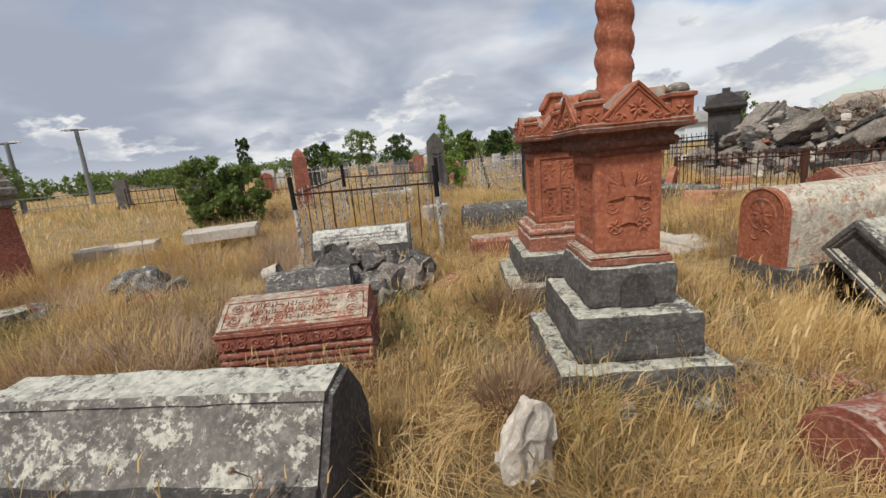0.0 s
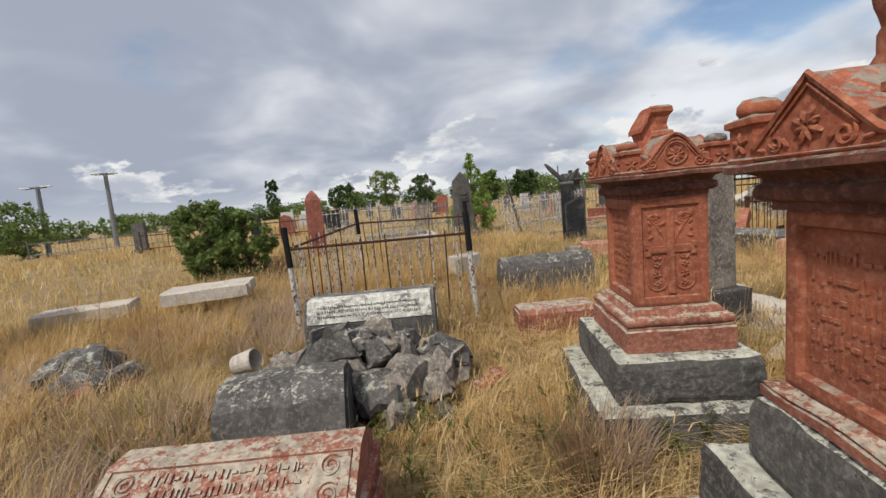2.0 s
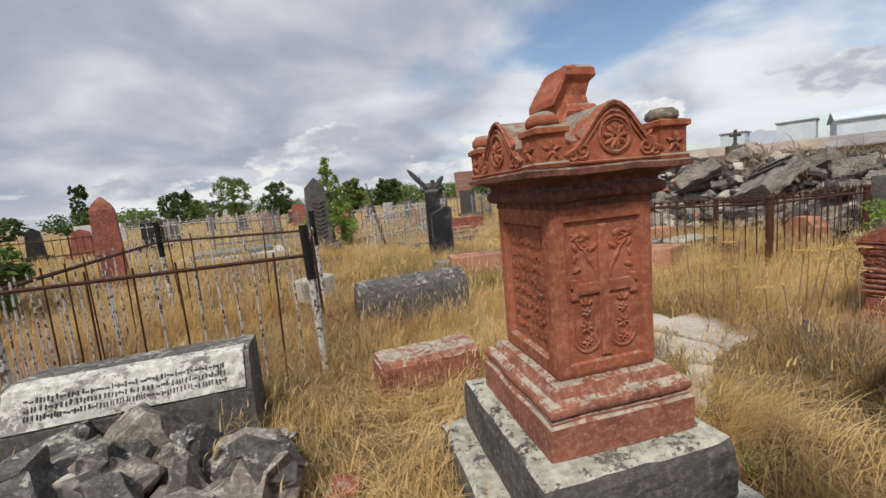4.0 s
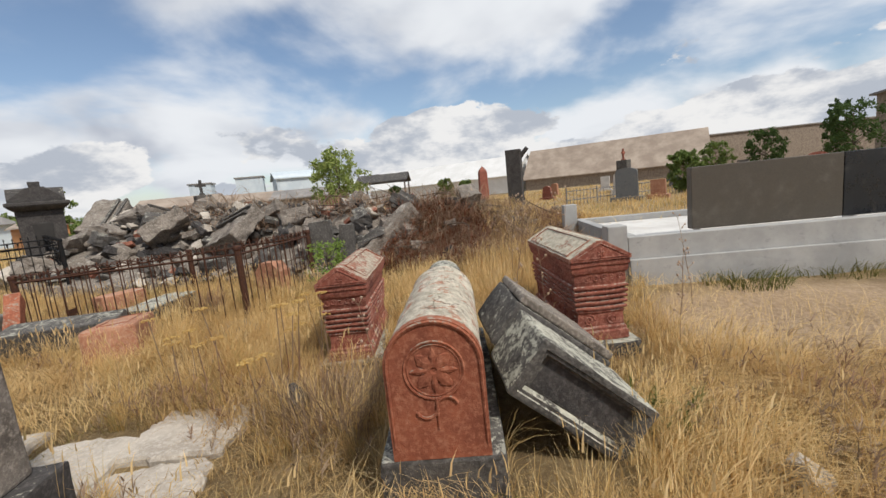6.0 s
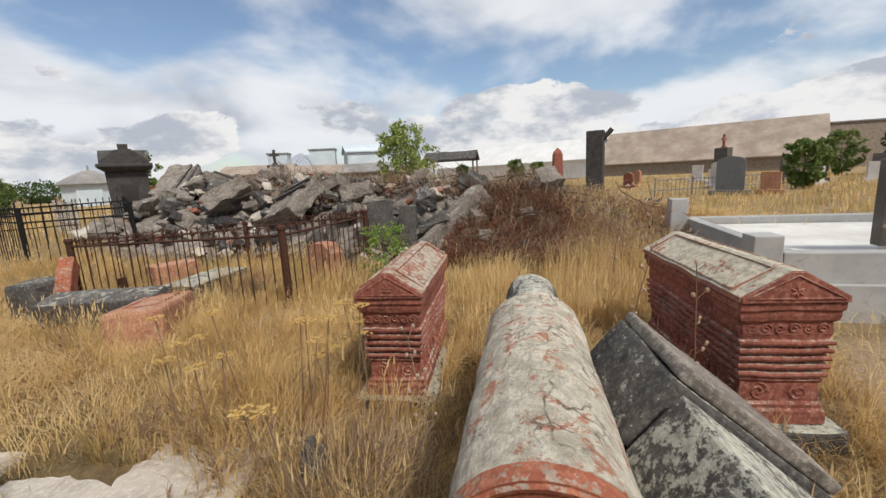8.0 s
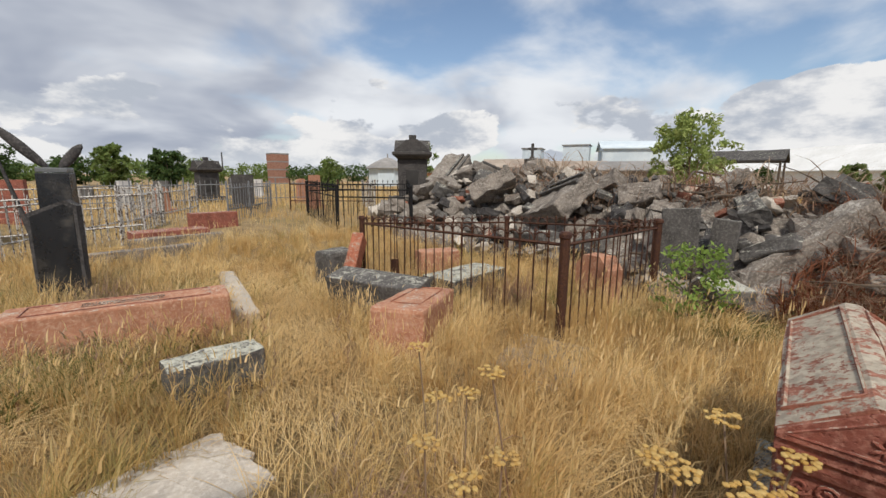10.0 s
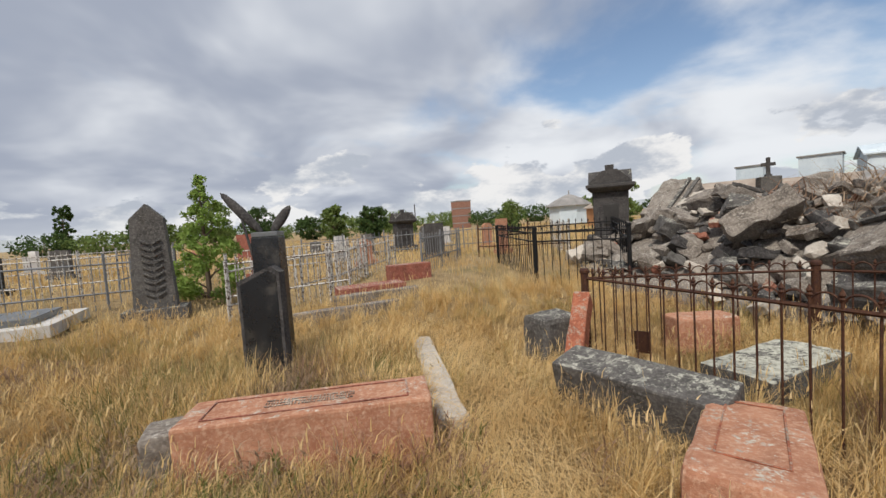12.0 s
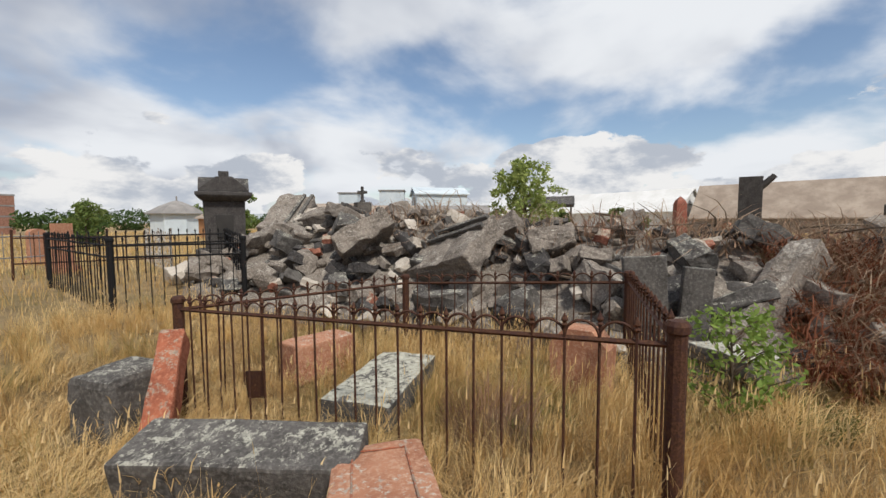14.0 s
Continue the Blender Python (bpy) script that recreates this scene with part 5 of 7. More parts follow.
def place_masonry(rnd):
    placed, joined, single = 0, {}, 0
    while placed < 900:
        x, y = rnd.uniform(7.6, 12.6), rnd.uniform(0.5, 15.4)
        m = mound(x, y)
        if m < 0.12 or (y < 4.8 and rnd.random() < 0.6):
            continue
        big = rnd.random()
        s = 0.40 if big > 0.955 else 0.25 if big > 0.76 else 0.13
        s *= rnd.uniform(0.75, 1.3) * (0.72 if y < 6.6 else 1.0)
        z = land(x, y) + m * 0.95 + s * 0.12
        turn = pose(0, 0, 0, rnd.uniform(-38, 38), rnd.uniform(-38, 38), rnd.uniform(0, 360))
        if rnd.random() < 0.6:
            b = block(s * rnd.uniform(1.3, 2.2), s * rnd.uniform(0.8, 1.3), s * rnd.uniform(0.45, 0.9), 2, 0.2 * s, 0.06 * s, placed, turn)
            name = "broken_block"
        else:
            b = rock(s * rnd.uniform(0.8, 1.2), s * 0.75, s * rnd.uniform(0.4, 0.7), placed, turn, None, 2, 0.45, 8)
            name = "broken_stone"
        pick = rnd.random()
        mat = RUBBLE if pick < 0.52 else GREY if pick < 0.72 else PALE if pick < 0.84 else (RED_LICHEN if s < 0.2 else GREY) if pick < 0.92 else BLACKSTONE
        placed += 1
        if x > 9.7 or single >= 290 or s < 0.12:
            merged(b, Matrix.Translation((x, y, z)), joined.setdefault(mat.name, (mat, bmesh.new()))[1])
            continue
        single += 1
        ob = part(name, b, mat)
        ob.location = (x, y, z)
        tagged(ob, "broken masonry piece on the rubble heap", "rubble", "masonry of the rubble heap")
    for mat, bm in joined.values():
        tagged(part("masonry_debris", bm, mat), "loose broken masonry heaped on the rubble", "rubble", kind="stuff")
    # large carved blocks near the north end
    for x, y, z, a, c, d, sx, sy, sz, lab in (
        (9.9, 13.4, 1.35, 8, -34, 20, 1.35, 0.75, 0.5, "large moulded cornice block tipped on the rubble"),
        (10.0, 12.3, 1.25, 0, 62, 30, 0.9, 0.7, 0.35, "large slab standing on edge in the rubble"),
        (9.0, 10.6, 1.0, -32, 24, 35, 1.4, 0.95, 0.32, "great tilted slab of grey tuff on the rubble"),
        (8.9, 8.9, 0.95, -38, 14, 70, 1.3, 0.9, 0.32, "great tilted slab of grey tuff on the rubble"),
        (9.3, 7.6, 0.98, -16, 30, 10, 0.75, 0.6, 0.35, "large squared block on the rubble"),
        (9.7, 11.4, 1.45, 10, 20, -20, 1.2, 0.75, 0.22, "large slab on the crest of the rubble"),
        (8.4, 6.9, 0.55, 20, -14, 40, 0.7, 0.5, 0.4, "squared block at the foot of the rubble"),
    ):
        t = thing("tuff_block", pose(x, y, z, a, c, d), lab, "rubble", "large blocks of the heap")
        part("body", block(sx, sy, sz, 8, 0.05, 0.03, x), RUBBLE, t)
        for k in range(2):
            part("moulding", block(sx * 0.96, 0.07, 0.06, 4, 0.012, 0.012, k + y, Matrix.Translation((0, sy * (-0.42 + 0.22 * k), sz + 0.003))), GREY, t)
    ob = part("standing_slab", block(0.40, 0.10, 0.95, 6, 0.006, 0.012, 7), GREY)
    ob.matrix_world = pose(7.92, 6.40, 0.22, 0, -3, -75)
    tagged(ob, "smooth dark grey slab standing in the rubble", "gravestone")
    ob = part("standing_slab", block(0.26, 0.12, 0.85, 5, 0.006, 0.012, 8), GREY)
    ob.matrix_world = pose(7.98, 6.03, 0.22, 0, 4, -80)
    tagged(ob, "narrow grey slab standing in the rubble", "gravestone")
    ob = part("leaning_slab", block(0.42, 0.28, 1.45, 10, 0.045, 0.05, 9), RUBBLE)
    ob.matrix_world = Matrix.Translation((7.95, 5.70, 0.30)) @ Vector((0.62, -0.58, 0.66)).to_track_quat("Z", "X").to_matrix().to_4x4()
    tagged(ob, "lichened concrete post leaning in the brush heap", "post")
    slab_flat("broken_slab", 7.45, 5.75, 40, 0.55, 0.35, 0.14, WHITE_LICHEN, "pale broken slab at the foot of the heap", 120, 0.32)


rubble_heap()


def strips(name, mat, base, height, width, bend, azim, label, category, parent=None, segs=2):
    """Blades as tapering bent strips. base: n x 3; the rest: n values each."""
    n = len(base)
    lean = np.stack([np.cos(azim), np.sin(azim), np.zeros(n)], 1)
    side = np.stack([-np.sin(azim + 0.7), np.cos(azim + 0.7), np.zeros(n)], 1)
    rows = []
    for k in range(segs + 1):
        f = k / segs
        c = base + lean * (bend * height * f * f)[:, None] + np.array([0, 0, 1.0]) * (height * (f - 0.45 * bend * f * f))[:, None]
        if k < segs:
            w = (width * (1 - 0.55 * f) / 2)[:, None] * side
            rows += [c - w, c + w]
        else:
            rows += [c]
    per = 2 * segs + 1
    verts = np.stack(rows, 1).reshape(-1, 3)
    off = (np.arange(n) * per)[:, None]
    quads = np.concatenate([off + np.array([[2 * k, 2 * k + 1, 2 * k + 3, 2 * k + 2]]) for k in range(segs - 1)], 1).reshape(-1, 4) if segs > 1 else np.zeros((0, 4), int)
    tris = off + np.array([[2 * segs - 2, 2 * segs - 1, 2 * segs]])
    me = bpy.data.meshes.new(name)
    me.vertices.add(len(verts))
    me.vertices.foreach_set("co", verts.astype(np.float32).ravel())
    loops = np.concatenate([quads.ravel(), tris.ravel()]).astype(np.int32)
    me.loops.add(len(loops))
    me.loops.foreach_set("vertex_index", loops)
    nq, ntri = len(quads), len(tris)
    me.polygons.add(nq + ntri)
    me.polygons.foreach_set("loop_start", np.concatenate([np.arange(nq) * 4, nq * 4 + np.arange(ntri) * 3]).astype(np.int32))
    me.update(calc_edges=True)
    me.validate()
    me.materials.append(mat)
    ob = new(name, me)
    if parent is not None:
        ob.parent = parent
        return ob
    return tagged(ob, label, category, kind="stuff")


LINE = np.array([(0.1, -0.3), (-0.05, 0.6), (0.0, 1.3), (0.25, 2.35), (0.8, 2.7), (1.6, 2.86), (2.2, 3.35), (2.6, 4.2), (2.75, 5.0), (2.85, 5.8), (3.4, 6.4), (3.9, 8.2), (4.0, 10.5)])


def trail_distance(p):
    """How far points lie from the trodden trail."""
    best = np.full(len(p), 1e9)
    for a, c in zip(LINE, LINE[1:]):
        ab = c - a
        f = np.clip(((p - a) @ ab) / (ab @ ab), 0, 1)
        best = np.minimum(best, np.linalg.norm(p - (a + f[:, None] * ab), axis=1))
    return best


def land_of(p):
    """Ground height under many points, from a coarse table."""
    x0, y0, s = -45.0, -15.0, 0.25
    nx, ny = 400, 300
    if "t" not in LAND:
        LAND["t"] = np.array([[land(x0 + i * s, y0 + j * s) for i in range(nx)] for j in range(ny)])
    fx, fy = np.clip((p[:, 0] - x0) / s, 0, nx - 1.01), np.clip((p[:, 1] - y0) / s, 0, ny - 1.01)
    i, j = fx.astype(int), fy.astype(int)
    u, v = fx - i, fy - j
    t = LAND["t"]
    return (t[j, i] * (1 - u) + t[j, i + 1] * u) * (1 - v) + (t[j + 1, i] * (1 - u) + t[j + 1, i + 1] * u) * v


LAND = {}
# stretches without tall growth: x, y, half sizes, turn
BARE = [(5.15, 0.3, 0.85, 1.35, 0), (2.85, 5.30, 0.34, 0.42, 12), (2.70, 6.15, 0.28, 0.24, 16), (2.14, 5.06, 0.2, 0.17, 20), (-1.1, 1.36, 0.8, 0.28, -3), (-1.0, 2.56, 0.52, 0.24, 5), (-1.15, 3.4, 0.40, 0.28, 12), (-1.0, 4.9, 0.62, 0.25, 4),
        (1.05, 3.68, 0.49, 0.51, 0), (1.035, 2.17, 0.42, 0.43, 0), (-2.9, 1.2, 0.95, 0.75, 18), (3.4, 3.37, 0.85, 0.26, 11), (3.35, 2.75, 0.65, 0.3, 12), (4.62, 4.42, 0.6, 0.24, 12), (4.9, 2.44, 0.72, 0.28, 13.5),
        (2.54, 8.42, 0.76, 0.22, -5), (2.99, 7.1, 0.28, 0.13, 6), (4.63, 7.24, 0.56, 0.24, 39), (4.78, 8.22, 0.6, 0.2, -66), (6.08, 8.26, 0.55, 0.27, 12), (4.92, 10.0, 0.32, 0.2, 10), (6.35, 9.25, 0.32, 0.17, -15),
        (0.66, 4.98, 0.35, 0.16, 8), (0.88, 6.78, 0.62, 0.22, 9), (1.78, 1.28, 0.42, 0.18, 12), (9.0, -2.6, 2.9, 4.4, 6), (7.05, 6.85, 0.2, 0.26, 0), (3.56, 9.6, 0.09, 1.1, -4), (0.33, 1.3, 0.13, 0.12, 0)]


def is_free(p):
    ok = np.ones(len(p), bool)
    for x, y, a, c, turn in BARE:
        t = radians(turn)
        d = p - np.array([x, y])
        u, v = d[:, 0] * math.cos(t) + d[:, 1] * math.sin(t), -d[:, 0] * math.sin(t) + d[:, 1] * math.cos(t)
        ok &= ~((np.abs(u) < a) & (np.abs(v) < c))
    return ok


def fields(p, scale, seed):
    """Smooth random patches for many points, from sums of sines."""
    r = np.random.RandomState(seed)
    out = np.zeros(len(p))
    for _ in range(7):
        k = r.normal(0, 1.0 / scale, 2)
        out += np.sin(p @ k + r.uniform(0, 6.28))
    return out / 4.0


def scatter(rnd, x0, x1, y0, y1, per_m2):
    n = int((x1 - x0) * (y1 - y0) * per_m2)
    return np.stack([rnd.uniform(x0, x1, n), rnd.uniform(y0, y1, n)], 1)


def with_ground(p):
    return np.concatenate([p, (land_of(p) - 0.02)[:, None]], 1)


def heap_at(p):
    return np.array([mound(x, y) if x > 7.2 and y < 15.6 and x < 13 else 0.0 for x, y in p])


def grow_grass():
    rnd = np.random.RandomState(7)
    # matted short growth
    p = scatter(rnd, -5.0, 8.4, -1.8, 11.5, 1650)
    d = trail_distance(p)
    keep = is_free(p) & (rnd.rand(len(p)) < np.clip(1.25 - 0.14 * d, 0.16, 1))
    p = p[keep]
    keep = heap_at(p) < 0.26
    p = p[keep]
    n = len(p)
    d = trail_distance(p)
    h = rnd.uniform(0.06, 0.27, n) * (0.6 + 0.4 * np.clip(d / 0.6, 0, 1))
    strips("matted_grass", THATCH, with_ground(p), h, rnd.uniform(0.0035, 0.008, n), rnd.uniform(0.4, 1.6, n), rnd.uniform(0, 6.28, n), "short matted dry grass over the graveyard", "grass")
    # tall straw in tufts
    tufts = scatter(rnd, -6.0, 9.0, -1.8, 13.0, 42)
    d = trail_distance(tufts)
    thick = fields(tufts, 0.9, 3)
    keep = is_free(tufts) & (d > 0.16) & (rnd.rand(len(tufts)) < np.clip(0.66 + 0.38 * thick, 0.12, 1) * np.clip(d / 0.5, 0.15, 1)) & (heap_at(tufts) < 0.24)
    tufts = tufts[keep]
    size = np.clip((0.75 + 0.35 * fields(tufts, 1.6, 5)) * rnd.uniform(0.6, 1.3, len(tufts)), 0.35, 1.5)
    near = trail_distance(tufts)
    each = np.where(near < 3.2, 44, 18)
    idx = np.repeat(np.arange(len(tufts)), each)
    n = len(idx)
    p = tufts[idx] + rnd.normal(0, 0.04, (n, 2)) * size[idx][:, None]
    ok = is_free(p)
    p, idx = p[ok], idx[ok]
    n = len(p)
    h = rnd.uniform(0.18, 0.50, n) * size[idx]
    comb = rnd.uniform(0, 6.28, len(tufts))[idx] + rnd.normal(0, 1.1, n)
    wide = np.where(near[idx] < 3.2, 1.0, 1.7)
    strips("dry_grass", STRAW, with_ground(p), h, rnd.uniform(0.0028, 0.0055, n) * wide, rnd.uniform(0.15, 0.95, n), comb, "tall straw-coloured dry grass in tufts", "grass", segs=3)
    # thin stalks with seed heads
    q = tufts[rnd.randint(0, len(tufts), 20000)] + rnd.normal(0, 0.10, (20000, 2))
    q = q[is_free(q)]
    n = len(q)
    h = rnd.uniform(0.30, 0.60, n) * np.clip(0.8 + 0.3 * fields(q, 1.6, 5), 0.5, 1.2)
    bend, azim = rnd.uniform(0.05, 0.45, n), rnd.uniform(0, 6.28, n)
    g = with_ground(q)
    strips("grass_stalks", STRAW, g, h, np.full(n, 0.0028), bend, azim, "thin dry grass stalks", "grass", segs=3)
    lean = np.stack([np.cos(azim), np.sin(azim)], 1) * (bend * h)[:, None] * 0.80
    tip = g.copy()
    tip[:, :2] += lean
    tip[:, 2] += h * (0.89 - 0.45 * bend * 0.80)
    strips("seed_heads", SEED, tip, rnd.uniform(0.05, 0.11, n), rnd.uniform(0.006, 0.012, n), bend * 1.6, azim, "feathery dry grass seed heads", "grass")
    # lodged straw, lying over
    p = scatter(rnd, -4.0, 8.0, -0.6, 11.0, 330)
    dirt = (np.abs(p[:, 0] - 5.0) < 1.0) & (np.abs(p[:, 1] - 0.2) < 1.6) & (rnd.rand(len(p)) < 0.5)
    keep = (is_free(p) | dirt) & ((fields(p, 0.45, 31) > 0.05) | dirt) & (trail_distance(p) < 4.5) & (heap_at(p) < 0.1)
    p = p[keep]
    n = len(p)
    flow = 3.0 * fields(p, 0.7, 33)
    strips("lodged_straw", SEED, with_ground(p) + np.array([0, 0, 0.06]), rnd.uniform(0.16, 0.42, n), rnd.uniform(0.0028, 0.005, n), rnd.uniform(1.2, 2.1, n), flow + rnd.normal(0, 0.5, n), "pale straw lying flattened over the ground", "grass", segs=4)
    # far field
    p = scatter(rnd, -42, 48, -12, 55, 17)
    d = trail_distance(p)
    keep = (d > 4.2) & is_free(p) & (heap_at(p) < 0.1) & (rnd.rand(len(p)) < np.clip(9.0 / d, 0.12, 1))
    p = p[keep]
    d = d[keep]
    n = len(p)
    k = 3
    idx = np.repeat(np.arange(n), k)
    pp = p[idx] + rnd.normal(0, 0.10, (n * k, 2))
    dd = d[idx]
    h = rnd.uniform(0.16, 0.40, n * k) * np.clip(0.9 + 0.35 * fields(pp, 3.0, 9), 0.4, 1.4)
    strips("far_grass", STRAW, with_ground(pp), h, rnd.uniform(0.008, 0.014, n * k) * np.clip(dd / 7, 1, 3.5), rnd.uniform(0.1, 0.7, n * k), rnd.uniform(0, 6.28, n * k), "dry grass field between the far graves", "grass")


grow_grass()


def clump(name, x, y, r, h, count, mat, label, seed, width=0.006, spread=1.0, z=None, category="weed", bend=(0.2, 1.0)):
    rnd = np.random.RandomState(seed)
    a, q = rnd.uniform(0, 6.28, count), np.sqrt(rnd.rand(count)) * r
    p = np.stack([x + np.cos(a) * q, y + np.sin(a) * q], 1)
    g = with_ground(p)
    if z is not None:
        g[:, 2] = z + rnd.uniform(-0.1, 0.25, count) * np.clip(1 - q / r, 0, 1)
    strips(name, mat, g, rnd.uniform(0.4, 1.0, count) * h, np.full(count, width) * rnd.uniform(0.6, 1.4, count), rnd.uniform(bend[0], bend[1], count), a + rnd.normal(0, 0.8 / spread, count), label, category, segs=3)


for i, (x, y, r) in enumerate(((-3.2, 4.3, 0.7), (-2.5, 3.2, 0.4), (-4.4, 5.2, 0.6), (-4.9, 4.2, 0.5))):
    clump("withered_weeds", x, y, r, 0.30, 480, MAUVE, "withered brownish mauve weeds among the graves", 200 + i, 0.007)
for i, (x, y, r, mat) in enumerate(((-2.0, 2.55, 0.35, MAUVE), (-2.5, 2.75, 0.4, BRUSH), (-2.15, 3.4, 0.4, MAUVE), (-2.9, 3.3, 0.4, BRUSH), (-2.7, 2.3, 0.3, MAUVE), (0.5, 3.0, 0.2, BRUSH), (0.35, 1.75, 0.15, BRUSH), (3.3, 4.1, 0.3, BRUSH), (5.9, 7.3, 0.3, BRUSH))):
    clump("tall_weeds", x, y, r, 0.50, 520, mat, "tall tangled withered weeds in the dry grass", 260 + i, 0.006, 1.0, None, "weed", (0.1, 0.7))
for i, (x, y, r) in enumerate(((-3.4, 2.6, 0.7), (2.15, 10.0, 0.35), (-1.9, 1.95, 0.4), (-2.6, 2.0, 0.45), (-3.1, 3.2, 0.5), (-1.8, 2.9, 0.3), (2.3, 9.25, 0.3), (2.9, 9.6, 0.3), (6.2, 0.5, 0.5), (6.6, -0.6, 0.6), (6.9, -1.8, 0.6), (1.9, 4.1, 0.25), (7.0, 5.5, 0.35))):
    clump("green_weeds", x, y, r, 0.26, 700, WEED, "low green weeds growing in the dry grass", 220 + i, 0.009)

def herbs(name, p, h, mat, label, seed, twigs=9, width=0.0045):
    """Branched withered herbs: a stem each, with short twigs along it."""
    rnd = np.random.RandomState(seed)
    n = len(p)
    g = with_ground(p)
    bend, azim = rnd.uniform(0.05, 0.5, n), rnd.uniform(0, 6.28, n)
    strips(name, mat, g, h, np.full(n, width * 0.8), bend, azim, label, "weed", segs=3)
    i = np.repeat(np.arange(n), twigs)
    f = rnd.uniform(0.30, 1.0, len(i))
    at = g[i].copy()
    at[:, 0] += np.cos(azim[i]) * bend[i] * h[i] * f * f
    at[:, 1] += np.sin(azim[i]) * bend[i] * h[i] * f * f
    at[:, 2] += h[i] * (f - 0.45 * bend[i] * f * f)
    strips(name + "_twigs", mat, at, rnd.uniform(0.04, 0.13, len(i)), np.full(len(i), width) * rnd.uniform(0.8, 2.2, len(i)), rnd.uniform(0.3, 1.6, len(i)), rnd.uniform(0, 6.28, len(i)), label, "weed")


def grow_herbs():
    rnd = np.random.RandomState(41)
    p = scatter(rnd, -5.5, 8.0, 0.2, 10.5, 105)
    d = trail_distance(p)
    west = np.clip((1.0 - p[:, 0]) / 3.0, 0, 1) * 0.45 + np.where((p[:, 1] > 7.3) & (p[:, 0] < 3.4), 0.55, 0.0) - np.where((p[:, 0] > 2.0) & (p[:, 1] < 6.6), 0.40, 0.0)
    keep = is_free(p) & (d > 0.22) & (fields(p, 0.75, 51) + west + rnd.normal(0, 0.15, len(p)) > 0.30) & (heap_at(p) < 0.15)
    p = p[keep]
    kind = fields(p, 1.1, 53)
    for sel, mat, name, lab, lo, hi in ((kind > 0.0, HERB, "withered_herbs", "brown withered branching herbs among the dry grass", 0.16, 0.42), (kind <= 0.0, BRUSH, "dark_herbs", "dark dry thistly weeds among the grass", 0.12, 0.34)):
        q = p[sel]
        herbs(name, q, rnd.uniform(lo, hi, len(q)), mat, lab, 55 + len(name))
    q = scatter(rnd, -4.5, 7.5, 0.4, 10.0, 60)
    q = q[is_free(q) & (trail_distance(q) > 0.3) & (fields(q, 0.6, 57) > 0.62)]
    herbs("green_herbs", q, rnd.uniform(0.10, 0.26, len(q)), WEED, "small green herbs low in the dry grass", 58, 12, 0.006)


grow_herbs()

# tall tan growth over the western graves
rw = random.Random(91)
for i in range(46):
    x, y = rw.uniform(-6.4, -2.1), rw.uniform(2.3, 7.6)
    if not is_free(np.array([[x, y]]))[0]:
        continue
    clump("tan_grass", x, y, rw.uniform(0.3, 0.5), rw.uniform(0.40, 0.62), 420, (SEED, MAUVE, SEED, HERB)[i % 4], "tall tan grass over the graves", 520 + i, 0.0065, 0.6, None, "grass", (0.1, 0.9))
for i, (x, y, r, h) in enumerate(((5.9, 3.2, 0.4, 0.62), (6.4, 2.6, 0.4, 0.72), (6.8, 3.4, 0.4, 0.70), (6.2, 4.2, 0.4, 0.58), (7.2, 2.8, 0.4, 0.75), (6.9, 4.3, 0.3, 0.55), (5.6, 2.3, 0.3, 0.5))):
    clump("tall_straw", x, y, r, h, 420, SEED, "tall pale straw before the brush heap", 570 + i, 0.006, 0.6, None, "grass", (0.05, 0.5))
for i, (x, y, r) in enumerate(((2.2, 9.2, 0.5), (2.9, 9.3, 0.4), (1.4, 8.9, 0.5), (1.7, 7.7, 0.5), (2.4, 7.6, 0.4), (1.1, 9.8, 0.6), (2.6, 10.2, 0.5), (0.8, 8.2, 0.5))):
    clump("green_grass", x, y, r, 0.40, int(900 * r), WEED, "olive green grass among the dry straw", 590 + i, 0.006, 0.7, None, "grass", (0.1, 0.8))

# pale straw thick about the toppled stones
for i, (x, y, r, h) in enumerate(((3.5, 4.75, 0.35, 0.48), (3.1, 2.05, 0.4, 0.40), (2.45, 2.1, 0.3, 0.34), (4.05, 1.55, 0.4, 0.42), (3.85, 5.4, 0.4, 0.50), (4.4, 3.5, 0.4, 0.42), (3.3, 4.15, 0.3, 0.42), (2.3, 2.55, 0.22, 0.30), (3.6, 1.1, 0.4, 0.36), (4.6, 5.6, 0.4, 0.46))):
    clump("pale_straw", x, y, r, h, int(1900 * r), SEED, "pale straw standing thick about the toppled stones", 470 + i, 0.0048, 0.6, None, "grass", (0.15, 1.1))


def trodden_straw():
    rnd = np.random.RandomState(61)
    p = scatter(rnd, 2.9, 4.4, 5.8, 11.5, 620)
    p = p[(trail_distance(p) < 0.30) & is_free(p)]
    n = len(p)
    strips("trodden_straw", SEED, with_ground(p) + np.array([0, 0, 0.05]), rnd.uniform(0.12, 0.30, n), rnd.uniform(0.003, 0.006, n), rnd.uniform(1.4, 2.1, n), 1.45 + rnd.normal(0, 0.6, n), "pale straw trodden flat along the trail", "grass", segs=4)


trodden_straw()

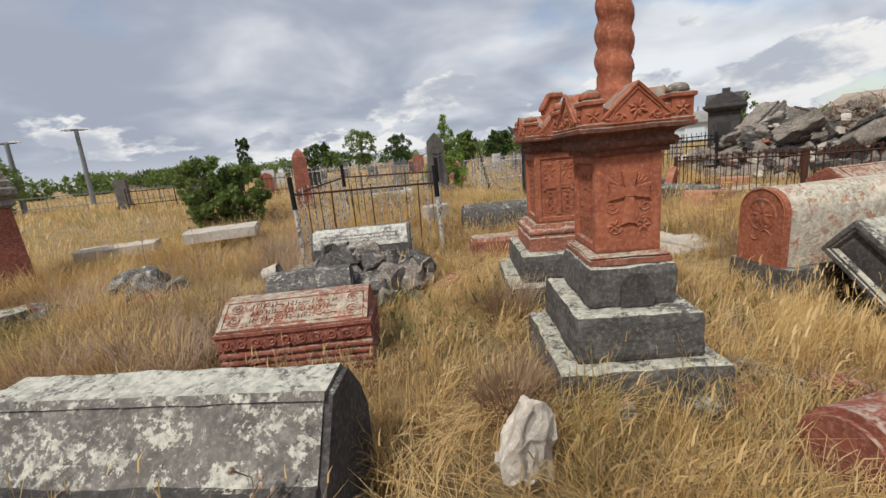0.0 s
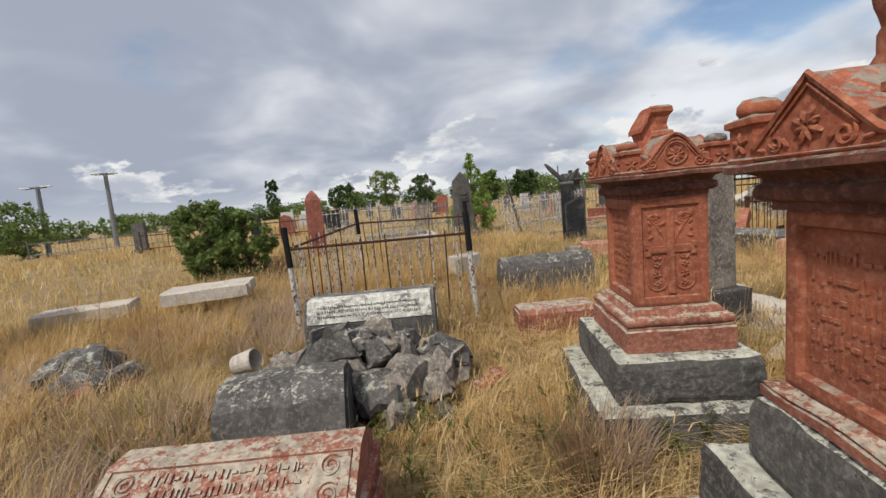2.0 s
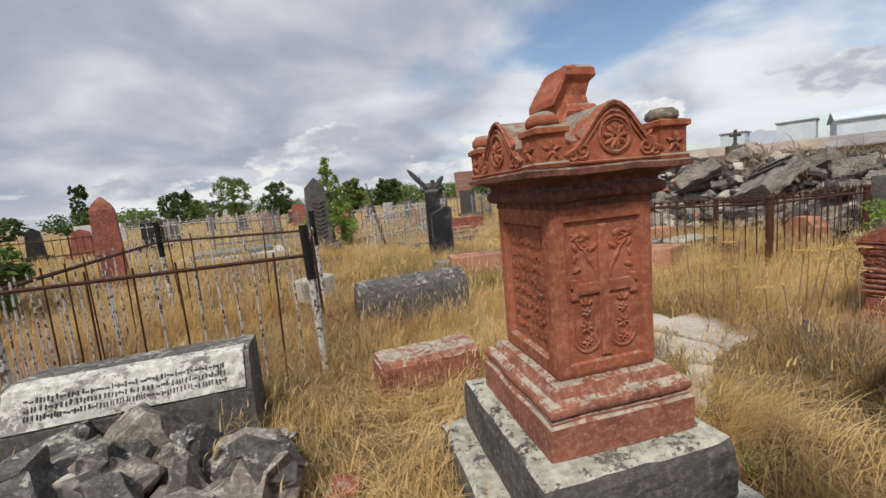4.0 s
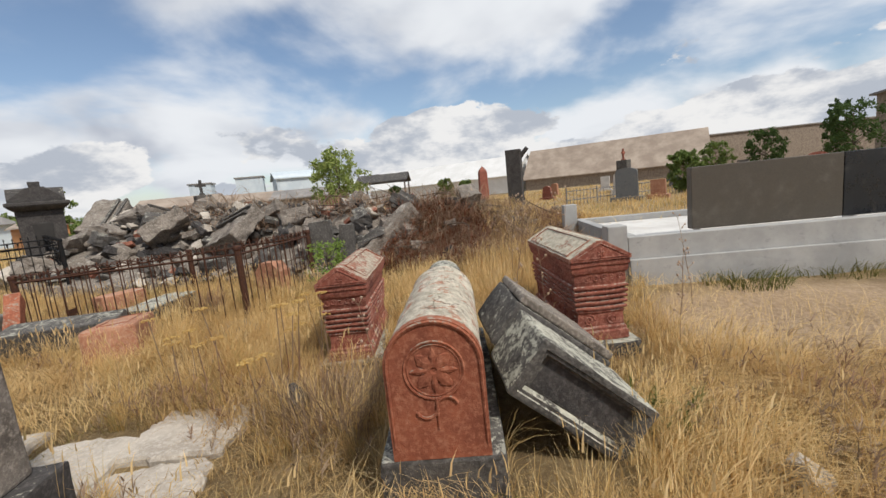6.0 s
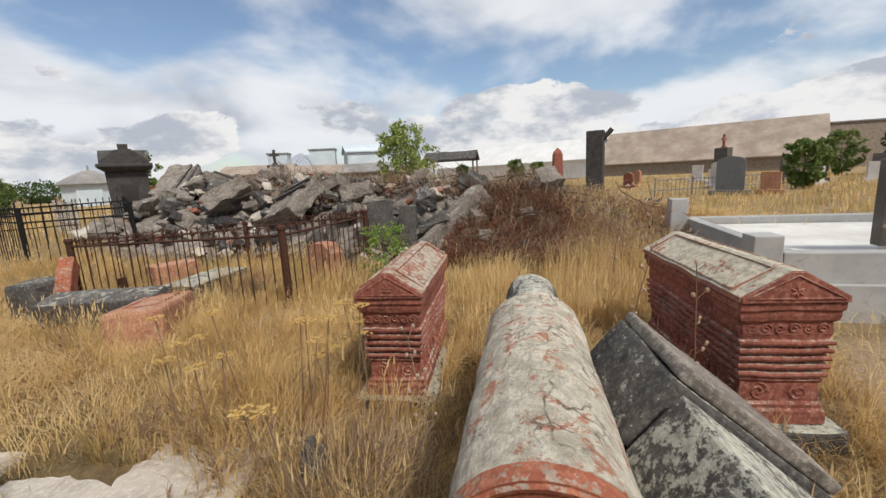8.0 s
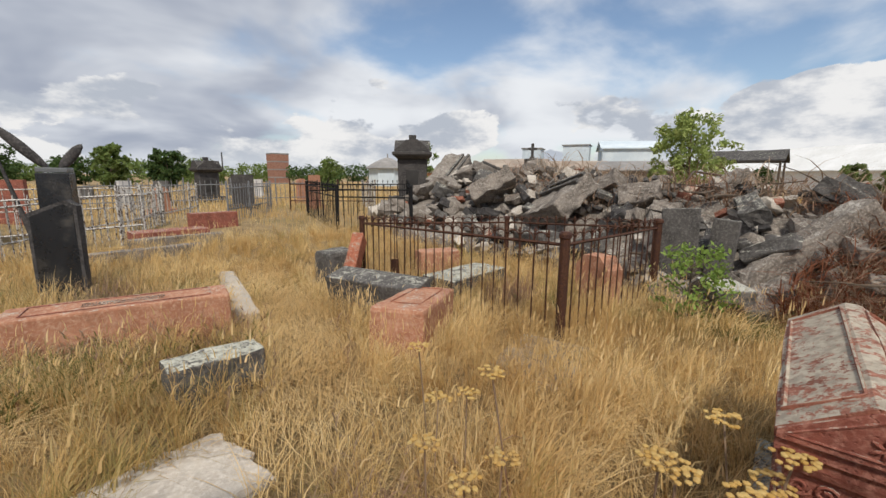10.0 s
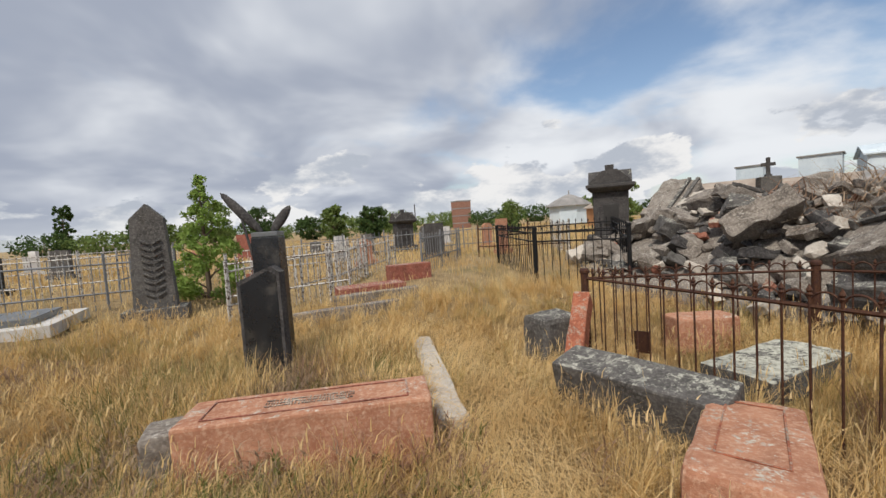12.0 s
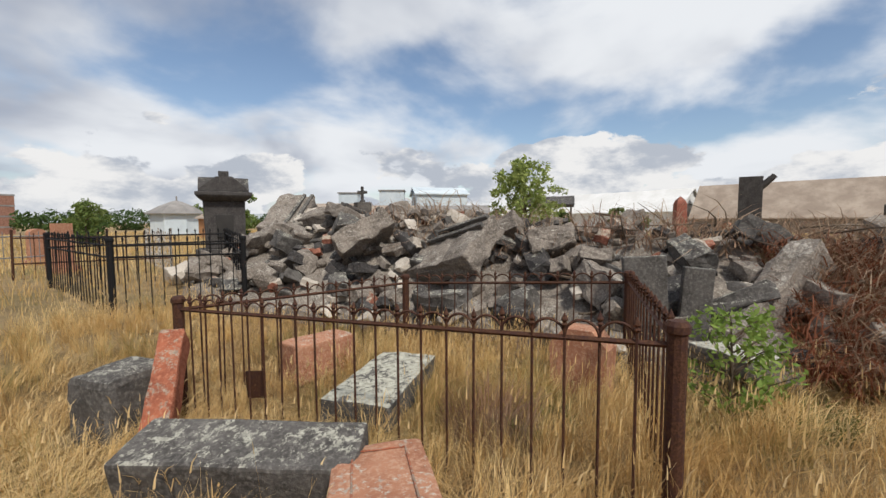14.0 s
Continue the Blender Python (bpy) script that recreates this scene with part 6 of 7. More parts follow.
# taller straw and weeds round the outlying pillars and the winged monument
for i, (x, y, r, h, mat) in enumerate((
    (-5.1, 5.2, 0.6, 0.72, STRAW), (-4.6, 4.6, 0.6, 0.62, SEED), (-5.5, 4.2, 0.5, 0.68, STRAW), (-4.0, 5.6, 0.6, 0.62, STRAW), (-3.2, 5.4, 0.5, 0.55, SEED), (-6.4, 5.6, 0.7, 0.7, STRAW),
    (-3.7, 3.6, 0.6, 0.55, STRAW), (-3.0, 2.8, 0.5, 0.5, SEED), (-2.3, 2.5, 0.4, 0.52, STRAW), (-2.4, 3.7, 0.5, 0.5, STRAW), (-4.6, 6.6, 0.7, 0.6, STRAW), (-3.0, 6.6, 0.7, 0.55, SEED),
    (1.85, 9.35, 0.28, 0.62, STRAW), (2.35, 9.45, 0.25, 0.60, BRUSH), (2.6, 9.9, 0.35, 0.62, STRAW), (2.9, 9.1, 0.3, 0.58, SEED), (1.6, 9.0, 0.3, 0.55, STRAW), (2.1, 9.0, 0.25, 0.5, BRUSH), (3.1, 10.2, 0.4, 0.55, STRAW))):
    clump("straw_clump", x, y, r, h, int(1500 * r), mat, "tall dry straw standing thick round the graves", 420 + i, 0.0055, 0.7, None, "grass", (0.1, 0.8))


def stones_in_weeds():
    """Two low scatters of broken stone in the weeds beside the outlying pillars."""
    rnd = random.Random(77)
    for cx, cy, r, n, up in ((-4.75, 3.05, 0.42, 16, 0.22), (-4.15, 3.75, 0.30, 7, 0.12), (-3.55, 4.35, 0.50, 18, 0.24)):
        for k in range(n):
            a, q = rnd.uniform(0, 6.28), r * math.sqrt(rnd.random())
            x, y = cx + q * math.cos(a), cy + q * math.sin(a)
            s = rnd.uniform(0.12, 0.24)
            turn = pose(0, 0, 0, rnd.uniform(-30, 30), rnd.uniform(-30, 30), rnd.uniform(0, 360))
            ob = part("fallen_stone", rock(s * 1.3, s * 0.9, s * 0.75, 500 + k * 7 + n, turn, None, 2, 0.4, 8), rnd.choice((RUBBLE, RUBBLE, GREY, RED_DARK)))
            ob.location = (x, y, land(x, y) + s * 0.35 + up * (1 - q / r))
            tagged(ob, "broken stone lying in the weeds beside a grave", "rubble", "fallen stones in the weeds")
    slab_flat("broken_slab", -4.35, 3.45, 62, 0.5, 0.3, 0.14, GREY_LICHEN, "lichened broken slab lying in the weeds", 131, 0.22)


stones_in_weeds()


def tangle(name, x0, x1, y0, y1, count, mat, label, seed, up=0.5, width=0.012, lift=0.0):
    rnd = np.random.RandomState(seed)
    p = np.stack([rnd.uniform(x0, x1, count), rnd.uniform(y0, y1, count)], 1)
    g = with_ground(p)
    g[:, 2] += heap_at(p) * rnd.uniform(0.75, 1.0, count) + lift + rnd.uniform(0, 0.2, count)
    strips(name, mat, g, rnd.uniform(0.25, 1.0, count) * up, np.full(count, width) * rnd.uniform(0.5, 1.5, count), rnd.uniform(0.5, 2.2, count), rnd.uniform(0, 6.28, count), label, "brush", segs=3)


tangle("brush_heap", 7.3, 10.3, 1.9, 5.0, 7000, BRUSH, "heap of dead twigs and dry brush on the rubble", 301, 0.55, 0.010)
tangle("russet_weeds", 7.3, 9.2, 3.5, 5.3, 3600, REDWEED, "russet dry weeds growing on the brush heap", 302, 0.40, 0.012)
tangle("heap_grass", 7.2, 11.5, 0.3, 3.6, 7000, STRAW, "dry grass growing over the end of the heap", 303, 0.45, 0.009)
tangle("crest_brush", 9.0, 11.6, 5.2, 11.0, 2600, BRUSH, "dead branches lying along the crest of the heap", 304, 0.65, 0.016)


def branches():
    rnd = random.Random(77)
    for i in range(46):
        x, y = rnd.uniform(7.6, 10.4), rnd.uniform(2.0, 7.5)
        z = land(x, y) + mound(x, y) + rnd.uniform(0.02, 0.16)
        a, L = rnd.uniform(0, 6.28), rnd.uniform(0.6, 1.6)
        b = bmesh.new()
        p = Vector((0, 0, 0))
        d = Vector((math.cos(a), math.sin(a), rnd.uniform(-0.15, 0.25)))
        r = rnd.uniform(0.008, 0.022)
        for k in range(4):
            q = p + d * L / 4
            rod(p, q, r * (1 - k * 0.2), b, 5, r * (0.8 - k * 0.2))
            d = (d + Vector((rnd.gauss(0, 0.25), rnd.gauss(0, 0.25), rnd.gauss(0, 0.12)))).normalized()
            p = q
        ob = part("dead_branch", b, BARK)
        ob.location = (x, y, z)
        tagged(ob, "dead grey branch lying on the brush heap", "branch", "branches of the brush heap")


branches()


def yarrow():
    rnd = random.Random(9)
    spots = [(rnd.uniform(2.95, 4.1), rnd.uniform(4.3, 6.3)) for _ in range(40)]
    for x, y in spots:
        if trail_distance(np.array([[x, y]]))[0] < 0.55:
            continue
        t = thing("yarrow", pose(x, y, land(x, y), 0, 0, rnd.uniform(0, 360)), "yarrow stem with a flat faded yellow flower head", "plant", "yarrow plants")
        h = rnd.uniform(0.46, 0.72)
        lean = Vector((rnd.uniform(-0.1, 0.1), rnd.uniform(-0.1, 0.1), h))
        part("stem", rod((0, 0, -0.03), lean, 0.0035, None, 4), BRUSH, t)
        b = bmesh.new()
        for _ in range(26):
            a, q = rnd.uniform(0, 6.28), math.sqrt(rnd.random()) * 0.055
            c = bmesh.new()
            bmesh.ops.create_icosphere(c, subdivisions=1, radius=0.010)
            c.transform(Matrix.Translation(lean + Vector((math.cos(a) * q, math.sin(a) * q, 0.012 - q * 0.15))) @ Matrix.Diagonal((1, 1, 0.5, 1)))
            merged(c, None, b)
        part("flower_head", b, YARROW, t)


yarrow()


# ---- trees and bushes ----


def foliage(b_seed, centres, count, leaf):
    """Small leaf quads round the given clump centres."""
    rnd = np.random.RandomState(b_seed)
    c = np.array([v[:3] for v in centres])
    r = np.array([v[3] for v in centres])
    i = rnd.choice(len(c), count, p=r ** 2 / (r ** 2).sum())
    d = rnd.normal(0, 1, (count, 3))
    d /= np.linalg.norm(d, axis=1)[:, None]
    p = c[i] + d * (r[i] * rnd.uniform(0.35, 1.08, count))[:, None]
    u = rnd.normal(0, 1, (count, 3))
    u /= np.linalg.norm(u, axis=1)[:, None]
    v = np.cross(u, rnd.normal(0, 1, (count, 3)))
    v /= np.linalg.norm(v, axis=1)[:, None]
    s = (leaf * rnd.uniform(0.6, 1.4, count))[:, None]
    quad = np.stack([p - u * s, p + v * s * 0.45, p + u * s, p - v * s * 0.45], 1).reshape(-1, 3)
    me = bpy.data.meshes.new("crown")
    me.from_pydata(quad.tolist(), [], (np.arange(count * 4).reshape(-1, 4)).tolist())
    return me


def tree(name, x, y, h, w, mat, label, seed, count=5000, leaf=0.05, cone=False, bare=0.25, z=None):
    rnd = random.Random(seed)
    z = land(x, y) if z is None else z
    t = thing(name, pose(x, y, z - 0.05, 0, 0, rnd.uniform(0, 360)), label, "tree" if h > 1.9 else "bush", "trees and bushes")
    centres = []
    b = bmesh.new()
    rod((0, 0, 0), (0, 0, h * 0.55), h * 0.022, b, 7, h * 0.012)
    rod((0, 0, h * 0.55), (rnd.uniform(-0.05, 0.05), 0, h * 0.95), h * 0.012, b, 6, 0.004)
    for i in range(110):
        f = bare + (1 - bare) * rnd.random()
        reach = w / 2 * ((1.03 - f) * 1.3 if cone else math.sqrt(max(0.05, 1 - ((f - 0.58) / 0.5) ** 2)))
        a = rnd.uniform(0, 6.28)
        q = reach * math.sqrt(rnd.uniform(0.05, 1.0))
        p = Vector((math.cos(a) * q, math.sin(a) * q, h * f))
        if i % 4 == 0:
            rod((0, 0, max(0.05, h * f - q * 0.7)), p, h * 0.008, b, 5, 0.003)
        centres.append((*p, rnd.uniform(0.06, 0.15) * (w * 0.75 if not cone else w * (1.2 - f))))
    centres.append((0, 0, h * 0.93, w * 0.07 + 0.03))
    part("trunk", b, BARK, t)
    me = foliage(seed, centres, count, leaf)
    me.materials.append(mat)
    ob = new("crown", me)
    ob.parent = t


tree("young_tree", -0.05, 15.3, 2.70, 1.60, LEAF_FRESH, "young conical green tree among the graves", 401, 7500, 0.042, True, 0.06)
tree("leafy_tree", 17.3, 10.3, 3.4, 2.5, LEAF_PALE, "small pale green apricot tree behind the rubble", 402, 4200, 0.075, False, 0.3)
tree("bush", -4.95, 8.4, 1.55, 1.25, LEAF, "dense dark green bush in the dry grass", 403, 8000, 0.045, False, 0.05)
tree("bush", -4.35, 8.6, 1.35, 1.05, LEAF, "dense dark green bush in the dry grass", 404, 4500, 0.045, False, 0.05)
tree("sapling", 6.85, 5.85, 0.85, 0.75, LEAF_FRESH, "small green sapling at the corner of the iron fence", 405, 900, 0.028, False, 0.15)
tree("poplar", -44.4, 90.2, 8.4, 3.0, LEAF_DARK, "tall dark poplar on the skyline", 406, 4000, 0.22, False, 0.05)
for i, (x, y, h, w, mat) in enumerate((
    (-22.8, 20.1, 2.8, 2.8, LEAF), (-12.3, 59.2, 5.2, 4.6, LEAF), (-17.5, 56, 3.8, 4.0, LEAF_DARK), (-7.0, 58, 4.0, 3.6, LEAF_DARK), (1.8, 46, 3.4, 2.4, LEAF), (5.5, 46, 3.0, 3.0, LEAF_DARK), (15.6, 36.5, 2.5, 2.6, LEAF), (13.7, 20.6, 2.7, 1.7, LEAF),
    (27, 11.0, 1.9, 1.2, LEAF_DARK), (31, 8.4, 2.2, 1.3, LEAF), (33, 7.2, 2.0, 1.2, LEAF), (22.6, -4.6, 1.9, 1.5, LEAF), (34, -10.6, 2.6, 2.2, LEAF), (33, -13.2, 3.0, 2.6, LEAF_DARK), (30, -16.2, 3.7, 3.0, LEAF_DARK), (30, -19.6, 4.4, 4.0, LEAF_DARK), (33.5, -17.6, 4.4, 1.6, LEAF_DARK))):
    tree("tree" if h > 1.9 else "bush", x, y, h, w, mat, "leafy green tree in the distance behind the graves", 420 + i, 2600, 0.10 if y < 40 else 0.17, False, 0.10)
rt = random.Random(3)
for i in range(34):
    a = radians(42 + 112 * (i + 0.8 * rt.random()) / 34)
    r = rt.uniform(56, 84)
    tree("tree", 1 + r * math.cos(a), 3 + r * math.sin(a), 1.6 + r * rt.uniform(0.006, 0.021), rt.uniform(4.5, 7.5), rt.choice((LEAF, LEAF_DARK, LEAF)), "low leafy tree in the belt along the horizon", 460 + i, 1500, 0.21, False, 0.04)

# ---- middle distance monuments ----


def winged_stele():
    t = thing("winged_monument", pose(2.04, 10.4, land(2.0, 10.4) - 0.05, 0, 0, -12), "black granite stele crowned by two spread stone wings", "monument", "graves")
    part("pillar", block(0.30, 0.22, 1.45, 4, 0.002, 0.01, 1, None, 0.94), BLACK_GRANITE, t)
    s = thing("dark_gravestone", pose(2.03, 9.75, land(2.03, 9.75) - 0.05, 0, 0, -16), "dark granite gravestone with a slanted top", "gravestone", "graves")
    part("slab", extrude([(-0.20, 0), (-0.20, 1.14), (-0.12, 1.20), (0.20, 1.07), (0.20, 0)], 0.12, 3, 0.003, 2, pose(0, 0, 0, 0, 0, 90)), BLACKSTONE, s)
    part("face", extrude([(-0.17, 0.05), (-0.17, 1.11), (-0.10, 1.16), (0.17, 1.04), (0.17, 0.05)], 0.006, 1, 0, 2, pose(0, -0.006, 0, 0, 0, 90)), BLACK_GRANITE, s, "polished dark front")
    part("cap", block(0.27, 0.2, 0.05, 2, 0.002, 0.008, 3, Matrix.Translation((0.0, 0, 1.453))), GREY_GRANITE, t)
    for s, L, a in ((-1, 0.62, 42), (1, 0.36, 38)):
        b = bmesh.new()
        bmesh.ops.create_icosphere(b, subdivisions=2, radius=1)
        b.transform(Matrix.Translation((s * 0.04, 0, 1.48)) @ pose(0, 0, 0, 0, s * a, 0) @ Matrix.Translation((0, 0, L / 2)) @ Matrix.Diagonal((0.055, 0.03, L / 2, 1)))
        part("wing", b, BLACKSTONE, t, "long carved stone wing", True)


winged_stele()


def headstone(name, x, y, turn, w, d, h, mat, label, shape="round", base=True, seed=0, group="far gravestones"):
    t = thing(name, pose(x, y, land(x, y) - 0.05, 0, 0, turn), label, "gravestone", group)
    z = 0.0
    if base:
        part("base", block(w * 1.5, d * 2.0, 0.22, 2, 0.006, 0.015, seed), mat, t)
        z = 0.223
    if shape == "round":
        prof = barrel(w, h * 0.85, h, 8)
    elif shape == "point":
        prof = [(-w / 2, 0), (-w * 0.38, h * 0.86), (0, h), (w * 0.38, h * 0.86), (w / 2, 0)]
    elif shape == "house":
        prof = [(-w * 0.42, 0), (-w * 0.38, h * 0.62), (-w * 0.55, h * 0.66), (-w * 0.5, h * 0.80), (-0.14 * w, h), (0.14 * w, h), (w * 0.5, h * 0.80), (w * 0.55, h * 0.66), (w * 0.38, h * 0.62), (w * 0.42, 0)]
    else:
        prof = [(-w / 2, 0), (-w / 2, h), (w / 2, h), (w / 2, 0)]
    part("stone", extrude(prof, d, 3, 0.006, seed, Matrix.Translation((0, -d / 2, z)) @ pose(0, 0, 0, 0, 0, 90)), mat, t)
    return t


def spire(x, y, w, h, mat, label, name="obelisk"):
    t = thing(name, pose(x, y, land(x, y) - 0.05, 0, 0, 20), label, "gravestone", "far gravestones")
    part("base", block(w * 1.3, w * 1.3, 0.2, 2, 0.006, 0.02, 1), mat, t)
    part("shaft", lathe([(w * 0.5, 0.203), (w * 0.42, h * 0.86), (w * 0.30, h * 0.93), (0.02, h)], square=True), mat, t)


spire(-3.75, 10.6, 0.40, 1.62, RED_DARK, "red tuff obelisk with a pointed top")
spire(27.0, 5.25, 0.55, 2.6, RED_DARK, "dark red pointed gravestone behind the brush")


def stele_feather():
    t = headstone("tall_stele", -0.36, 13.6, 12, 0.62, 0.26, 1.74, GREY, "tall dark grey stele carved with a branch of leaves", "point", True, 61)
    for i in range(9):
        for s in (-1, 1):
            part("carved_leaf", block(0.15, 0.03, 0.02, 0, 0, 0.005, 0, Matrix.Translation((s * 0.08 + 0.02, -0.14, 0.45 + i * 0.11)) @ pose(0, 0, 0, 90, 0, 0) @ pose(0, 0, 0, 0, 0, s * 28), 1), GREY, t)


stele_feather()


def hip_pillar(x, y, w, h, mat, label, seed, turn):
    t = thing("stone_pillar", pose(x, y, land(x, y) - 0.05, 0, 0, turn), label, "gravestone", "far gravestones")
    part("shaft", block(w * 0.82, w * 0.82, h * 0.68, 3, 0.01, 0.02, seed, None, 0.9), mat, t)
    part("cap", lathe([(w * 0.38, h * 0.683), (w * 0.44, h * 0.70), (w * 0.44, h * 0.74), (w * 0.52, h * 0.77), (w * 0.52, h * 0.81), (w * 0.47, h * 0.82), (w * 0.47, h * 0.86), (w * 0.41, h * 0.875), (w * 0.40, h * 0.91), (w * 0.12, h * 0.985), (w * 0.04, h)], square=True), RUBBLE, t, "stepped brownish grey cap")


hip_pillar(-5.75, 4.9, 0.62, 1.84, RED_DARK, "weathered red pillar tomb with a stepped cap", 71, 50)
hip_pillar(-5.2, 3.15, 0.50, 1.66, BLACKSTONE, "dark brownish grey pillar gravestone with a worn top", 72, 58)
headstone("black_headstone", -6.6, 4.1, 30, 0.45, 0.16, 1.35, BLACK_GRANITE, "black granite headstone with a grey cap", "box", True, 73)


def shrine(x, y, turn, s, label):
    """A small basalt tower with a cross-gabled roof."""
    t = thing("shrine_monument", pose(x, y, land(x, y) - 0.05, 0, 0, turn) @ Matrix.Diagonal((s, s, s, 1)), label, "monument", "far gravestones")
    part("base", block(1.15, 0.95, 0.35, 2, 0.01, 0.02, 1), BLACKSTONE, t)
    part("body", block(0.78, 0.66, 1.05, 4, 0.012, 0.03, 2, Matrix.Translation((0, 0, 0.353)), 1.06), BLACKSTONE, t)
    part("cornice", lathe([(0.42, 1.405), (0.52, 1.48), (0.55, 1.52), (0.55, 1.58), (0.48, 1.60)], square=True), BLACKSTONE, t)
    for a in (0, 90):
        part("gable", extrude([(-0.46, 1.603), (-0.46, 1.66), (-0.16, 1.92), (0.16, 1.92), (0.46, 1.66), (0.46, 1.603)], 0.98 - 0.004 * a / 90, 3, 0.012, a, pose(0, 0, -0.002 * a / 90, 0, 0, a) @ Matrix.Translation((-0.49, 0, 0))), BLACKSTONE, t)
    part("finial", block(0.2, 0.18, 0.16, 1, 0.01, 0.02, 4, Matrix.Translation((0, 0, 1.923))), BLACKSTONE, t)
    # dark plate painted for the niche's inner shade; no hollow is cut
    part("niche", block(0.34, 0.02, 0.5, 1, 0.004, 0.01, 5, Matrix.Translation((0, -0.35, 0.6))), DARK, t)


shrine(5.5, 25.2, 10, 0.98, "dark stone shrine-like gravestone with a gabled top")
shrine(11.8, 18.3, -35, 1.38, "dark basalt shrine monument with a cross-gabled top")
ruin = headstone("broken_monument", 22.4, 3.2, 80, 0.72, 0.55, 2.70, BLACKSTONE, "dark ruined stone monument with a broken top", "box", True, 76)
part("arm", rod((-0.2, 0, 2.45), (-0.70, 0, 2.95), 0.13, None, 6, 0.10), BLACKSTONE, ruin, "broken carved arm")
headstone("headstone", 3.2, 13.3, 10, 1.2, 0.5, 0.32, RED_DARK, "low weathered red tomb slab in the grass", "box", False, 77)
headstone("headstone", 4.15, 14.9, 10, 0.95, 0.35, 0.40, RED_DARK, "low red tomb in the grass", "box", False, 78)


def marble_far():
    t = thing("marble_grave", pose(-2.3, 12.7, land(-2.3, 12.7) - 0.03, 0, 0, 12), "pale marble grave surround with a grey slab", "grave", "graves")
    part("kerb", block(2.2, 1.5, 0.17, 2, 0.0, 0.01), MARBLE, t)
    part("slab", block(1.7, 1.0, 0.09, 2, 0.0, 0.01, 0, Matrix.Translation((0, 0, 0.173))), GREY_GRANITE, t)


marble_far()


def dry_stalks():
    rnd = random.Random(44)
    for x, y, h in ((4.05, 2.75, 0.95), (4.2, 1.75, 0.8), (4.6, 2.95, 1.05), (5.9, 3.0, 1.15), (6.3, 2.5, 1.2), (6.7, 2.9, 1.1), (5.4, 1.25, 0.9), (3.55, 3.85, 0.7), (-3.0, 4.6, 0.8), (-3.9, 4.9, 0.9), (7.2, 2.4, 1.1), (-0.55, 0.95, 0.45)):
        t = thing("dry_stalk", pose(x, y, land(x, y), 0, 0, rnd.uniform(0, 360)), "tall dry weed stalk with withered buds", "plant", "dry weed stalks")
        b = bmesh.new()
        p, d = Vector((0, 0, -0.02)), Vector((rnd.uniform(-0.12, 0.12), rnd.uniform(-0.12, 0.12), 1)).normalized()
        buds = []
        for k in range(7):
            q = p + d * h / 7
            rod(p, q, 0.0045 - k * 0.0004, b, 4)
            if k > 1:
                for s in range(2):
                    a = rnd.uniform(0, 6.28)
                    e = q + Vector((math.cos(a) * 0.05, math.sin(a) * 0.05, 0.05)) * rnd.uniform(0.5, 1.2)
                    rod(q, e, 0.002, b, 3)
                    buds.append((k, e))
            d = (d + Vector((rnd.gauss(0, 0.07), rnd.gauss(0, 0.07), 0))).normalized()
            p = q
        part("stem", b, BRUSH, t)
        for k, e in buds:
            part("bud", rock(0.011, 0.011, 0.014, k, Matrix.Translation(e), None, 1), MAUVE, t)


dry_stalks()
headstone("headstone", 20.5, -1.6, 70, 0.9, 0.2, 1.25, GREY_GRANITE, "blue-grey rounded granite headstone", "round", True, 79)
rg = random.Random(21)
for i in range(46):
    if i < 30:
        x, y = rg.uniform(-14, 9), rg.uniform(16, 34)
    else:
        x, y = rg.uniform(19, 34), rg.uniform(-10, 5)
    if -2.2 < x < 0.6 and y < 17:
        continue
    sh = rg.choice(("round", "box", "point", "box"))
    headstone("headstone", x, y, rg.uniform(-30, 30) + (70 if i >= 30 else 0), rg.uniform(0.4, 0.7), 0.16, rg.uniform(0.5, 1.1), rg.choice((GREY, GREY, BLACK_GRANITE, PINK, RED_DARK, MARBLE, BLACKSTONE)), "weathered gravestone among the far graves", sh, True, i)


def cross(x, y, z, h, mat, label):
    t = thing("stone_cross", pose(x, y, z, 0, 0, -35), label, "cross", "far gravestones")
    b = block(h * 0.17, h * 0.14, h, 2, 0.004, 0.02)
    block(h * 0.62, h * 0.135, h * 0.17, 2, 0.004, 0.02, 1, Matrix.Translation((0, 0, h * 0.56)), 1, b)
    block(h * 0.28, h * 0.28, h * 0.16, 1, 0.004, 0.02, 2, Matrix.Translation((0, 0, -h * 0.02)), 1, b)
    part("cross", b, mat, t)
    part("plinth", block(h * 0.9, h * 0.9, z - land(x, y) + 0.05, 2, 0.02, 0.03, 3, Matrix.Translation((0, 0, -(z - land(x, y)) - 0.04))), GREY, t)


cross(21.2, 20.3, 2.55, 0.85, BLACKSTONE, "dark stone cross rising behind the rubble")
cross(30.0, -3.6, 2.2, 0.75, RED_DARK, "small red stone cross on the slope")


def simple_fence(a, c, h, mat, name, label, pitch=0.16, rails=2, seed=0):
    t = thing(name, Matrix.Identity(4), label, "fence", "far railings")
    a, c = Vector((*a, 0)), Vector((*c, 0))
    n = int((c - a).length / pitch)
    r = random.Random(seed)
    for k in range(rails):
        f = 0.9 - 0.55 * k
        part("rail", rod((a.x, a.y, land(a.x, a.y) + h * f), (c.x, c.y, land(c.x, c.y) + h * f), 0.016, None, 4), mat, t)
    for j in range(n + 1):
        p = a.lerp(c, j / n)
        z = land(p.x, p.y)
        post = j % 9 == 0 or j == n
        part("post" if post else "bar", rod((p.x, p.y, z - 0.03), (p.x + r.uniform(-0.02, 0.02), p.y, z + h * (1.08 if post else 1.0)), 0.025 if post else 0.009, None, 4), mat, t)


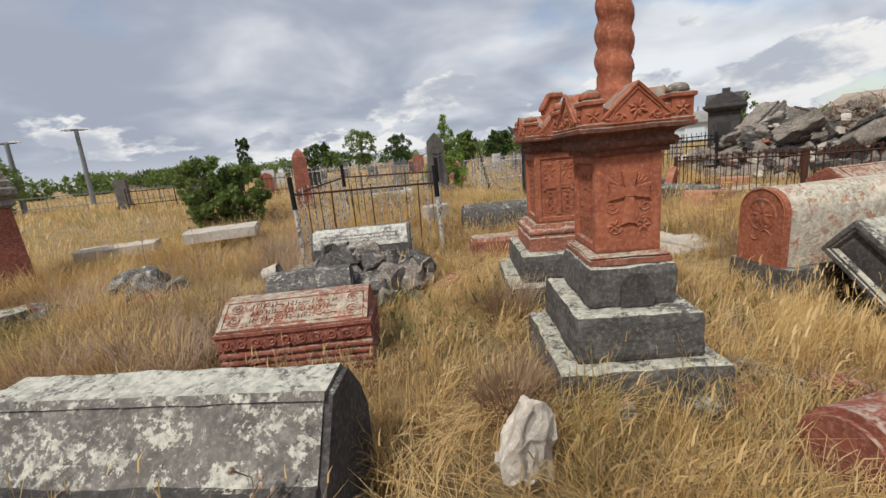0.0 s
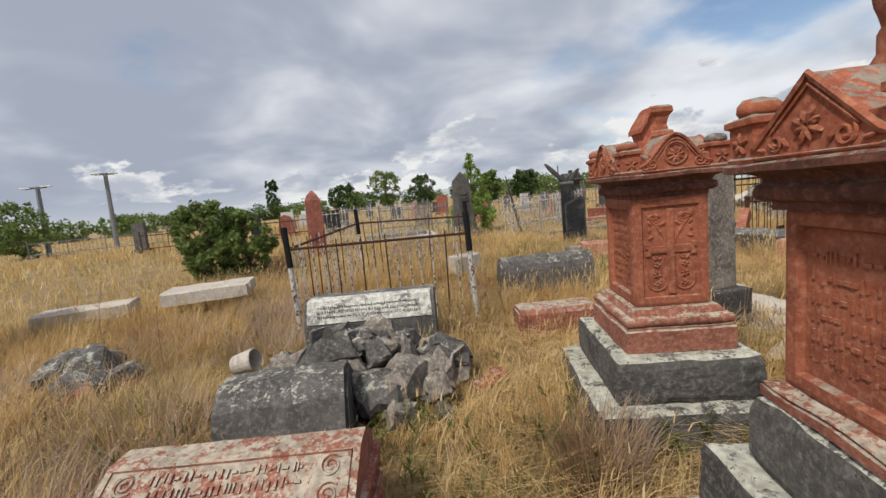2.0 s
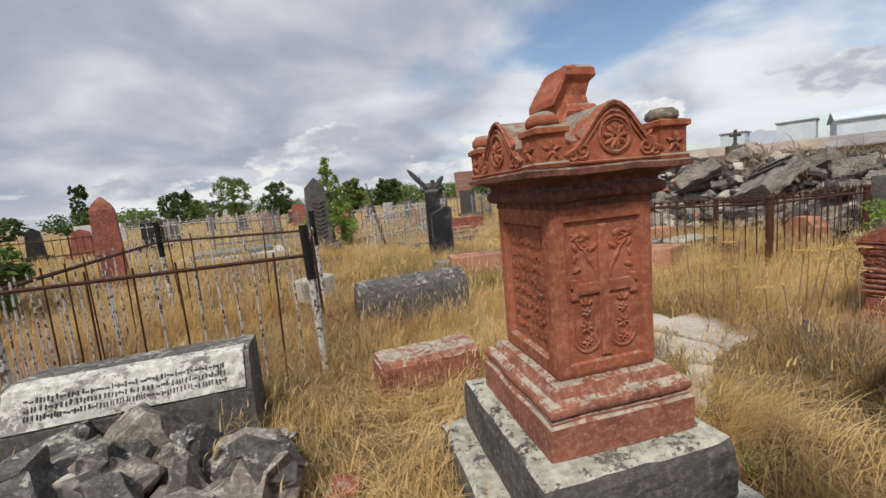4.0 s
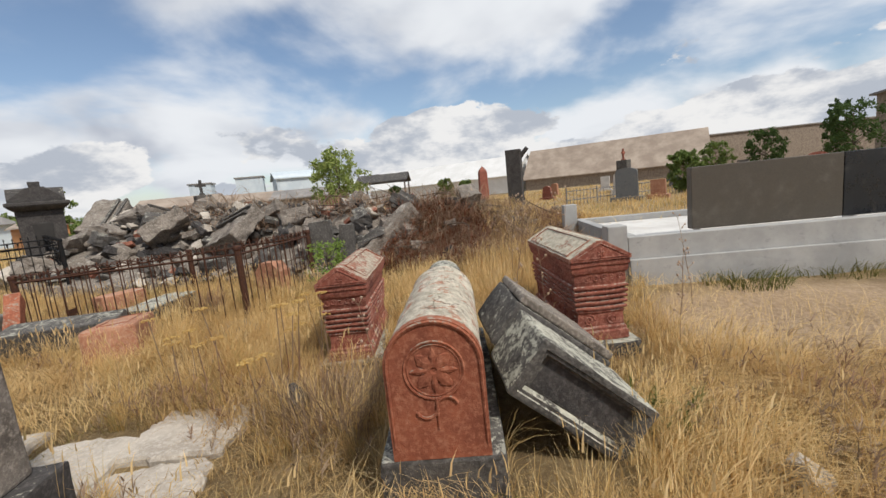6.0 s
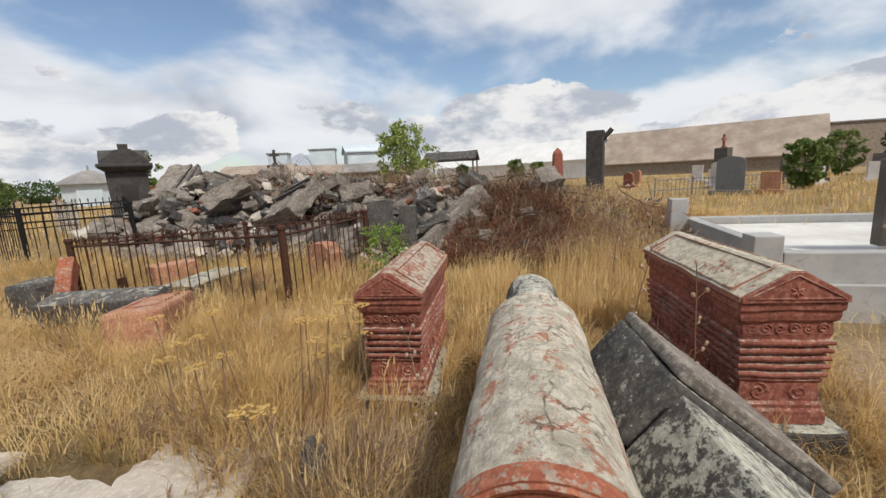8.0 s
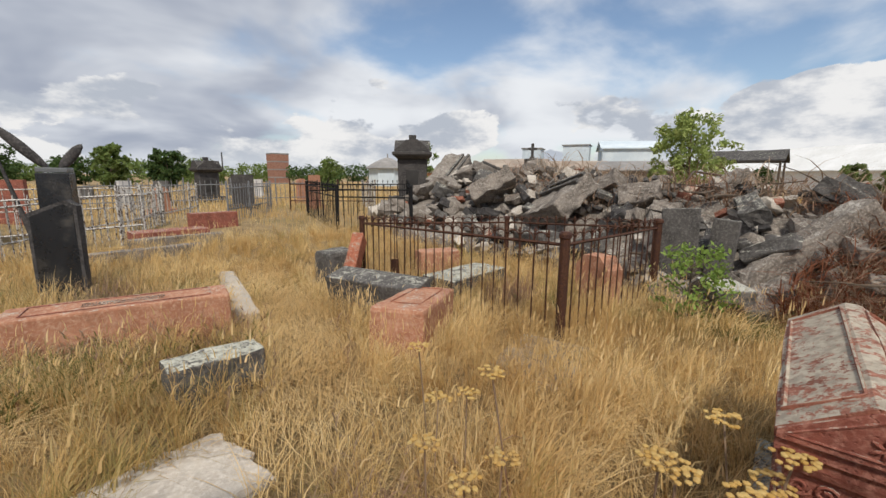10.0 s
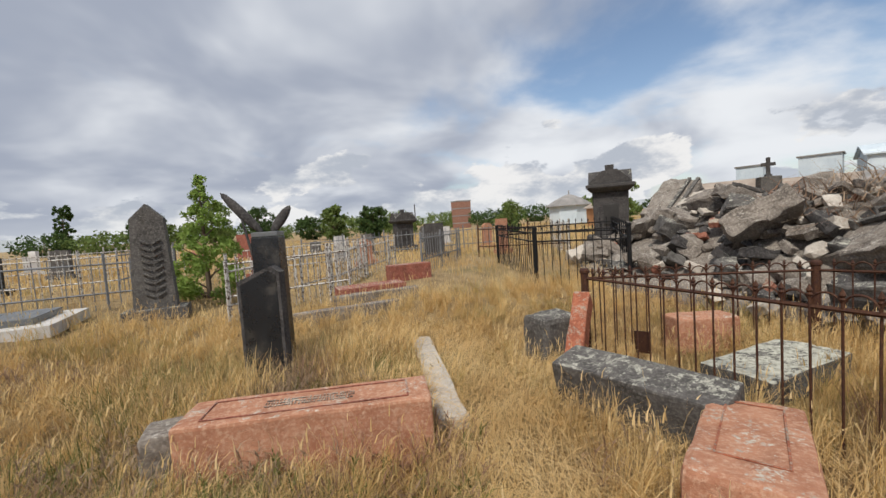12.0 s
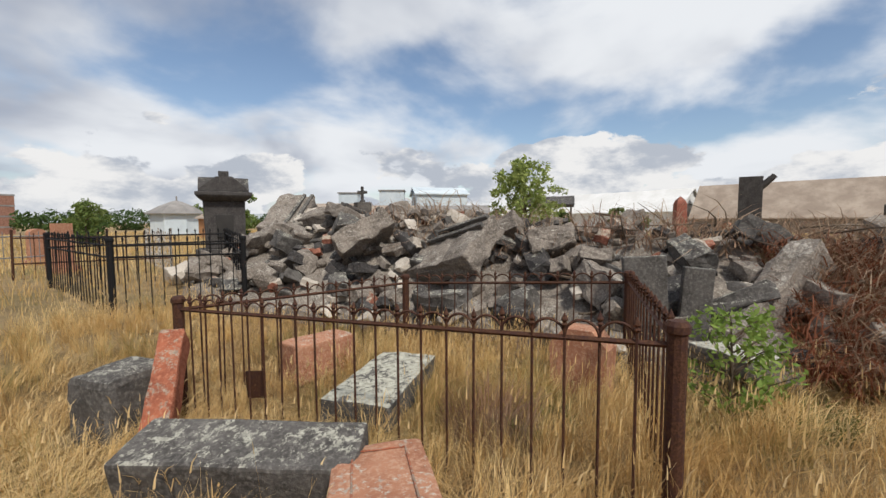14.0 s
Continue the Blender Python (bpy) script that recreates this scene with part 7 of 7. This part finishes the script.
for i, (a, c, h, mat, lab) in enumerate((
    ((1.0, 12.6), (2.5, 14.6), 0.95, WHITE_IRON, "flaking white iron grave railing"), ((2.5, 14.6), (4.2, 17.8), 0.9, WHITE_IRON, "flaking white iron grave railing"), ((-0.2, 18.2), (3.4, 18.4), 0.95, WHITE_IRON, "flaking white iron grave railing"),
    ((2.6, 14.6), (3.3, 16.6), 0.9, WHITE_IRON, "flaking white iron grave railing"), ((4.6, 15.6), (6.4, 18.6), 0.95, GREY_IRON, "grey iron grave railing"), ((-6.0, 16.0), (-2.2, 16.4), 1.0, WHITE_IRON, "white scalloped grave railing"),
    ((-2.2, 16.4), (-2.0, 19.0), 1.0, GREY_IRON, "grey iron grave railing"), ((0.85, 13.3), (2.85, 13.6), 1.0, WHITE_IRON, "flaking white iron grave railing"), ((-2.9, 13.6), (-0.9, 14.5), 0.95, GREY_IRON, "grey iron grave railing"), ((-12.0, 15.0), (-6.6, 17.0), 0.85, RUST, "rusty iron grave railing"), ((1.2, 22.0), (9.0, 21.0), 1.0, GREY_IRON, "grey iron grave railing"), ((-10.0, 22.0), (-3.0, 22.6), 1.0, WHITE_IRON, "white iron grave railing"),
    ((9.4, 17.0), (10.6, 20.4), 1.0, WHITE_IRON, "white iron grave railing"), ((20.0, 1.0), (23.0, -5.0), 0.7, GREY_IRON, "grey iron grave railing"), ((-20.0, 18.0), (-12.5, 20.0), 0.9, GREY_IRON, "grey iron grave railing"), ((7.0, 18.5), (9.4, 17.0), 1.0, RUST, "rusty iron grave railing"))):
    simple_fence(a, c, h, mat, "far_railing", lab, 0.17, 2, i)


def burnt_pole():
    ob = part("charred_pole", rod((0, 0, 0), (-0.35, 0, 1.75), 0.05, None, 6, 0.015), BLACKSTONE)
    ob.location = (1.35, 13.9, land(1.35, 13.9))
    tagged(ob, "charred leaning dead trunk by the white railing", "pole")


burnt_pole()

# ---- walled plot with long headstones ----


def walled_plot():
    t = thing("walled_grave", pose(6.12, 1.66, land(6.1, 1.6) - 0.05, 0, 0, -84), "concrete walled family grave with a white gravel bed", "grave", "graves")
    # local x runs along the wall to the south, y towards the east
    part("front_wall", block(9.0, 0.14, 0.62, 5, 0.003, 0.01, 1, Matrix.Translation((4.5, 0.07, 0))), CONCRETE, t)
    part("footing", block(9.0, 0.06, 0.36, 4, 0.003, 0.008, 2, Matrix.Translation((4.5, -0.032, 0))), CONCRETE, t)
    part("side_wall", block(0.14, 2.6, 0.62, 4, 0.003, 0.01, 3, Matrix.Translation((0.07, 1.445, 0))), CONCRETE, t)
    part("back_wall", block(9.0, 0.14, 0.60, 4, 0.003, 0.01, 4, Matrix.Translation((4.5, 2.82, 0))), CONCRETE, t)
    part("corner_post", block(0.22, 0.24, 0.76, 2, 0.003, 0.012, 5, Matrix.Translation((-0.115, 0.12, 0))), CONCRETE, t)
    part("corner_post", block(0.22, 0.24, 0.90, 2, 0.003, 0.012, 6, Matrix.Translation((-0.115, 2.6, 0))), CONCRETE, t)
    part("gravel_bed", block(8.7, 2.56, 0.50, 6, 0.01, 0.0, 7, Matrix.Translation((4.52, 1.445, 0))), CHIPS, t, "white marble chippings")
    for x, w, mat, lab in ((1.78, 1.72, BROWN_GRANITE, "long brown polished granite headstone standing on a concrete wall"), (3.80, 2.30, BLACK_GRANITE, "long black polished granite headstone standing on a concrete wall"), (6.3, 2.4, BLACK_GRANITE, "long black polished granite headstone standing on a concrete wall")):
        s = thing("long_headstone", pose(6.12, 1.66, land(6.1, 1.6) - 0.05, 0, 0, -84) @ Matrix.Translation((x, 0.50, 0.503)), lab, "gravestone", "long headstones")
        part("slab", block(w, 0.12, 0.76, 3, 0.001, 0.008, 8, Matrix.Translation((0, 0, 0.085))), mat, s)
        part("foot", block(w * 0.9, 0.2, 0.082, 2, 0.002, 0.006, 9), CHIPS, s)


walled_plot()

# ---- far buildings, masts and hills ----


def shed(name, x, y, turn, L, w, h, rise, wall, roof, label, windows=0, win_w=0.9, win_z=0.5):
    t = thing(name, pose(x, y, land(x, y) - 0.1, 0, 0, turn), label, "building", "far buildings")
    part("wall", block(L, w, h, 2, 0.0, 0.0, 0, None), wall, t)
    if rise > 0:
        b = extrude([(-w / 2 - 0.3, h - 0.1), (-w / 2 - 0.3, h + 0.03), (0, h + rise + 0.1), (w / 2 + 0.3, h + 0.03), (w / 2 + 0.3, h - 0.1), (0, h + rise - 0.05)], L + 0.6, 24, 0.02, 1, Matrix.Translation((-L / 2 - 0.3, 0, 0)))
        part("roof", b, roof, t)
        part("gable_wall", extrude([(-w / 2, h + 0.002), (0, h + rise - 0.06), (w / 2, h + 0.002)], L - 0.1, 1, 0, 1, Matrix.Translation((-L / 2 + 0.05, 0, 0))), wall, t)
    else:
        part("roof", block(L + 0.3, w + 0.3, 0.14, 1, 0, 0.01, 0, Matrix.Translation((0, 0, h + 0.003))), roof, t)
    for k in range(windows):
        wx = -L / 2 + L * (k + 0.5) / windows
        wn = part("window", block(win_w, 0.06, min(1.1, h * 0.4), 0, 0, 0, 0, Matrix.Translation((wx, -w / 2 - 0.02, h * win_z))), DARK, t)
        part("frame", block(0.06, 0.04, min(1.1, h * 0.4), 0, 0, 0, 0, Matrix.Translation((wx, -w / 2 - 0.07, h * win_z))), WALL_WHITE, wn)
    return t


# the long barns to the east
shed("long_barn", 60, -8.8, 73, 21, 9, 1.5, 3.9, BLOCKWALL, ROOF_TAN, "long stone barn under a weathered tan roof", 6)
shed("long_barn", 70, 15, 66, 28, 9, 2.4, 2.9, WALL_WHITE, WALL_WHITE, "long low white shed far behind the graves", 0)
shed("block_house", 64, -34, 96, 34, 9, 4.6, 0, BLOCKWALL, ROOF_GREY, "long grey block building with a flat roof", 9)
t_wall = shed("stone_building", 38, -30, 118, 14, 6, 5.0, 0.4, BLOCKWALL, ROOF_GREY, "rough field-stone building above the trees", 0)
shed("white_house", 56, 34, 128, 7.0, 6, 5.0, 1.0, WALL_PALE, WALL_PALE, "pale blue metal-clad house", 4)
shed("container_house", 52.5, 39.5, 120, 3.4, 3, 5.5, 0, WALL_PALE, ROOF_GREY, "small pale boxy upper storey", 2)
shed("container_house", 50.5, 45.5, 120, 2.6, 3, 5.2, 0, WALL_PALE, ROOF_GREY, "small pale boxy upper storey", 1)
shed("low_house", 44, 34, 125, 7, 5, 2.2, 1.0, BRICK, ROOF_TAN, "low house with a tan gabled roof", 1)
shed("low_house", 43, 42, 115, 8, 5, 2.5, 1.0, BLOCKWALL, ROOF_TAN, "low house with a tan gabled roof", 1)
shed("low_house", 46, 27, 110, 8, 5, 2.2, 0.9, BLOCKWALL, ROOF_GREY, "low house with a grey roof", 1)
shed("low_house", -62, 84, 40, 7, 5, 2.2, 0.8, BLOCKWALL, ROOF_GREY, "low grey house beyond the field", 1)


def tower():
    t = thing("brick_tower", pose(19.5, 64, 0, 0, 0, 10), "square brick water tower with rusty bands", "tower", "far buildings")
    part("shaft", block(2.0, 2.0, 4.4, 6, 0.0, 0.02, 0, None, 1.08), BRICK, t)
    for k in range(4):
        part("band", block(2.08 + 0.04 * k, 2.08 + 0.04 * k, 0.16, 0, 0, 0.0, 0, Matrix.Translation((0, 0, 1.1 + k * 1.05))), ROOF_GREY, t)
    m = thing("mast", pose(13.0, 66, 0), "thin dark metal mast on the skyline", "mast", "masts")
    part("pole", rod((0, 0, 0), (0, 0, 4.4), 0.12, None, 6, 0.08), BLACKSTONE, m)


tower()


def domed_hut():
    t = thing("domed_pavilion", pose(25.6, 44.5, land(25, 44) - 0.1, 0, 0, 10), "octagonal pavilion with a grey conical metal roof", "building", "far buildings")
    part("wall", lathe([(2.1, 0), (2.1, 1.9)], 8), WALL_PALE, t)
    part("roof", lathe([(2.5, 1.88), (2.5, 1.95), (1.5, 2.55), (0.5, 3.0), (0.08, 3.1), (0.06, 3.5)], 8), ROOF_GREY, t)
    t = thing("orange_shed", pose(24.2, 36.5, land(24, 36) - 0.1, 0, 0, -10), "small rusty orange sheet-metal shed", "building", "far buildings")
    part("wall", block(2.3, 2.2, 1.6, 2, 0.01, 0.02, 1), ORANGE, t)
    part("roof", lathe([(1.35, 1.603), (1.3, 1.7), (0.7, 2.1), (0.05, 2.2)], square=True), ROOF_TAN, t)


domed_hut()


def shelter():
    t = thing("open_shelter", pose(29.8, 12.6, land(29, 12) - 0.1, 0, 0, 100), "open shelter with a dark sagging roof on posts", "shelter", "far buildings")
    b = extrude([(-1.6, 2.3), (-1.6, 2.38), (0, 2.95), (1.6, 2.38), (1.6, 2.3), (0, 2.8)], 3.6, 8, 0.03, 4, Matrix.Translation((-1.8, 0, 0)))
    part("roof", b, BLACKSTONE, t)
    for x in (-1.6, 1.6):
        for y in (-1.4, 1.4):
            part("post", rod((x, y, 0), (x, y, 2.36), 0.06, None, 6), BARK, t)


shelter()


def street_lamp(x, y, h, turn, label):
    t = thing("lamp_post", pose(x, y, land(x, y) - 0.1, 0, 0, turn), label, "lamp post", "lamp posts")
    part("pole", rod((0, 0, 0), (0.1, 0, h), 0.13, None, 8, 0.10), GREY_IRON, t)
    part("cross_arm", rod((-0.40, 0, h), (0.48, 0, h + 0.05), 0.06, None, 6), GREY_IRON, t)
    part("lamp_head", block(0.45, 0.18, 0.07, 1, 0, 0.02, 0, Matrix.Translation((0.45, 0, h + 0.03))), WALL_WHITE, t)
    part("lamp_head", block(0.45, 0.18, 0.07, 1, 0, 0.02, 0, Matrix.Translation((-0.38, 0, h - 0.03))), WALL_WHITE, t)


street_lamp(-16.2, 12.6, 3.7, 30, "grey lamp post with a double cross arm")
street_lamp(-22.3, 20.9, 3.7, 30, "grey lamp post with a double cross arm")
street_lamp(-20.3, 22.9, 4.3, 60, "grey lamp post with a double cross arm")
street_lamp(-20.6, 13.95, 4.0, 60, "grey lamp post with a double cross arm")


def hills():
    for k, (r, top, seed, a0, a1) in enumerate(((900, 26, 1, -180, 180), (1500, 60, 2, -60, 40))):
        bm = bmesh.new()
        n = 160
        rows = [[], [], []]
        for i in range(n + 1):
            a = radians(a0 + (a1 - a0) * i / n)
            h = top * (0.35 + 0.65 * (0.5 + 0.5 * noise.noise(Vector((math.cos(a) * 2.2, math.sin(a) * 2.2, seed)))))
            for j, (rr, z) in enumerate(((r, -5), (r * 1.15, h), (r * 1.4, h * 0.7))):
                rows[j].append(bm.verts.new((rr * math.cos(a), rr * math.sin(a), z)))
        for u, v in zip(rows, rows[1:]):
            for i in range(n):
                bm.faces.new((u[i], u[i + 1], v[i + 1], v[i]))
        tagged(part("backdrop_hills", bm, HILL, smooth=True), "low hills along the horizon, haze painted into their colour", "hills", kind="structure")


hills()
